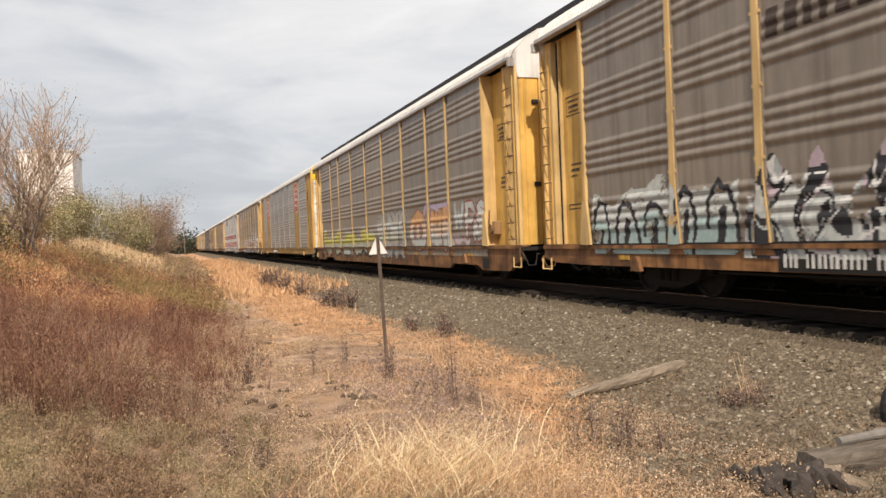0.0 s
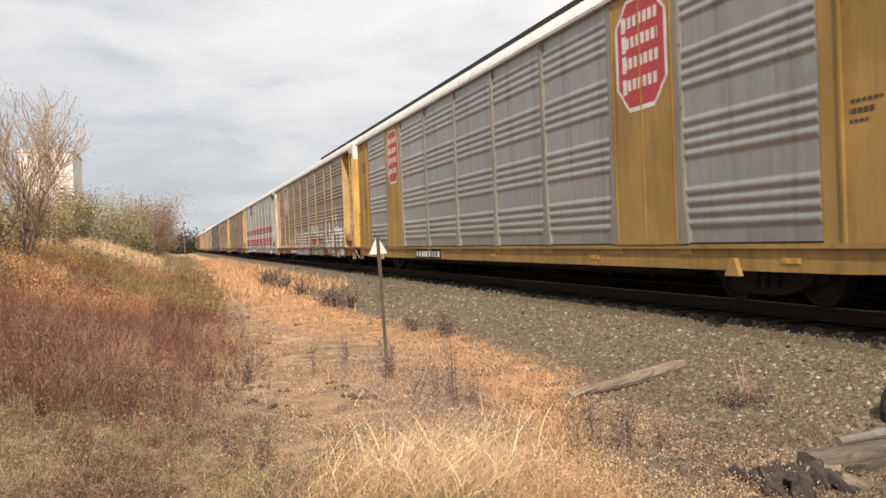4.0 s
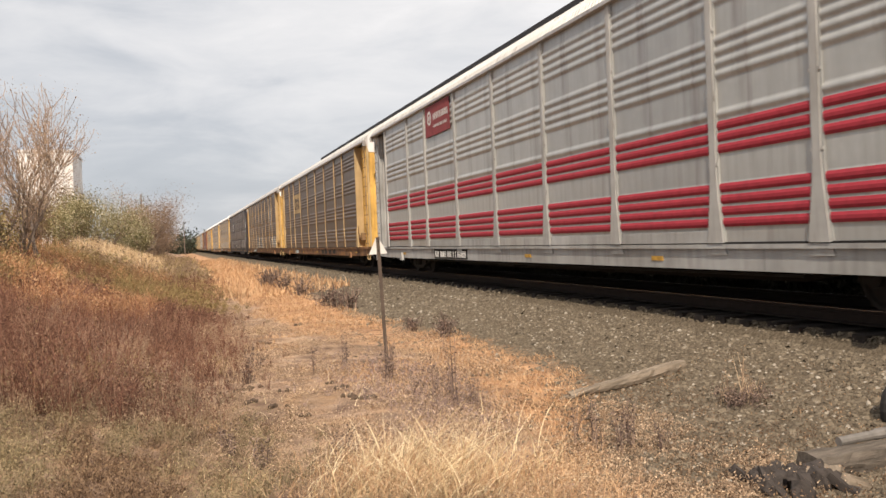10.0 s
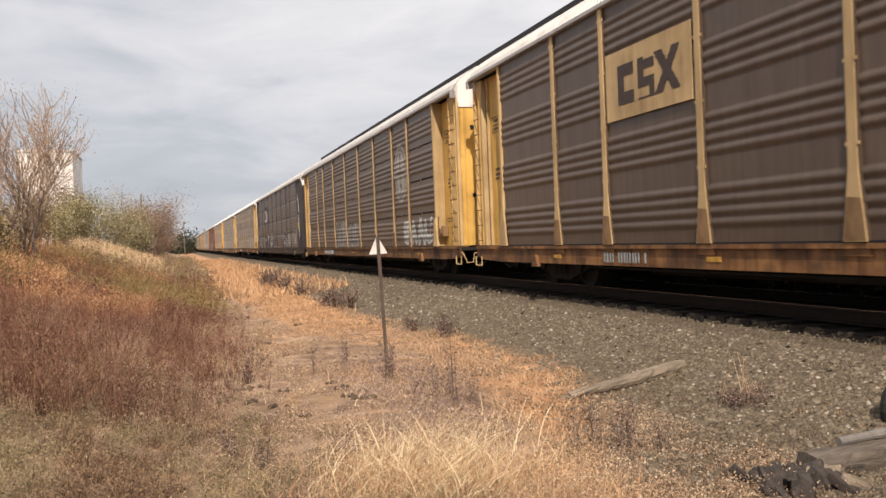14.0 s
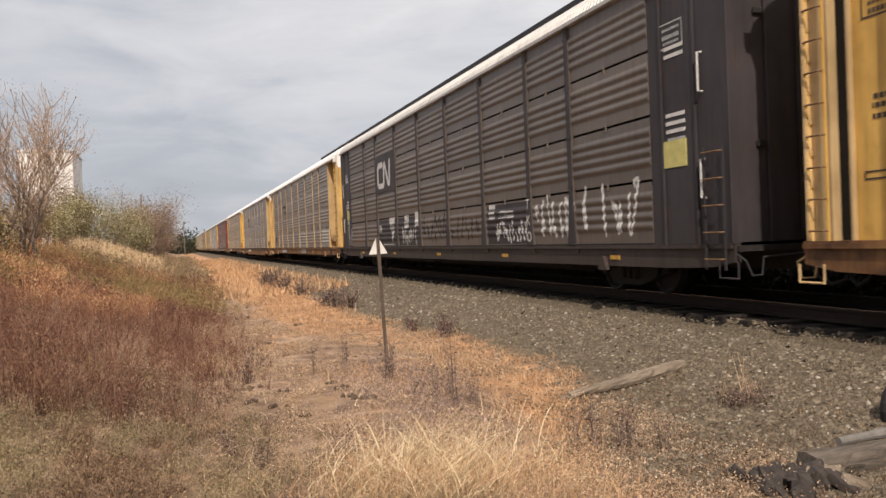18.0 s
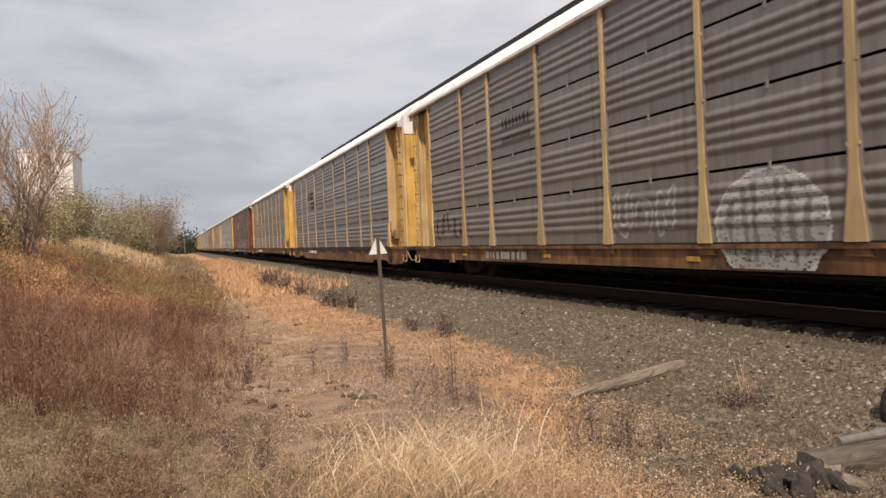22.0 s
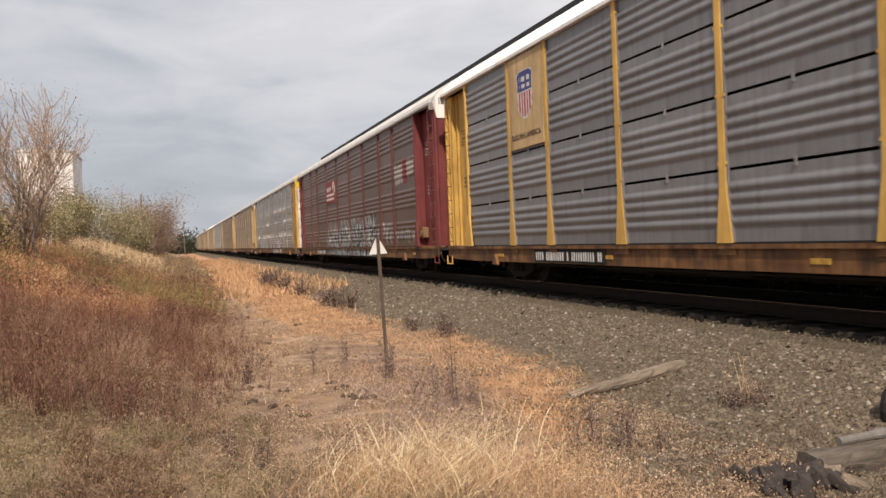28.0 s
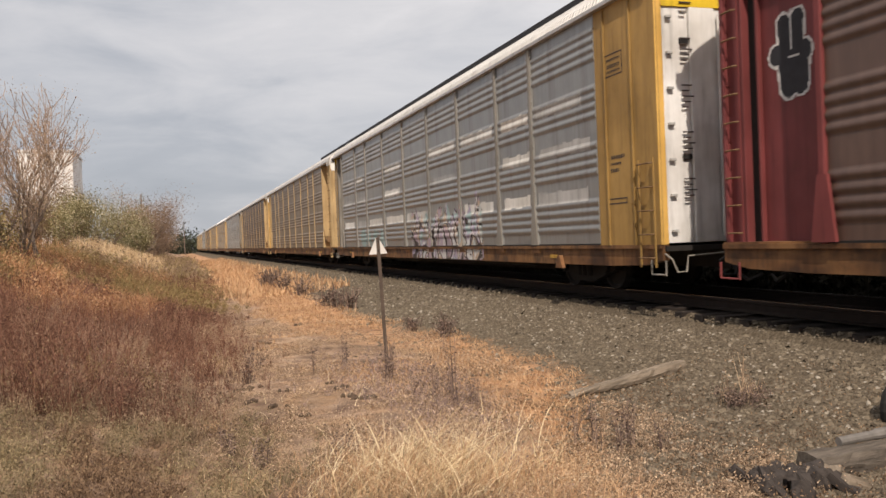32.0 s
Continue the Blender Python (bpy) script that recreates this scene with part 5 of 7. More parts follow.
def rough_beam(name, a, b, w, h, mat, label, category, seed, splinter=0.0, thin=1.0, prongs=0):
    """An old squared timber from a to b, worn round, one end splintered."""
    rg = random.Random(seed)
    a, b = Vector(a), Vector(b)
    L = (b - a).length
    bm = bmesh.new()
    n, rings = 22, []
    for i in range(n + 1):
        t = i / n
        s = (1 - 0.12 * math.sin(3 * t + seed) * 0.5) * (thin + (1 - thin) * min(1.0, t * 1.6)) * (1.0 if t < 0.9 else 1 - 2.5 * (t - 0.9))
        bend = 0.25 * w * math.sin(3.0 * t)
        ring_v = []
        for u, v in ((-1, -1), (0, -1.05), (1, -1), (1.04, 0), (1, 1), (0, 1.06), (-1, 1), (-1.03, 0)):
            k = 0.82 if u and v else 1.0
            end = splinter * (rg.uniform(-1, 0.6) if i == 0 else rg.uniform(-0.3, 0.3) if i == 1 else 0)
            ring_v.append(bm.verts.new((bend + u * w / 2 * k * s + rg.uniform(-1, 1) * w * 0.05, L * t + end, v * h / 2 * k * s + rg.uniform(-1, 1) * h * 0.06)))
        rings.append(ring_v)
    for q, s in zip(rings, rings[1:]):
        for k in range(8):
            bm.faces.new((q[k], q[(k + 1) % 8], s[(k + 1) % 8], s[k]))
    bm.faces.new(rings[0][::-1])
    bm.faces.new(rings[-1])
    ob = part(name, bm, mat, None)
    d = (b - a).normalized()
    ob.matrix_basis = Matrix.Translation(a) @ d.to_track_quat("Y", "Z").to_matrix().to_4x4()
    for i in range(prongs):
        u, v = rg.uniform(-0.4, 0.4) * w, rg.uniform(-0.4, 0.4) * h
        bm = bmesh.new()
        add_tube(bm, [(u, 0.30, v * 0.6), (u * 1.6, 0.05, v * 0.4), (u * 2.4, -rg.uniform(0.05, 0.28), v * 0.3 - 0.02)], [0.026, 0.018, 0.004], 5)
        part("splinter", bm, mat, ob)
    return tagged(ob, label, category)


def lump(bm, c, r, rg):
    vs = bmesh.ops.create_icosphere(bm, subdivisions=1, radius=1.0)["verts"]
    k = [rg.uniform(0.6, 1.2) for i in range(3)]
    for v in vs:
        j = rg.uniform(0.75, 1.15)
        v.co = Vector(c) + Vector((v.co.x * r * k[0] * j, v.co.y * r * k[1] * j, v.co.z * r * k[2] * j))


def on_ground(x, y, up=0.0):
    return (x, y, float(height(x, y)) + up)


rough_beam("fallen_log", on_ground(4.22, 8.42, 0.04), on_ground(5.72, 8.62, 0.05), 0.155, 0.13, GREY_WOOD, "weathered grey fallen log with a splintered end on gravel", "log", 3, 0.18, 0.6, 6)
rough_beam("broken_tie", (4.29, 4.94, -0.67), (5.9, 4.90, -0.61), 0.24, 0.18, OLD_TIE, "old grey timber tie lying on gravel", "timber", 5)
bm = bmesh.new()
p0, p1 = Vector((4.62, 4.99, -0.545)), Vector((5.9, 5.01, -0.49))
add_tube(bm, [p0, p0.lerp(p1, 0.25), p0.lerp(p1, 0.28), p1], [0.034, 0.034, 0.042, 0.034], 10)
tagged(part("steel_pipe", bm, flat_mat("dull_grey_steel", (0.20, 0.185, 0.17), 0.55, 0.3), None), "dull grey pipe lying on an old timber", "pipe")
bm = bmesh.new()
n = 18
prof = [(0.10, -0.07), (0.18, -0.08), (0.21, -0.04), (0.21, 0.04), (0.18, 0.08), (0.10, 0.07)]
rings = [[bm.verts.new((r * math.cos(6.2832 * k / n), o, r * math.sin(6.2832 * k / n))) for r, o in prof] for k in range(n)]
for k in range(n):
    for i in range(6):
        bm.faces.new((rings[k][i], rings[k][(i + 1) % 6], rings[(k + 1) % n][(i + 1) % 6], rings[(k + 1) % n][i]))
tyre = tagged(part("old_tyre", bm, BLACK, None), "black rubber tyre half sunk in gravel", "tyre")
tyre.matrix_basis = pose(5.76, 5.54, float(height(5.76, 5.54)) + 0.06, 0, 0, 25)
rg = random.Random(8)
for i in range(34):
    bm = bmesh.new()
    if i % 2:
        lump(bm, (0, 0, 0), rg.uniform(0.05, 0.13), rg)
    else:
        a, b = rg.uniform(0.06, 0.16), rg.uniform(0.02, 0.05)
        add_prism(bm, [(-a, -b), (a * rg.uniform(0.5, 1), -b * rg.uniform(0.4, 1.2)), (a * rg.uniform(0.8, 1.2), b * 0.6), (a * 0.3, b * rg.uniform(0.8, 1.6)), (-a * 0.8, b)], "x", -rg.uniform(0.02, 0.06), rg.uniform(0.02, 0.05))
    c = tagged(part("wood_chunk", bm, DARK_WOOD if i % 6 else GREY_WOOD, None), "dark rotten chunk of broken timber on gravel", "debris", "timber chunks in the gravel")
    x, y = 3.72 + rg.uniform(0, 0.70), 4.52 + rg.uniform(0, 0.5)
    c.matrix_basis = pose(x, y, float(height(x, y)) + 0.04, rg.uniform(0, 90), rg.uniform(0, 90), rg.uniform(0, 180))

# clods of dark soil on the path
CLOD = weathered("dark_soil", (0.10, 0.068, 0.046))
for x, y in [(1.88, 10.7), (1.89, 10.28), (1.91, 9.69), (1.95, 9.47), (2.05, 9.49), (1.43, 15.84), (1.6, 15.63), (0.88, 10.97), (1.21, 10.5), (0.81, 9.88), (2.54, 18.67), (0.75, 10.86), (1.23, 8.8), (1.03, 9.44)]:
    bm = bmesh.new()
    for i in range(4):
        lump(bm, (rg.uniform(-0.10, 0.10), rg.uniform(-0.05, 0.05), 0), rg.uniform(0.03, 0.06), rg)
    clod = tagged(part("soil_clod", bm, CLOD, None), "dark brown clod of soil on the path", "soil clod", "clods on the path")
    clod.matrix_basis = pose(x, y, float(height(x, y)) + 0.005, 0, 0, rg.uniform(-20, 20))

# ---- ballast stones ----
def stones(n, x0, x1, y0, y1, size, near, seed):
    rg = np.random.default_rng(seed)
    xy = scatter(n, x0, x1, y0, y1, rg, near)
    edge = np.interp(xy[:, 1], *GRAVEL_EDGE)
    keep = rg.uniform(0, 1, n) < np.clip((xy[:, 0] - edge) * 0.8 + 0.4, 0.06, 1)
    xy = xy[keep]
    n = len(xy)
    # a stone: a faceted top of two rings
    top = np.array([(0.45, 0.1, 0.75), (-0.05, 0.5, 0.7), (-0.5, -0.05, 0.8), (0.0, -0.5, 0.7)])
    low = np.array([(1, 0.15, 0.0), (-0.1, 1, 0.05), (-1, 0.0, 0), (0.1, -1, 0.05)])
    sh = np.concatenate([low, top])
    q = np.array([(0, 1, 5, 4), (1, 2, 6, 5), (2, 3, 7, 6), (3, 0, 4, 7), (4, 5, 6, 7)])
    a = rg.uniform(0, 6.283, n)
    sz = size * rg.uniform(0.5, 1.35, (n, 3)) * np.array([1, 0.85, 0.75])
    P = sh[None] * sz[:, None] * (1 + rg.uniform(-0.25, 0.25, (n, 8, 3)))
    tilt = rg.normal(0, 0.35, n)
    ct, st = np.cos(tilt)[:, None], np.sin(tilt)[:, None]
    X, Z = P[..., 0] * ct - P[..., 2] * st, P[..., 0] * st + P[..., 2] * ct
    ca, sa = np.cos(a)[:, None], np.sin(a)[:, None]
    W = np.stack([X * ca - P[..., 1] * sa, X * sa + P[..., 1] * ca, Z], -1)
    W += np.concatenate([xy, (height(xy[:, 0], xy[:, 1]) - 0.004)[:, None]], 1)[:, None]
    return W.reshape(-1, 3), (q[None] + (np.arange(n) * 8)[:, None, None]).reshape(-1, 4)


sm_ = Mat("ballast_stone", 0.95)
tone = sm_.ramp(sm_.random(True), [(0.0, (0.039, 0.030, 0.021)), (0.3, (0.092, 0.072, 0.050)), (0.75, (0.184, 0.148, 0.105)), (0.94, (0.270, 0.224, 0.165)), (1.0, (0.574, 0.522, 0.444))])
sm_.color(sm_.mix(0.5, tone, sm_.ramp(sm_.noise(40, 4), [(0.3, (0.059, 0.046, 0.031)), (0.7, (0.193, 0.155, 0.111))])))
V, Q = joined(stones(46000, 2.6, 7.5, 3.6, 22, 0.028, 1.45, 1), stones(9000, 4.0, 7.5, 18, 60, 0.055, 1.4, 2), stones(2600, 3.2, 7.5, 3.8, 22, 0.048, 1.4, 3))
tagged(mesh_arrays("ballast", V, Q, sm_.m), "grey crushed stone ballast along the track", "gravel", kind="stuff")

# ---- trees, bushes and buildings behind ----
BARK = weathered("grey_brown_bark", (0.19, 0.145, 0.115))
TWIG = weathered("pinkish_twigs", (0.34, 0.245, 0.185))


def grow(rg, start, way, length, r, depth, out, tips, spread=0.5, up=0.25, kids=(2, 4)):
    """Limbs as bent bars; collects their ends."""
    pts, rad = [Vector(start)], [r]
    d = Vector(way).normalized()
    n = 4
    for i in range(n):
        d = (d + Vector((rg.gauss(0, 0.14), rg.gauss(0, 0.14), rg.gauss(0, 0.08) + up * 0.25))).normalized()
        pts.append(pts[-1] + d * length / n)
        rad.append(r * (1 - 0.55 * (i + 1) / n))
    out.append((pts, rad, depth))
    if depth == 0:
        tips.append(pts[-1])
        tips.append(pts[-2])
        tips.append(pts[2])
        tips.append(pts[1])
        return
    for k in range(rg.randint(*kids)):
        i = rg.randint(1, n)
        nd = (d + Vector((rg.gauss(0, spread), rg.gauss(0, spread), rg.uniform(0, 0.5)))).normalized()
        grow(rg, pts[i], nd, length * rg.uniform(0.5, 0.8), rad[i] * 0.75, depth - 1, out, tips, spread, up, kids)


def tree(name, x, y, stems, length, r, depth, seed, label, leaf_mat, leaf_n, leaf_size, spread=0.5, kids=(2, 4), lean=(0, 0), fuzz=0.35, low=0.0, fan=0.35, up=0.3):
    rg = random.Random(seed)
    thing = tagged(new(name), label, "tree" if length > 1.2 else "bush")
    thing.matrix_basis = pose(*on_ground(x, y, -0.05))
    limbs, tips = [], []
    for s in range(stems):
        way = (rg.gauss(lean[0], fan), rg.gauss(lean[1], fan), 1)
        grow(rg, (rg.gauss(0, 0.25) if stems > 1 else 0, rg.gauss(0, 0.2) if stems > 1 else 0, 0), way, length, r, depth, limbs, tips, spread, up, kids)
    bm, bm2 = bmesh.new(), bmesh.new()
    for pts, rad, dep in limbs:
        add_tube(bm if dep >= depth - 1 else bm2, pts, [max(v, 0.0035 * length) for v in rad], 5 if dep >= depth - 1 else 3)
    part("trunk", bm, BARK, thing)
    tagged(part("twig_crown", bm2, TWIG, thing), kind="stuff")
    if leaf_n:
        nrg = np.random.default_rng(seed)
        T = np.array([tuple(t) for t in tips])
        pick = nrg.integers(0, len(T), leaf_n)
        at = T[pick] + nrg.normal(0, fuzz, (leaf_n, 3))
        at = at[at[:, 2] > low]
        tagged(mesh_arrays("crown", *specks(at, np.full(len(at), leaf_size), nrg), leaf_mat, thing), kind="stuff")
    return thing


LEAF_TAN = plant_mat("tan_pink_leaves", [(0.0, (0.20, 0.14, 0.075)), (0.6, (0.37, 0.26, 0.165)), (1.0, (0.50, 0.38, 0.27))])
LEAF_YEL = plant_mat("yellowing_leaves", [(0.0, (0.10, 0.075, 0.030)), (0.5, (0.25, 0.19, 0.085)), (1.0, (0.42, 0.34, 0.18))])
LEAF_GRN = plant_mat("dull_green_leaves", [(0.0, (0.09, 0.088, 0.042)), (0.5, (0.22, 0.20, 0.10)), (0.85, (0.38, 0.33, 0.20)), (1.0, (0.62, 0.56, 0.42))])
LEAF_BRN = plant_mat("russet_leaves", [(0.0, (0.13, 0.09, 0.065)), (0.5, (0.24, 0.165, 0.12)), (1.0, (0.36, 0.27, 0.19))])
# near-black tone stands in for the shade beneath the wagons
SHADE_SCRUB = plant_mat("dark_trackside_scrub", [(0.0, (0.018, 0.017, 0.013)), (1.0, (0.045, 0.042, 0.03))])
LEAF_DRK = plant_mat("dark_far_leaves", [(0.0, (0.025, 0.032, 0.024)), (1.0, (0.075, 0.085, 0.06))])

tree("bare_tree", -4.75, 30.0, 11, 2.95, 0.036, 3, 5, "bare multi-stemmed tree with pinkish twigs and few leaves", LEAF_TAN, 13000, 0.026, 0.52, (3, 5), (-0.04, 0), 0.16, 0.5, 0.60, 0.24)
tree("dark_shrub", -5.35, 27.0, 8, 0.55, 0.02, 2, 8, "low dark shrub under the bare tree", LEAF_BRN, 3200, 0.035, 0.6, (3, 4), (0, 0), 0.14)
tree("leafy_shrub", -5.35, 28.5, 6, 0.9, 0.03, 2, 8, "low shrub with yellowing leaves", LEAF_YEL, 2600, 0.06, 0.6, (3, 4), (0, 0), 0.3)
tree("leafy_shrub", -7.0, 30.0, 6, 1.1, 0.03, 2, 9, "tall shrub with yellowing leaves", LEAF_YEL, 2600, 0.06, 0.6, (3, 4), (0, 0), 0.35)

BACK = [  # x, y, size, leaf material, words
    (-9.0, 62.0, 1.25, LEAF_BRN, "russet"), (-7.6, 66.0, 1.5, LEAF_GRN, "dull green"), (-6.2, 60.0, 1.2, LEAF_GRN, "dull green"),
    (-5.0, 70.0, 1.45, LEAF_GRN, "dull green"), (-4.2, 80.0, 1.5, LEAF_GRN, "dull green"), (-3.0, 75.0, 1.0, LEAF_GRN, "dull green"),
    (-3.8, 95.0, 2.0, LEAF_BRN, "russet"), (-2.4, 100.0, 1.9, LEAF_BRN, "russet"), (-12.0, 75.0, 1.6, LEAF_BRN, "russet"),
    (-1.6, 125.0, 1.7, LEAF_BRN, "russet"), (-3.1, 88.0, 2.25, LEAF_BRN, "russet"), (-1.9, 92.0, 1.9, LEAF_BRN, "russet"), (-8.6, 70.0, 1.75, LEAF_BRN, "russet"), (-6.8, 62.0, 1.1, LEAF_YEL, "yellowing"), (-11.0, 55.0, 1.2, LEAF_YEL, "yellowing"), (-14.5, 58.0, 1.3, LEAF_YEL, "yellowing"),
]
for i, (x, y, s, lm, word) in enumerate(BACK):
    tree("bush", x, y, 6, 1.55 * s, 0.06, 2, 30 + i, f"{word} autumn bush behind the bank", lm, 9500, 0.062, 0.42, (3, 5), (0, 0), 0.30 * s, 0.0, 0.42, 0.18)

# far wood line on both sides of the line
far_rng = np.random.default_rng(5)
cl = []
for i in range(150):
    x = far_rng.uniform(-60, 60)
    y = 300 + far_rng.uniform(-25, 60)
    r = far_rng.uniform(2.2, 4.5)
    m = 220
    c = np.array([x, y, r * 0.8 - 0.5])
    cl.append(specks(c + far_rng.normal(0, 1, (m, 3)) * np.array([r * 0.6, r * 0.6, r * 0.5]), np.full(m, 0.55), far_rng))
V, Q = joined(*cl)
tagged(mesh_arrays("far_wood", V, Q, LEAF_DRK), "dark grey-green woods in the distance", "woods", kind="stuff")
# added, unseen scrub beyond the track: near black for the shade under the wagons
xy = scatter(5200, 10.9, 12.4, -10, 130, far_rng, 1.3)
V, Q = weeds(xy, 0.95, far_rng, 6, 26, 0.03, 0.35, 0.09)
tagged(mesh_arrays("far_side_scrub", V, Q, SHADE_SCRUB), "added near-black scrub standing in for shade beyond the track", "scrub", kind="stuff")
# pale reeds on the crest
REED = plant_mat("pale_reed_straw", [(0.0, (0.34, 0.22, 0.12)), (0.5, (0.58, 0.42, 0.25)), (1.0, (0.74, 0.60, 0.40))])
xy = scatter(460, -4.9, -0.2, 45, 60, far_rng, 1.0)
r = rooted(xy[xy[:, 0] < -0.012 * xy[:, 1] - 0.2])
n = len(r)
V, Q = blades(np.repeat(r, 6, 0) + far_rng.normal(0, 0.1, (n * 6, 3)) * np.array([1, 1, 0]), far_rng.uniform(0.7, 1.3, n * 6), np.full(n * 6, 0.035), far_rng.uniform(0.05, 0.3, n * 6), far_rng.uniform(0, 6.283, n * 6), far_rng, 2)
tagged(mesh_arrays("pale_reeds", V, Q, REED), "pale straw reeds on the crest of the bank", "reeds", kind="stuff")

# tan and russet scrub along the end of the bank
for count, tall, m, name, words in ((420, 1.15, LEAF_BRN, "russet_scrub", "russet scrub along the end of the bank"), (380, 1.0, LEAF_YEL, "olive_scrub", "yellowing olive scrub along the bank"), (300, 0.9, GREYWEED, "tan_scrub", "tan dry scrub beside the far track")):
    xy = scatter(count, -5.5, 1.7, 40, 125, far_rng, 1.2)
    V, Q = weeds(xy, tall, far_rng, 7, 40, 0.03, 0.5, 0.055)
    tagged(mesh_arrays(name, V, Q, m), words, "scrub", kind="stuff")

# long flat-topped shed beyond the track; only its dark roof edge stands over the train
shed = tagged(new("lineside_shed"), "long dark flat-roofed shed beyond the track", "building")
SHED_X, SHED_END, SHED_TOP = 14.5, 84.5, 9.74
shed.matrix_basis = pose(SHED_X, 0, float(height(SHED_X, 40)))
top = SHED_TOP - float(height(SHED_X, 40))
SHED_WALL = flat_mat("dark_shed_sheet", (0.050, 0.052, 0.058), 0.7)
boxes("wall", SHED_WALL, shed, (0.12, 9.0, -20, SHED_END - 0.2, -0.3, top - 0.5), bevel=0.02)
boxes("fascia", ROOF_TAR, shed, (0.0, 9.1, -20.2, SHED_END, top - 0.5, top), bevel=0.015, label="dark roof edge of the shed")
boxes("roof", ROOF_TAR, shed, (0.3, 8.8, -19.8, SHED_END - 0.4, top + 0.001, top + 0.02))

# white plant building
hall = tagged(new("white_building"), "tall white windowless building behind the trees", "building")
hall.matrix_basis = pose(-12.2, 92.0, float(height(-12.2, 92)), 0, 0, 0)
WHITE_WALL = paint("white_wall", (0.78, 0.77, 0.74), 0.05)
bm = bmesh.new()
add_box(bm, -2.3, 2.7, 0, 9, -0.5, 10.1, 0.03)
part("wall", bm, WHITE_WALL, hall)
bm = bmesh.new()
add_box(bm, -2.4, 2.8, -0.1, 9.1, 10.1, 10.35, 0.03)
part("roof_edge", bm, WHITE_WALL, hall)
first = None
for i in range(4):
    if first is None:
        bm = bmesh.new()
        add_box(bm, -0.05, 0.05, -0.04, 0.0, 0, 10.1)
        first = part("wall_rib", bm, WHITE_WALL, hall)
        first.matrix_basis = pose(-1.9, 0, 0)
    else:
        again(first, hall, pose(-1.9 + i * 1.3, 0, 0))


def pole(x, y, tall, r, mat, name, label, arm=True):
    p = tagged(new(name), label, "pole")
    p.matrix_basis = pose(*on_ground(x, y, -0.3))
    bm = bmesh.new()
    add_tube(bm, [(0, 0, 0), (0, 0, tall)], [r, r * 0.7], 8)
    part("shaft", bm, mat, p)
    if arm:
        bm = bmesh.new()
        add_box(bm, -1.1, 1.1, -0.06, 0.06, tall - 0.7, tall - 0.55)
        part("crossarm", bm, mat, p)
    return p


pole(-9.0, 78.0, 7.2, 0.28, WHITE_WALL, "white_mast", "short white mast beside the building", False)
pole(-4.0, 118.0, 8.2, 0.11, BARK, "utility_pole", "thin grey wooden utility pole", False)
pole(2.6, 240.0, 9.5, 0.14, BARK, "utility_pole", "thin grey wooden utility pole", False)
for z, dx in ((7.3, -0.9), (7.3, 0.0), (7.3, 0.9)):
    bm = bmesh.new()
    a, b = Vector((-4.0 + dx, 118, height(-4.0, 118) + z)), Vector((2.6 + dx, 240, height(2.6, 240) + 8.7))
    pts = []
    for i in range(13):
        t = i / 12
        q = a.lerp(b, t)
        q.z -= 1.1 * 4 * t * (1 - t) * 0.6
        pts.append(q)
    add_tube(bm, pts, 0.025, 4)
    tagged(part("overhead_wire", bm, STEEL, None), "thin dark overhead wire strung between poles", "wire", "overhead wires")

# ---- signs, stripes and graffiti on the wagons ----


def plate(car, d0, d1, z0, z1, mat, label, out=0.048, name="sign_plate"):
    return boxes(name, mat, car, (-HALF - out, -HALF - out + 0.012, HALF_SIDE - d1, HALF_SIDE - d0, z0, z1), bevel=0.003, label=label)


BLUE, LOGO_RED = spray("sign_blue", (0.06, 0.07, 0.22)), spray("sign_red", (0.40, 0.06, 0.07))
MAROON_PAINT = spray("sign_maroon", (0.24, 0.05, 0.055))
CREAM = spray("sign_cream", (0.72, 0.66, 0.56))
TEAL, MAUVE = spray("sprayed_teal", (0.22, 0.40, 0.42)), spray("sprayed_mauve", (0.42, 0.33, 0.37))
LIME, PINK = spray("sprayed_yellow", (0.48, 0.45, 0.09)), spray("sprayed_pink", (0.50, 0.41, 0.44))
PEACH, GREYPAINT = spray("sprayed_orange", (0.52, 0.30, 0.14)), spray("sprayed_grey", (0.33, 0.36, 0.36))
MIST, REDSPRAY = spray("sprayed_mist", (0.46, 0.48, 0.46)), spray("sprayed_red", (0.40, 0.09, 0.07))
LILAC = spray("sprayed_lilac", (0.40, 0.34, 0.44))
SAGE = spray("sprayed_sage", (0.40, 0.42, 0.34))
GHOST = spray("faded_grey_fill", (0.20, 0.185, 0.17))
PALETEAL, PALEPEACH = spray("pale_teal_fill", (0.33, 0.43, 0.42)), spray("pale_peach_fill", (0.52, 0.40, 0.30))
DUSTY = spray("dusty_pale_paint", (0.36, 0.34, 0.315))
ROSE = spray("dull_rose_line", (0.27, 0.10, 0.09))
DARKLETTER = spray("dark_lettering", (0.06, 0.045, 0.04))
STRIPE = spray("stripe_red", (0.33, 0.03, 0.045))
NOTICE = spray("faded_notice_yellow", (0.52, 0.47, 0.17))
REFLECT = flat_mat("yellow_reflector", (0.40, 0.23, 0.045), 0.7, 0.0, 0.5)


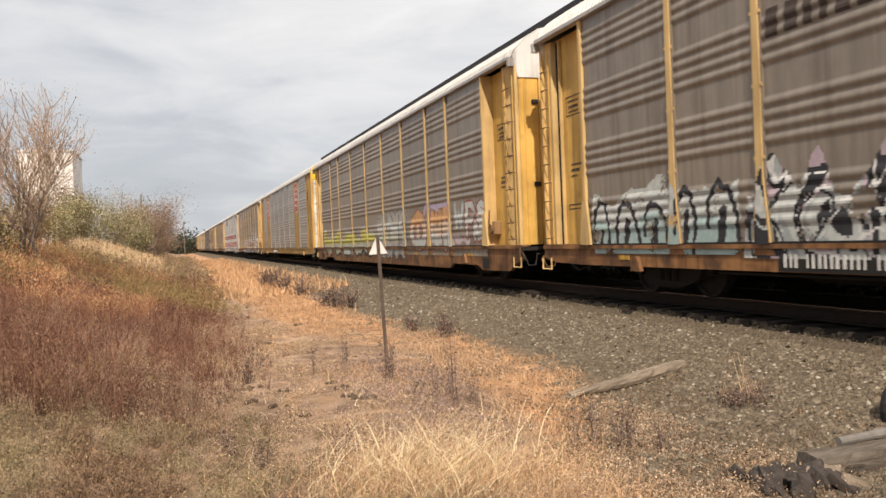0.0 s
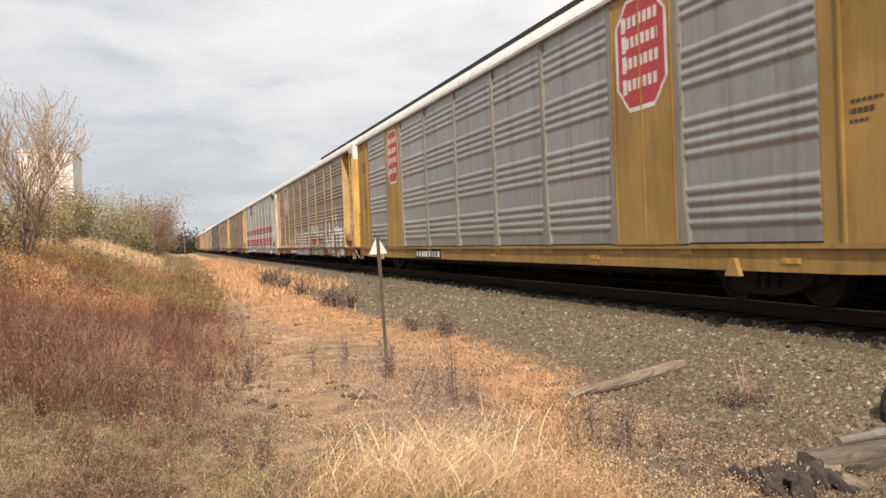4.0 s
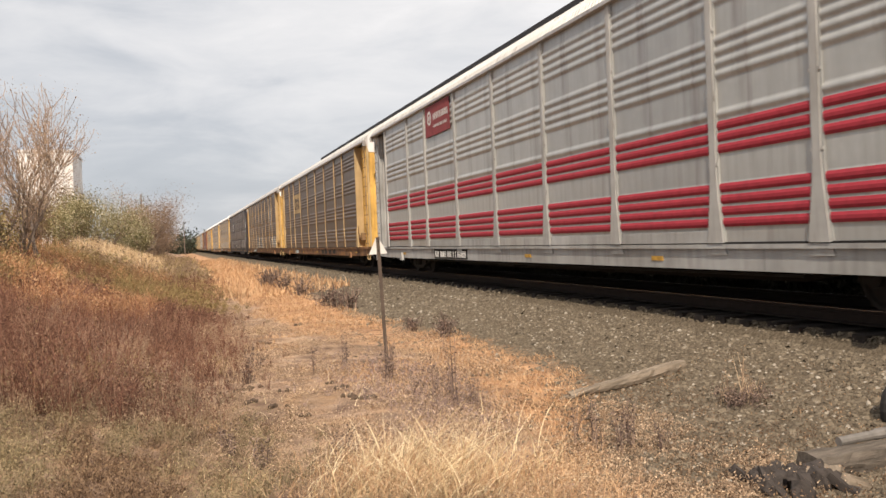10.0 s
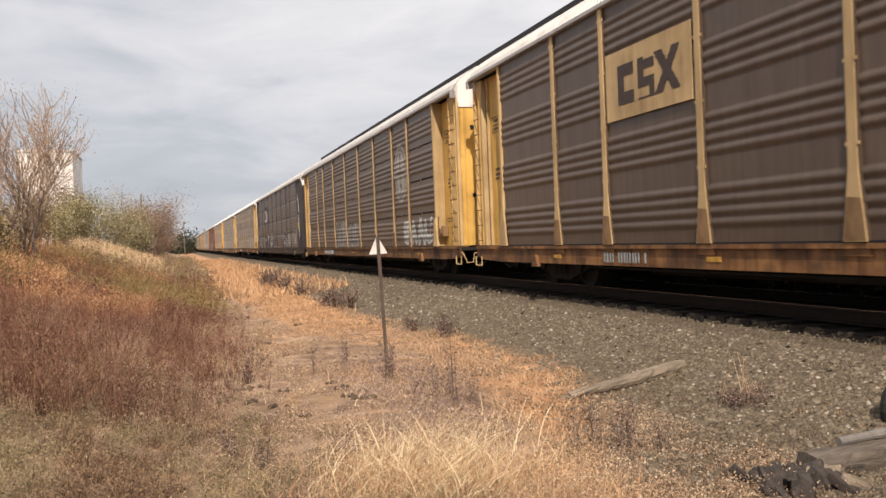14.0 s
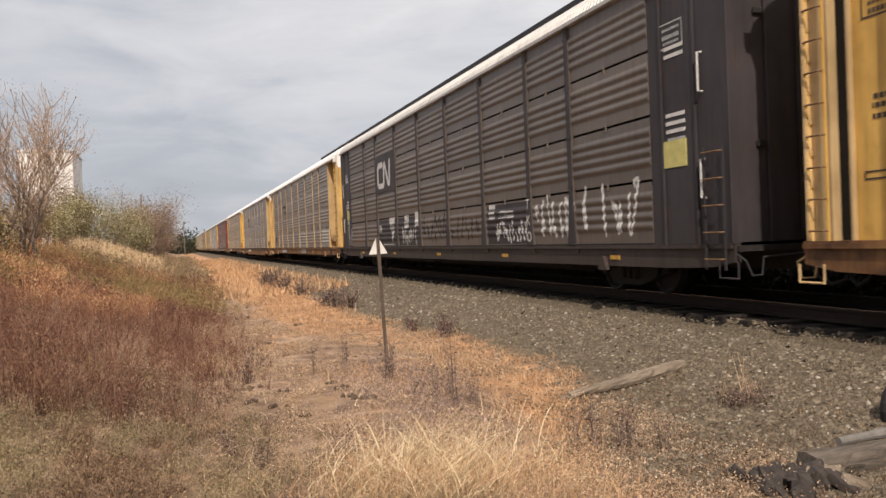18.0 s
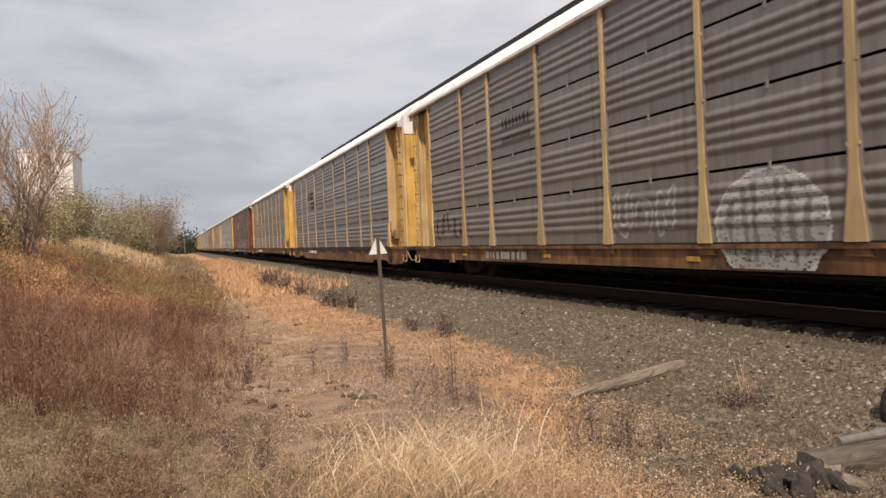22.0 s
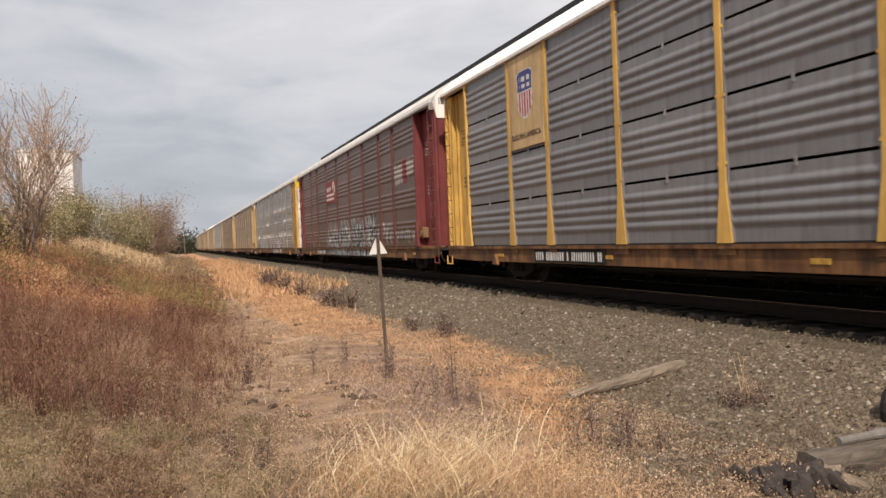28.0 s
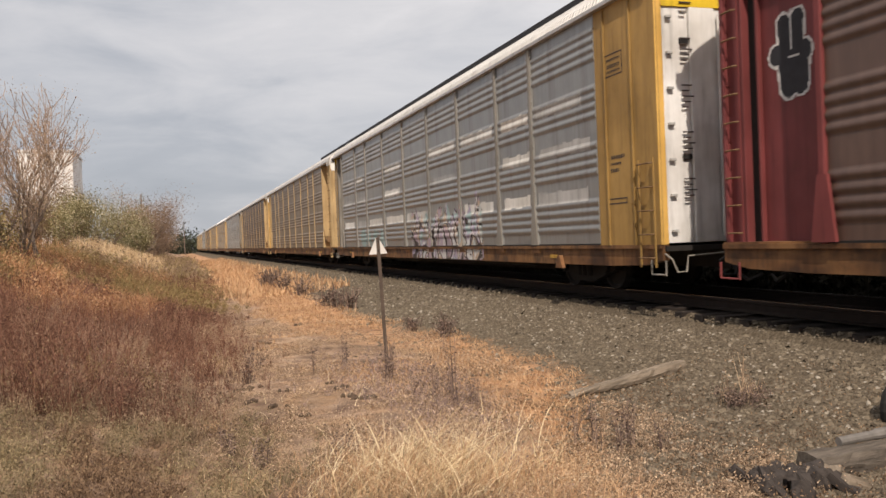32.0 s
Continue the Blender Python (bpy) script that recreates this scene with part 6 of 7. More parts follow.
def shield(car, d0, d1, z0, z1, x):
    """A heraldic shield: blue head, red and white stripes below."""
    p = canvas(d0, d1, z0, z1, 0.02)
    w, h = d1 - d0, z1 - z0
    u, v = np.abs(p.U / w - 0.5) * 2, p.V / h
    wide = np.where(v > 0.25, 0.92 + 0.08 * np.abs(v - 0.62) * 2, 0.94 * np.sqrt(np.clip(v / 0.25, 0, 1)) * 0.9 + 0.05)
    wide = np.where(v > 0.90, 1.0 - 0.5 * np.abs(np.sin((p.U / w) * 3 * np.pi)) * (v - 0.90) / 0.1, wide)
    inside = u < wide
    p.area(inside, 3)
    core = u < wide - 0.07
    p.area(core & (v > 0.56) & (v < 0.965), 1)
    band = (np.floor(p.U / w * 13) % 2 == 0)
    p.area(core & (v <= 0.54) & (v > 0.03) & band, 2)
    for vv in (0.80, 0.66):
        p.area((np.abs(v - vv) < 0.045) & (u < 0.62) & (np.floor(p.U / 0.09) % 3 != 2), 3)
    p.build(car, "plain", {1: BLUE, 2: LOGO_RED, 3: S_WHITE}, "shield_emblem", {1: "blue head of a shield emblem", 2: "red stripes of a shield emblem", 3: "white ground of a shield emblem"}, flat=x)


def octagon(car, d0, d1, z0, z1, x):
    p = canvas(d0, d1, z0, z1, 0.025)
    w, h = d1 - d0, z1 - z0
    u, v = np.abs(p.U - w / 2), np.abs(p.V - h / 2)

    def inside(m):
        return (u < w / 2 - m) & (v < h / 2 - m) & (u + v * 0.9 < w / 2 + h / 2 * 0.9 - 0.38 - m)
    p.area(inside(0), 2)
    p.area(inside(0.07), 1)
    for k, vv in enumerate((0.52, 0.20, -0.12, -0.48)):
        row = np.abs(p.V - h / 2 - vv) < 0.085
        p.area(row & (p.U > 0.28) & (p.U < w - 0.25) & (np.floor((p.U + 0.07 * k) / 0.05) % 3 != 1), 2)
        p.area((np.abs(p.V - h / 2 - vv) < 0.13) & (np.abs(p.U - 0.26) < 0.07), 2)
    p.build(car, "plain", {1: LOGO_RED, 2: S_WHITE}, "octagon_emblem", {1: "red octagonal emblem", 2: "white border and bars of the emblem"}, flat=x)


def bar_rows(car, d0, d1, rows, mat, design, label, x=None, slant=0.0, seed=1):
    """Rows of bars in place of lettering; rows are (z, height)."""
    rnd = random.Random(seed)
    z0, z1 = min(r[0] for r in rows) - 0.05, max(r[0] + r[1] for r in rows) + 0.05
    p = canvas(d0, d1, z0, z1, 0.02)
    for z, h in rows:
        u = 0.02
        while u < d1 - d0 - 0.05:
            w = rnd.uniform(0.35, 0.62) * h
            s = (p.V - (z - z0)) * slant
            p.area((p.U - s > u) & (p.U - s < u + w) & (p.V > z - z0) & (p.V < z - z0 + h), 1)
            u += w + 0.32 * h
    p.build(car, design, {1: mat}, "lettering", {1: label}, flat=x)


def sill_marks(car, d0, d1, k, patch=True):
    y = HALF_SIDE - d0
    if patch:
        boxes("number_patch", BLACK, car, (-HALF - 0.004, -HALF + 0.012, HALF_SIDE - d1 - 0.12, y + 0.1, SILL + 0.02, DECK - 0.065), label="black painted number patch")
    marks(car, y, SILL + 0.06, d1 - d0, k, S_WHITE if patch else GREYPAINT, "white bars where the wagon number stands", HALF + 0.006)


def words(car, text, d, z, size, mat, label, x):
    """Readable lettering on the near side."""
    cu = bpy.data.curves.new("lettering", "FONT")
    cu.body, cu.size, cu.extrude = text, size, 0.002
    tmp = bpy.data.objects.new("lettering", cu)
    me = bpy.data.meshes.new_from_object(tmp)
    bpy.data.objects.remove(tmp)
    me.materials.append(mat)
    ob = new("lettering", me)
    ob.parent = car
    ob.matrix_basis = Matrix(((0, 0, -1, x), (-1, 0, 0, HALF_SIDE - d), (0, 1, 0, z), (0, 0, 0, 1)))
    return tagged(ob, label)


def ridge_stripes(car, design, groups, mat):
    for z, n, pch in groups:
        for i in range(n):
            a = z + i * pch
            pr = [(DECK + a + t * pch, -HALF - o - 0.004) for t, o in ((0.10, 0.008), (0.36, RIDGE), (0.62, RIDGE), (0.88, 0.008))]
            v, f = [], []
            for zz, xx in pr:
                v += [(xx, -HALF_SIDE + 0.02, zz), (xx, HALF_SIDE - 0.02, zz)]
            for j in range(3):
                f.append((2 * j, 2 * j + 1, 2 * j + 3, 2 * j + 2))
            tagged(mesh_object("stripe", v, f, mat, car), "red painted stripe along a ridge")


def wash(car, design, d0, d1, z0, z1, mat, label, rough=0.25, seed=0):
    """A rolled-on patch of paint with uneven edges."""
    p = canvas(d0, d1, z0, z1, 0.03)
    w, h = d1 - d0, z1 - z0
    n = np.array([[noise.noise(Vector((u * 3, v * 3, seed))) for v in p.V[0]] for u in p.U[:, 0]])
    e = np.minimum(np.minimum(p.U, w - p.U), np.minimum(p.V, h - p.V))
    p.area(e > 0.03 + rough * 0.2 * (n + 0.3), 1)
    p.build(car, design, {1: mat}, "paint_patch", {1: label}, lift=0.004)


def at(d):
    return HALF_SIDE - d


c = TRAIN[0]
bar_rows(c, 4.85, 10.0, [(3.42, 0.36)], DARKLETTER, "ribbed", "dark lettering bars on the siding", seed=2)
field(c, "ribbed", 0.1, 4.3, 0.70, 1.72, 3, MIST, PALETEAL, S_BLACK, 5)
mural(c, "ribbed", at(4.3), 0.66, 6.4, 1.4, 1.5, 6, [MAUVE, GREYPAINT, MIST, S_BLACK], S_BLACK, S_WHITE, 0.9)
boxes("number_patch", BLACK, c, (-HALF - 0.004, -HALF + 0.012, at(12.5), at(4.95), SILL + 0.01, DECK - 0.06), label="black painted sill section")
marks(c, at(5.05), SILL + 0.06, 3.0, 3, S_WHITE, "white bars where the wagon number stands", HALF + 0.006)

c = TRAIN[1]
p = canvas(0.5, 11.7, 0.46, 1.72, 0.03)
crest = 0.95 + 0.16 * np.sin(p.U * 2.1 + 0.6) + 0.13 * np.sin(p.U * 3.7) + 0.05 * np.sin(p.U * 11.0)
drip = 0.14 + 0.09 * np.sin(p.U * 2.9 + 1.0) + 0.05 * np.sin(p.U * 7.3)
stain = np.array([[noise.noise(Vector((u * 1.9, v * 2.6, 11.0))) for v in p.V[0]] for u in p.U[:, 0]])
grain = np.random.default_rng(11).uniform(-0.18, 0.18, stain.shape)
p.area((p.Vw < crest) & (p.Vw > drip), 1)
p.area((p.Vw < crest - 0.05) & (p.Vw > 0.56 + 0.1 * stain), 2)
p.area(np.abs(p.Vw - crest) < 0.028, 3)
p.area(np.abs(p.Vw - drip) < 0.065, 4)
p.area((np.abs(stain) < 0.035) & (p.Vw < crest) & (p.Vw > 0.45), 5)
p.ids[stain + grain > 0.44] = 0
p.build(c, "ribbed", {1: SAGE, 2: LIME, 3: MIST, 4: S_BLACK, 5: GHOST}, "graffiti", {1: "pale sage wavy graffiti band", 2: "faded yellow fill of a wavy band", 3: "pale outline of a wavy band", 4: "black wavy underline"}, over_posts=True)
piece(c, "ribbed", 11.6, 0.44, 4.6, 1.75, [("n", 12.05, 0.72, 0.55, 1.02), ("A", 12.75, 0.72, 0.6, 1.08), ("O", 13.5, 0.74, 0.55, 1.1), ("U", 14.3, 0.72, 0.55, 1.15), ("S", 15.1, 0.72, 0.7, 1.2)], DUSTY, S_BLACK, GREYPAINT, 0.165, 0.03, [(0.3, 0.70, GREYPAINT), (1.02, 1.30, SAGE), (1.45, 1.62, MIST)], 13, 0.022)
piece(c, "ribbed", 16.0, 0.66, 5.0, 1.5, [("O", 16.55, 0.9, 1.5, 0.9), ("U", 18.75, 0.9, 0.9, 0.85), ("R", 19.85, 0.9, 0.75, 0.9)], PALEPEACH, ROSE, None, 0.17, 0.0, [(0.6, 1.22, MIST), (1.55, 2.2, PEACH)], 14)
piece(c, "ribbed", 16.0, 1.7, 5.2, 0.5, [("n", 18.0, 1.86, 2.4, 0.16)], LILAC, LILAC, None, 0.03, 0.0, (), 16)
piece(c, "ribbed", 20.75, 1.15, 1.0, 0.95, [("W", 20.88, 1.38, 0.6, 0.55)], MIST, GREYPAINT, None, 0.05, 0.0, (), 17)
piece(c, "ribbed", 21.5, 0.9, 1.75, 1.2, [("P", 21.72, 1.12, 0.62, 0.78), ("S", 22.58, 1.5, 0.5, 0.38), ("A", 22.3, 1.08, 0.32, 0.34), ("R", 22.72, 1.08, 0.3, 0.34)], MIST, ROSE, None, 0.085, 0.0, (), 15)
wash(c, "ribbed", 20.6, 22.0, 0.87, 1.18, PINK, "faded pink patch of spray", 0.4, 6.0)
sill_marks(c, 5.3, 7.3, 4, False)

c = TRAIN[2]
for d0 in (2.75, 18.45):
    plate(c, d0, d0 + 1.95, DECK + 0.01, EAVE - 0.08, OCHRE, "flat ochre steel plate with rivets")
    octagon(c, d0 + 0.25, d0 + 1.75, 2.98, 4.80, -HALF - 0.052)
    bm = bmesh.new()
    for dd in (0.12, 0.98, 1.83):
        add_box(bm, -HALF - 0.06, -HALF - 0.045, at(d0 + dd) - 0.012, at(d0 + dd) + 0.012, DECK + 0.05, EAVE - 0.12)
    part("plate_seam", bm, OCHRE, c)
scrawl(c, "ribbed", at(0.3), 1.0, 2.0, 0.6, 21, GHOST, 4, 0.02)
sill_marks(c, 6.1, 8.4, 5)

c = TRAIN[3]
plate(c, 2.84, 4.62, 2.95, EAVE - 0.10, TAN, "tan steel plate for an emblem")
shield(c, 3.15, 4.42, 3.15, 4.75, -HALF - 0.052)
tag(c, "ribbed", at(4.8), 0.98, 3.0, 0.55, 31, GREYPAINT, LIME, 5, thick=0.05)
piece(c, "ribbed", 7.75, 0.42, 5.1, 1.6, [("A", 7.95, 0.56, 0.75, 0.52), ("n", 8.75, 0.56, 0.62, 0.90), ("R", 9.45, 0.56, 0.72, 1.04), ("A", 10.1, 0.56, 0.65, 1.16), ("n", 10.75, 0.56, 0.5, 1.10), ("n", 11.35, 0.56, 0.5, 0.92), ("A", 11.95, 0.56, 0.72, 0.52)], PINK, S_BLACK, MIST, 0.112, 0.03, [(0.4, 0.75, LILAC), (0.85, 1.25, PALETEAL, 0.95, 1.2), (0.8, 1.2, PALETEAL, 4.0, 4.3), (1.2, 1.5, PALETEAL, 2.85, 3.1)], 32, 0.032)
scrawl(c, "ribbed", at(12.0), 1.28, 0.75, 0.5, 36, S_WHITE, 3)
scrawl(c, "ribbed", at(7.7), 1.1, 1.0, 0.75, 33, S_WHITE, 4)
piece(c, "ribbed", 13.6, 0.48, 4.4, 2.0, [("n", 13.9, 0.7, 0.9, 1.35), ("e", 14.95, 0.7, 0.8, 1.2), ("A", 15.85, 0.7, 0.7, 1.15), ("d", 16.6, 0.65, 0.75, 1.5)], MIST, S_BLACK, S_WHITE, 0.12, 0.05, [(0.4, 1.0, GREYPAINT), (1.1, 1.4, REDSPRAY), (1.0, 1.1, PALETEAL)], 34)
piece(c, "ribbed", 17.95, 0.46, 5.2, 2.2, [("V", 18.55, 0.86, 0.95, 1.1), ("o", 19.9, 0.72, 0.55, 0.80), ("t", 20.75, 0.62, 1.0, 1.66), ("e", 21.95, 0.66, 0.68, 0.98)], S_WHITE, S_BLACK, MIST, 0.185, 0.14, (), 35)
for i, (d0, d1) in enumerate(((0.1, 2.65), (2.85, 4.6), (4.8, 7.35), (7.55, 10.1))):
    plate(c, d0, d1, DECK + 0.02, DECK + 0.21, TAN, "tan kick strip along the foot of the siding", 0.03, "kick_strip")
sill_marks(c, 5.25, 7.6, 6, False)

c = TRAIN[4]
ridge_stripes(c, "ribbed", [(0.225, 4, 0.157), (0.225 + TIER, 3, 0.157)], STRIPE)
plate(c, 4.95, 7.15, 4.0, EAVE - 0.10, MAROON_PAINT, "dark red sign plate", 0.045)
bar_rows(c, 5.7, 7.05, [(4.42, 0.2), (4.22, 0.07)], S_WHITE, "ribbed", "white lettering bars", -HALF - 0.052, seed=4)
p = canvas(5.1, 5.6, 4.3, 4.75, 0.02)
rr = np.hypot(p.U - 0.25, p.V - 0.22)
p.area((rr < 0.2) & (rr > 0.13), 1)
p.area((rr < 0.08), 1)
p.build(c, "ribbed", {1: S_WHITE}, "round_emblem", {1: "white ring emblem"}, flat=-HALF - 0.052)
for i in range(5):
    d0 = 4.8 + 2.75 * i
    plate(c, d0 + 0.1, d0 + 2.6, DECK + 0.02, DECK + 0.19, ALU, "pale kick strip along the foot of the siding", 0.03, "kick_strip")
sill_marks(c, 5.3, 7.9, 7)

c = TRAIN[5]
plate(c, 4.85, 7.32, 2.92, 4.05, TAN, "faded yellow sign plate", 0.044)
p = canvas(5.2, 7.05, 3.05, 3.9, 0.025)
p.area((np.abs(p.U - 0.3) < 0.26) & (np.abs(p.V - 0.42) < 0.33) & ~((np.abs(p.U - 0.42) < 0.18) & (np.abs(p.V - 0.42) < 0.12)), 1)
p.area((np.abs(p.U - 0.92) < 0.24) & (np.abs(p.V - 0.42) < 0.33) & (np.floor((p.V + 0.02) / 0.145) % 2 == 0), 1)
p.area((p.U > 0.68) & (p.U < 0.84) & (p.V > 0.42) & (p.V < 0.74), 1)
p.area((p.U > 1.0) & (p.U < 1.16) & (p.V > 0.1) & (p.V < 0.42), 1)
p.area((np.abs(np.abs(p.U - 1.5) - np.abs(p.V - 0.42) * 0.75) < 0.11) & (np.abs(p.V - 0.42) < 0.33), 1)
p.build(c, "ribbed", {1: DARKLETTER}, "block_emblem", {1: "dark block shapes on a sign plate"}, flat=-HALF - 0.049)
sill_marks(c, 4.5, 6.0, 8, False)
for d0 in (14.0, 15.0, 16.1, 17.2):
    wash(c, "ribbed", d0, d0 + 0.75, SILL + 0.03, DECK - 0.06, BLACK, "black painted block shape on the sill", 0.1, d0)

c = TRAIN[6]
tag(c, "banded", at(7.7), 0.80, 2.5, 1.22, 61, GHOST, MIST, 3, thick=0.17)
tag(c, "banded", at(10.35), 0.80, 2.4, 1.12, 62, GHOST, MIST, 3, thick=0.15)
sill_marks(c, 4.3, 6.7, 9, False)
p = canvas(18.6, 20.3, 2.2, 4.3, 0.03)
rr = np.hypot((p.U - 0.85) / 0.75, (p.V - 1.05) / 0.95)
p.area((rr < 1.0) & ~((rr < 0.86) & (rr > 0.76)) & ~((rr < 0.7) & ((np.abs(p.U - 0.85) < 0.06) | (np.abs(p.V - 1.05) < 0.06))), 1)
p.build(c, "banded", {1: DUSTY}, "oval_emblem", {1: "faded pale oval emblem"})
tag(c, "banded", at(19.6), 0.86, 3.2, 0.95, 63, GREYPAINT, S_WHITE, 4, thick=0.08)

c = TRAIN[7]
plate(c, 4.82, 7.35, 2.78, 4.12, CHAR, "charcoal sign field", 0.042)
p = canvas(4.82, 7.3, 2.76, 4.1, 0.025)
ring_pts = [(0.95, 1.0), (0.42, 1.0), (0.3, 0.85), (0.3, 0.4), (0.42, 0.26), (1.05, 0.26), (1.15, 0.38), (1.2, 0.95), (1.32, 1.0), (1.76, 0.3), (1.92, 0.3), (2.02, 1.04)]
p.stroke(ring_pts, 0.092, 1)
p.build(c, "banded", {1: S_WHITE}, "ribbon_emblem", {1: "white bent ribbon emblem"}, flat=-HALF - 0.047)
wash(c, "banded", 4.8, 7.3, 0.87, 1.83, CHAR, "charcoal painted lower panel", 0.1, 1.0)
wash(c, "banded", 7.55, 10.1, 0.87, 1.83, CHAR, "charcoal painted lower panel", 0.1, 2.0)
wash(c, "banded", 15.9, 18.3, 0.87, 1.83, CHAR, "charcoal painted lower panel", 0.1, 3.0)
p = canvas(4.8, 10.2, 0.88, 1.95, 0.025)
p.area((p.U > 1.55) & (p.U < 2.35) & (p.V > 0.95 - (p.U - 1.55) * 0.0) & (p.V < 0.97), 1)
p.area((p.U > 1.6) & (p.U < 2.3) & (p.V < 0.95) & (p.V > 0.12 + (2.3 - p.U) * 0.9 * (p.U < 1.95)) & (p.V > 0.1 + (p.U - 1.95) * 1.2 * (p.U > 1.95)), 1)
p.area((p.U > 0.1) & (p.U < 0.5) & (np.abs(p.V - 0.62) < 0.13), 1)
p.area((p.U > 3.6) & (p.U < 4.1) & (np.abs(p.V - 0.78) < 0.2), 1)
p.area((p.U > 0.6) & (p.U < 2.2) & (np.abs(p.V - 0.06) < 0.02), 1)
p.area((p.U > 4.85) & (p.U < 5.25) & (np.abs(p.V - 0.55) < 0.5) & ((np.abs(p.U - 4.9) < 0.03) | (p.V > 0.62)), 1)
p.build(c, "banded", {1: S_WHITE}, "paint_patch", {1: "white painted blocks on dark panels"}, lift=0.008)
words(c, "TKO", 4.93, 1.44, 0.16, S_BLACK, "black sprayed letters", -HALF - 0.052)
words(c, "TKO", 6.5, 1.42, 0.34, S_BLACK, "black sprayed letters", -HALF - 0.052)
words(c, "TKO", 8.42, 1.58, 0.22, S_BLACK, "black sprayed letters", -HALF - 0.052)
scrawl(c, "banded", at(8.1), 0.88, 1.4, 0.6, 71, S_WHITE, 9, 0.03)
scrawl(c, "banded", at(10.4), 0.9, 2.4, 0.95, 72, S_BLACK, 6, 0.03)
scrawl(c, "banded", at(13.1), 0.9, 2.4, 0.8, 73, DARKLETTER, 6, 0.025)
wash(c, "banded", 16.0, 16.45, 1.45, 1.85, S_WHITE, "white painted block", 0.1, 4.0)
wash(c, "banded", 16.6, 17.6, 1.45, 1.68, S_WHITE, "white painted block", 0.1, 5.0)
words(c, "2011....", 16.68, 1.49, 0.2, S_BLACK, "black sprayed year on a white block", -HALF - 0.052)
scrawl(c, "banded", at(16.5), 0.88, 1.8, 0.55, 74, S_WHITE, 10, 0.035)
words(c, "T", 18.33, 1.62, 0.3, S_WHITE, "white sprayed letter on a post", -HALF - 0.056)
words(c, "K", 18.33, 1.28, 0.3, S_WHITE, "white sprayed letter on a post", -HALF - 0.056)
words(c, "O", 18.33, 0.94, 0.3, S_WHITE, "white sprayed letter on a post", -HALF - 0.056)
scrawl(c, "banded", at(18.7), 0.88, 1.9, 1.05, 75, S_WHITE, 7, 0.035)
scrawl(c, "banded", at(20.7), 0.9, 2.2, 1.1, 76, S_WHITE, 4, 0.03)
for e, y0 in ((1, HALF_SIDE + 0.35), (-1, -HALF_SIDE - 0.95)):
    boxes("yellow_notice", NOTICE, c, (-HALF - 0.012, -HALF + 0.004, y0, y0 + 0.58, 2.0, 2.4), label="faded yellow notice square")
    for zz, n2 in ((3.75, 2), (2.75, 3)):
        bm = bmesh.new()
        for j in range(n2):
            add_box(bm, -HALF - 0.010, -HALF + 0.004, y0 + 0.02, y0 + 0.5, zz - 0.12 * j, zz - 0.12 * j + 0.055)
        tagged(part("lettering", bm, S_WHITE, c, "small white lettering bars"), kind="stuff")
    bm = bmesh.new()
    for zz in (3.0, 1.5):
        yy = y0 + (1.0 if e > 0 else -0.42)
        add_tube(bm, [(-HALF + 0.0, yy, zz), (-HALF - 0.07, yy, zz), (-HALF - 0.07, yy, zz + 0.55), (-HALF, yy, zz + 0.55)], 0.015, 6)
    part("grab_iron", bm, S_WHITE, c, "white grab irons")
p = Paint(HALF_SIDE + 1.02, 0.86, 0.95, 1.0, 0.02)
for m, r, h in ((0.22, 0.17, 0.85), (0.52, 0.16, 0.93), (0.60, 0.22, 0.5), (0.85, 0.08, 0.76)):
    p.stroke([(m - r, 0.1), (m - r, 0.55 * h), (m - 0.6 * r, 0.9 * h), (m, h), (m + 0.6 * r, 0.9 * h), (m + r, 0.55 * h), (m + r, 0.08)], 0.02, 1)
p.build(c, "banded", {1: S_WHITE}, "graffiti", {1: "thin white sprayed arches"}, flat=-HALF - 0.005)
words(c, "TKO", -0.96, 1.82, 0.2, S_WHITE, "small white sprayed letters", -HALF - 0.006)

c = TRAIN[8]
bar_rows(c, 5.5, 7.1, [(3.45, 0.25), (3.15, 0.14)], DARKLETTER, "banded", "faded dark lettering bars", seed=8)
p = canvas(13.0, 15.5, 0.52, 2.0, 0.03)
rr = np.hypot((p.Uw - 1.25) / 1.08, (p.Vw - 0.56) / 0.74)
p.area(rr < 1.0, 1)
p.area((rr < 1.0) & (rr > 0.94), 3)
for u, lean in ((0.45, 0.1), (0.85, -0.06), (1.0, 0.0), (1.4, 0.05), (1.75, -0.12), (1.9, 0.1)):
    p.area((np.abs(p.Uw - u - lean * p.Vw) < 0.055) & (rr < 0.8) & (p.Vw > 0.1), 2)
thin = np.random.default_rng(81).uniform(0, 1, rr.shape)
p.ids[thin > 0.88] = 0
p.build(c, "banded", {1: DUSTY, 2: GHOST, 3: MIST}, "graffiti", {1: "pale rounded graffiti bubble", 2: "grey strokes in a graffiti bubble", 3: "white rim of a graffiti bubble"}, over_posts=True)
tag(c, "banded", at(10.4), 0.86, 1.9, 0.95, 82, GHOST, DUSTY, 3, thick=0.06)
scrawl(c, "banded", at(0.3), 0.88, 2.3, 1.0, 83, DARKLETTER, 5, 0.04)
wash(c, "banded", 20.75, 22.95, 0.88, 1.84, DUSTY, "rolled-on pale paint patch", 0.9, 8.0)
sill_marks(c, 4.2, 6.7, 11, False)

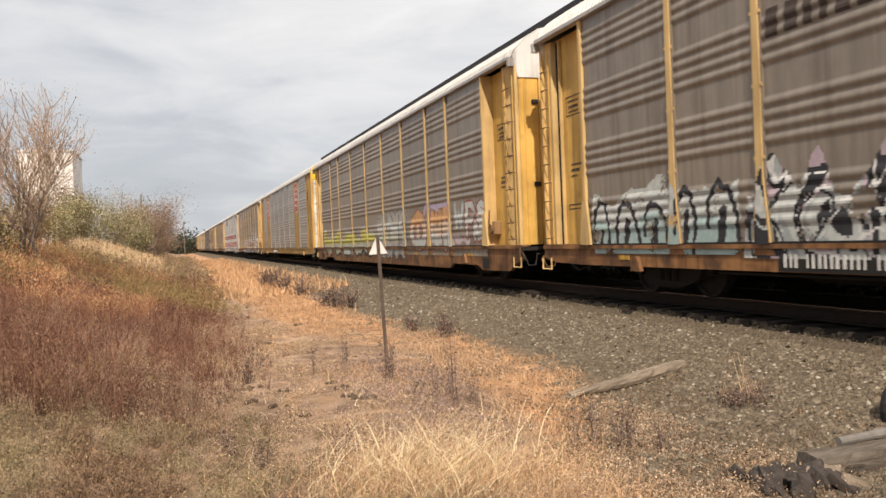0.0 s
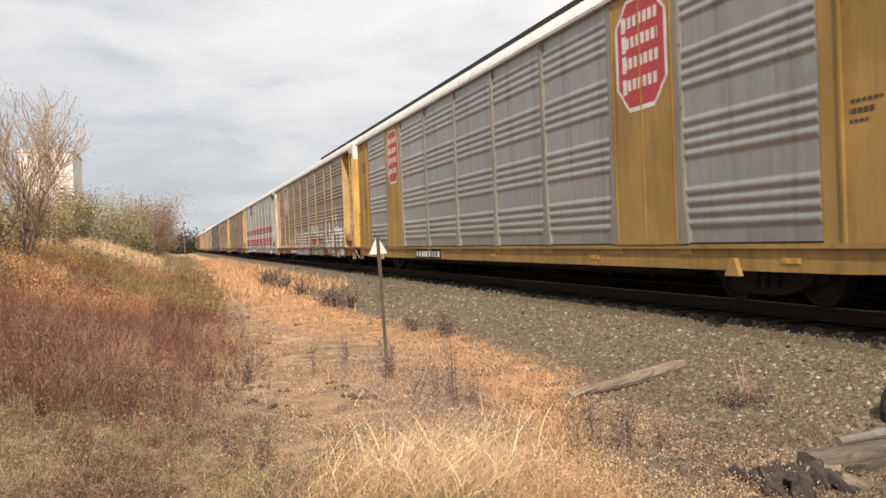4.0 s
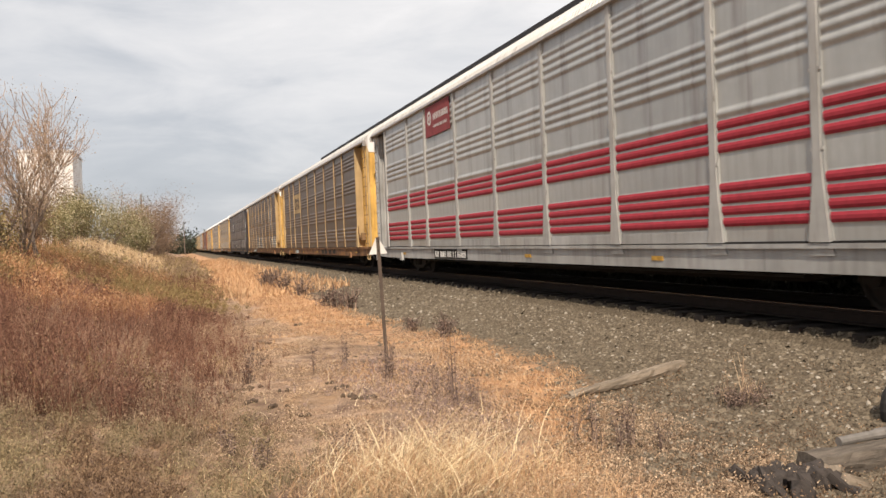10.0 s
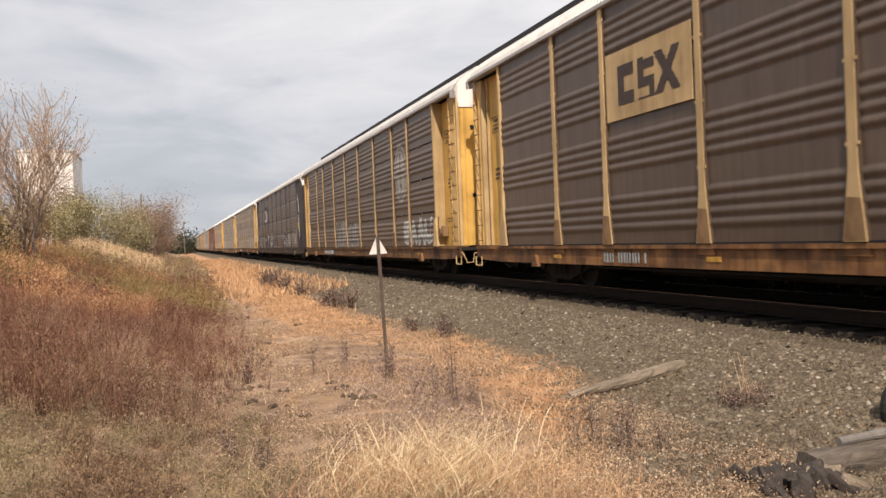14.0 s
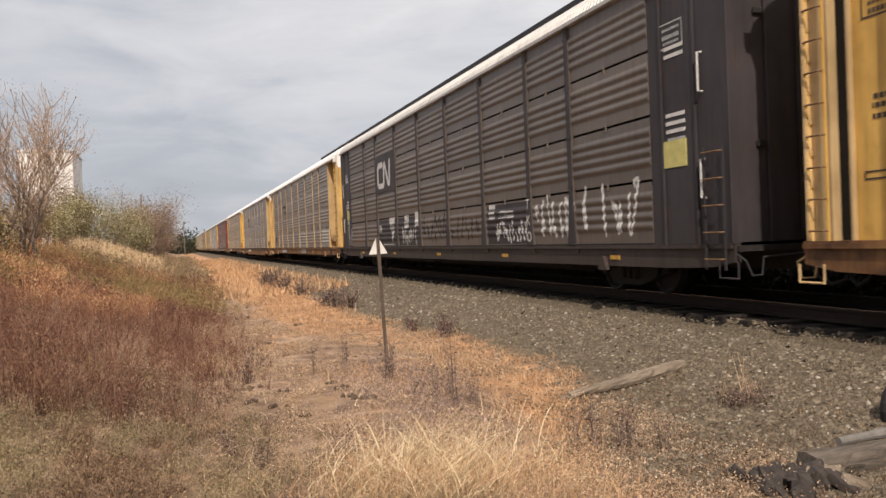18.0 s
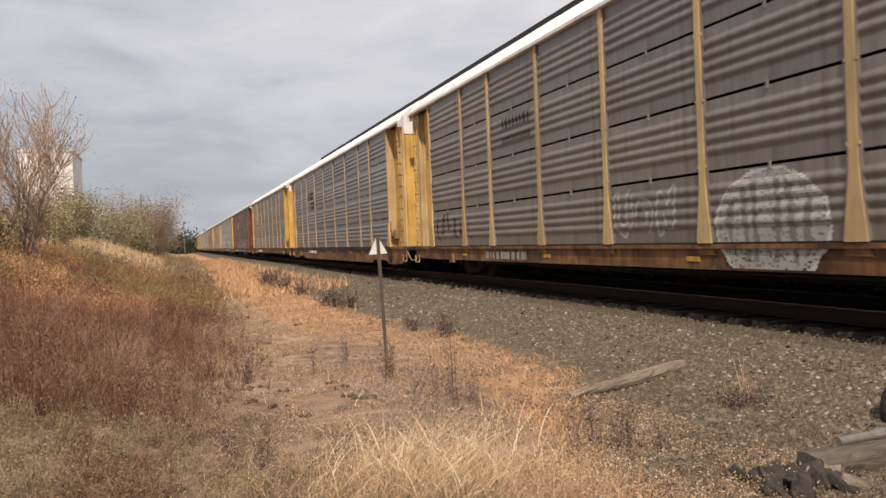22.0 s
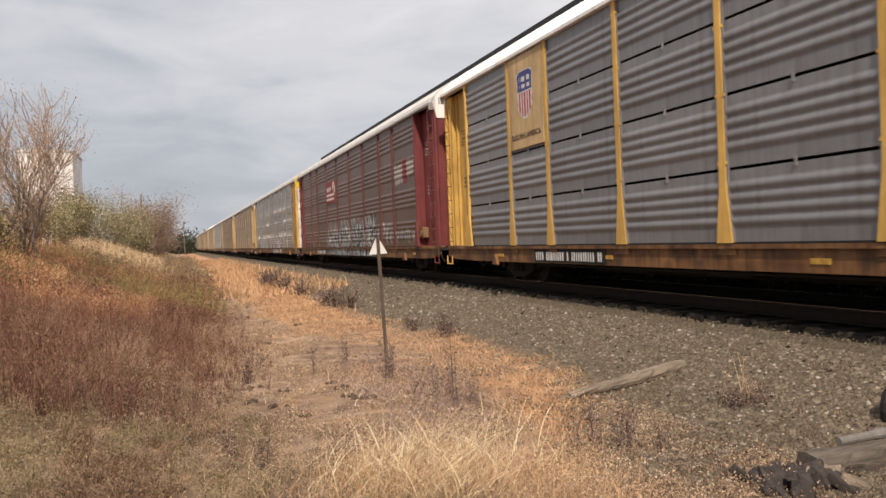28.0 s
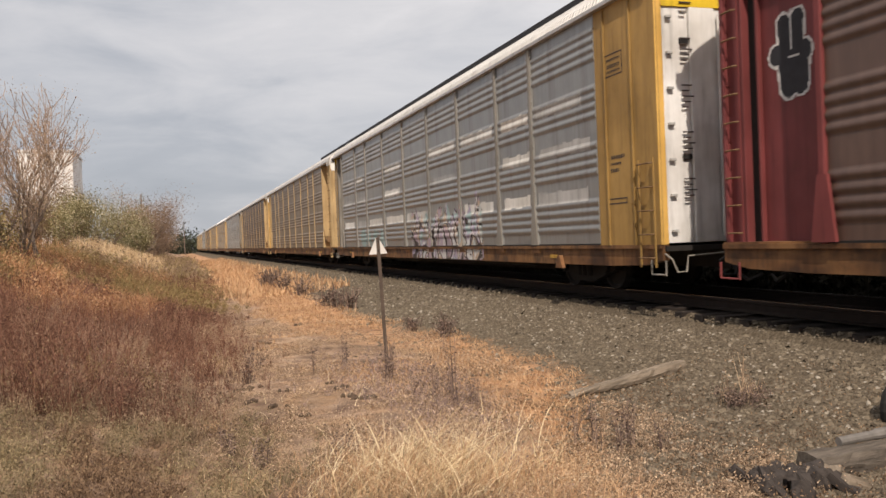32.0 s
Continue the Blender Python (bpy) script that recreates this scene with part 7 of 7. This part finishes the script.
c = TRAIN[9]
p = canvas(4.85, 7.4, 2.85, 4.0, 0.025)
for k in range(5):
    p.area((np.abs(p.V - 0.62 - 0.075 * k) < 0.022) & (p.U > 0.10 + 0.06 * k) & (p.U < 1.35 + 0.05 * k), 1)
p.area((p.U > 1.25) & (p.U < 1.5) & (np.abs(p.V - 0.78) < 0.2), 1)
p.area((p.U - 0.25 * (p.V - 0.6) > 1.5) & (p.U - 0.25 * (p.V - 0.6) < 1.95) & (np.abs(p.V - 0.78) < 0.2) & (np.floor(p.V / 0.08) % 3 != 0), 1)
for vv in (0.38, 0.15):
    p.area((np.abs(p.V - vv) < 0.075) & (p.U > 1.05) & (p.U < 2.4) & (np.floor(p.U / 0.035) % 4 != 3), 1)
p.build(c, "banded", {1: S_BLACK}, "striped_emblem", {1: "black striped emblem with lettering bars"})
sill_marks(c, 4.5, 7.1, 12)
boxes("sill_band", DARK_SILL, c, (-HALF - 0.052, -HALF + 0.01, -HALF_SIDE, HALF_SIDE, DECK - 0.02, DECK + 0.035), label="dark greasy band above the sill")

c = TRAIN[10]
plate(c, 2.86, 4.6, 2.92, EAVE - 0.10, TAN, "tan steel plate for an emblem")
shield(c, 3.30, 4.14, 3.52, 4.55, -HALF - 0.052)
words(c, "BUILDING AMERICA", 2.98, 3.12, 0.165, DARKLETTER, "dark slogan lettering on the plate", -HALF - 0.054)
sill_marks(c, 3.9, 6.7, 13)

c = TRAIN[11]
plate(c, 7.55, 10.12, 2.95, 3.95, MAROON_PAINT, "dark red sign plate", 0.044)
p = canvas(7.6, 10.1, 2.98, 4.05, 0.025)
for vv in (0.16, 0.34):
    p.area((np.abs(p.V - vv) < 0.05) & (p.U > 0.05) & (p.U < 1.95), 1)
for r0 in (0.26, 0.12):
    rr = np.hypot(p.U - 1.95, p.V - 0.62)
    p.area((np.abs(rr - r0) < 0.05) & ((p.V > 0.55) | (p.U > 1.95)) & ~((p.U < 1.95) & (p.V < 0.5)), 1)
for k in range(7):
    p.area((p.U > 0.12 + 0.17 * k) & (p.U < 0.23 + 0.17 * k) & (np.abs(p.V - 0.62) < 0.1), 1)
p.build(c, "ribbed", {1: CREAM}, "ribbon_emblem", {1: "cream stripes and lettering bars on a sign"}, flat=-HALF - 0.050)
mural(c, "ribbed", at(7.1), 0.51, 4.6, 1.15, 1.55, 111, [GREYPAINT, MIST, GHOST, GREYPAINT, S_BLACK], S_BLACK, MIST, 2.0)
scrawl(c, "ribbed", at(7.3), 1.0, 10.0, 1.3, 113, MIST, 15, 0.024)
mural(c, "ribbed", at(11.4), 0.51, 6.2, 1.75, 2.0, 112, [GREYPAINT, S_BLACK, GHOST, MIST, S_BLACK], S_BLACK, MIST, 1.5)
scrawl(c, "ribbed", at(17.6), 0.9, 3.0, 0.9, 114, MIST, 6, 0.04)
wash(c, "ribbed", 20.55, 21.7, 2.88, 3.62, DUSTY, "faded white remains of a painted sign", 0.7, 14.0)
wash(c, "ribbed", 21.65, 22.25, 2.85, 3.75, MAROON_PAINT, "dark red remains of a painted sign", 0.5, 15.0)
wash(c, "ribbed", 22.1, 23.0, 3.05, 3.62, DUSTY, "faded white remains of a painted sign", 0.7, 16.0)
scrawl(c, "ribbed", at(20.4), 0.95, 2.5, 0.5, 115, MIST, 10, 0.022)
sill_marks(c, 3.9, 6.4, 14, False)
p = Paint(HALF_SIDE + 1.26, 2.60, 0.86, 1.16, 0.025)
FIGURE = [([(0.34, 1.0), (0.36, 0.62)], 0.11), ([(0.58, 1.02), (0.56, 0.62)], 0.11), ([(0.20, 0.62), (0.68, 0.60)], 0.13), ([(0.36, 0.55), (0.40, 0.20)], 0.14), ([(0.62, 0.5), (0.60, 0.22)], 0.14)]
for grow_by, i in ((0.035, 2), (0.0, 1)):
    for pts, r in FIGURE:
        p.stroke(pts, r + grow_by, i)
p.area((np.abs(p.V - 0.56) < 0.02) & (np.abs(p.U - 0.5) < 0.1), 2)
p.area((np.abs(p.U - 0.47) < 0.012) & (p.V > 0.66), 2)
p.build(c, "ribbed", {1: S_BLACK, 2: S_WHITE}, "graffiti", {1: "black sprayed figure with a white outline"}, flat=-HALF + 0.235)

c = TRAIN[12]
mural(c, "ribbed", at(10.9), 0.51, 6.4, 1.75, 1.6, 121, [LILAC, PALETEAL, MIST, PALEPEACH, MAUVE], DARKLETTER, S_WHITE, 1.2)
tag(c, "ribbed", at(3.4), 0.75, 4.2, 0.9, 122, PALETEAL, GREYPAINT, 4, thick=0.13)
rw = random.Random(12)
for k, (d0, w) in enumerate(zip([0, 2.75, 4.7, 7.45, 10.2, 12.95, 15.7, 18.45, 20.4], SIDE)):
    for z in (1.62, 2.52, 3.35):
        if rw.random() < 0.72:
            a = d0 + 0.12 + rw.uniform(0, 0.2)
            wash(c, "ribbed", a, d0 + w - 0.12 - rw.uniform(0, 0.5), z, z + 0.32, FRESH if rw.random() < 0.6 else ALU, "pale replaced siding patch", 0.12, k + z)

# reflectors and tie-down brackets along the sills
for k, car in enumerate(TRAIN):
    ob = None
    for i in range(5):
        d = 1.2 + 5.0 * i + 0.7 * (k % 3)
        if ob is None:
            ob = boxes("reflector", REFLECT, car, (-HALF - 0.002, -HALF + 0.012, -0.16, 0.16, 0.60, 0.67), label="yellow reflector strip")
            ob.matrix_basis = pose(0, at(d), 0)
        else:
            again(ob, car, pose(0, at(d), 0))
    ob = None
    for d in (1.62, SIDE_LEN - 1.62):
        if ob is None:
            bm = bmesh.new()
            add_prism(bm, [(-0.16, 0.42), (0.14, 0.42), (0.05, 0.66), (-0.06, 0.66)], "x", -HALF - 0.06, -HALF + 0.01)
            ob = part("jack_pad", bm, SPECS[k]["sill"] if k < len(SPECS) else RUST_SILL, car)
            ob.matrix_basis = pose(0, at(d), 0)
        else:
            again(ob, car, pose(0, at(d), 0))
    if k > len(SPECS):
        continue
    for d in ((-0.1, SIDE_LEN - 0.12) if k in (1, 9) else ()):
        boxes("sill_bracket", BLACK, car, (-HALF - 0.012, -HALF + 0.012, at(d) - 0.2, at(d) + 0.2, 0.31, 0.55), label="black square bracket plate")
    spec = SPECS[k] if k < len(SPECS) else ring
    ink = MIST if spec["post"] in (RED, CHAR) else DARKLETTER
    rs = random.Random(200 + k)
    for e, d0 in ((1, -1.25), (-1, SIDE_LEN + 0.30)):
        if k == 11 and e > 0:
            continue
        full = spec.get("full_end") and not (spec["full_end"] == "front" and e > 0)
        p = canvas(d0, d0 + 0.75, 1.3, 4.5, 0.02)
        zb = rs.uniform(2.2, 2.75)
        u, v = np.abs(p.U - 0.34), np.abs(p.V - zb)
        p.area((u < 0.31) & (v < 0.19) & ~((u < 0.29) & (v < 0.17)), 1)
        for vv in (zb + 0.09, zb - 0.02, zb - 0.11):
            p.area((np.abs(p.V - vv) < 0.025) & (u < 0.22) & (np.floor(p.U / 0.02 + 7 * vv) % 3 != 0), 1)
        zr = rs.uniform(1.0, 1.5)
        for i in range(3):
            p.area((np.abs(p.V - zr + 0.11 * i) < 0.028) & (p.U > 0.16) & (p.U < 0.62 - 0.1 * i) & (np.floor(p.U / 0.02 + 3 * i) % 4 != 0), 1)
        if k % 3 == 0:
            p.area((np.abs(p.V - 0.3) < 0.05) & (u < 0.33) & ~((np.abs(p.V - 0.3) < 0.03) & (u < 0.31)), 1)
        p.build(car, "plain", {1: ink}, "stencil", {1: "small stencilled data block"}, flat=-HALF - 0.004 if full else -HALF + 0.234)
for car in (TRAIN[2], TRAIN[12]):
    y = -RACK / 2 - 0.02
    ob = None
    for i in range(7):
        z = 1.05 + 0.55 * i
        if ob is None:
            ob = boxes("door_hinge", ALU, car, (-0.05, 0.05, y - 0.035, y + 0.02, -0.022, 0.022), bevel=0.006)
            ob.matrix_basis = pose(-HALF + 0.22, 0, z)
        else:
            again(ob, car, pose(-HALF + 0.22, 0, z))
    bm = bmesh.new()
    for i in range(24):
        z = 1.5 + 0.085 * i + 0.3 * (i // 5)
        add_box(bm, -HALF + 0.42, -HALF + 0.52 + 0.14 * ((i * 7) % 5) / 5, y - 0.018, y + 0.0, z, z + 0.02)
    tagged(part("stencil", bm, DARKLETTER, car, "rows of small dark lettering bars"), kind="stuff")

def motions():
    """Keys of all that moves: the wagons along the track and their wheels."""
    times = [float(i) for i in range(33)]
    for k, car in enumerate(TRAIN):
        walk(car, [(t, pose(TRACK_X, START + PITCH * k + NUDGE.get(k, 0.0) - SIDE_LEN / 2 - travel(t), 0)) for t in times])
    for pool in (FRONT_AXLES, REAR_AXLES):
        y = pool[0].matrix_basis.translation.y
        rows, n = [], 520
        for i in range(n + 1):
            t = 32.0 * i / n
            turn = Matrix.Rotation((travel(t) - travel(0)) / WHEEL_R, 4, "X")
            rows.append((round(t * FPS) / FPS, Matrix.Translation((0, y, WHEEL_R)) @ turn))
        walk(pool[0], rows)
        keys = pool[0].animation_data
        for w in pool[1:]:
            w.rotation_mode = "QUATERNION"
            w.animation_data_create()
            w.animation_data.action = keys.action
            w.animation_data.action_slot = keys.action_slot


motions()
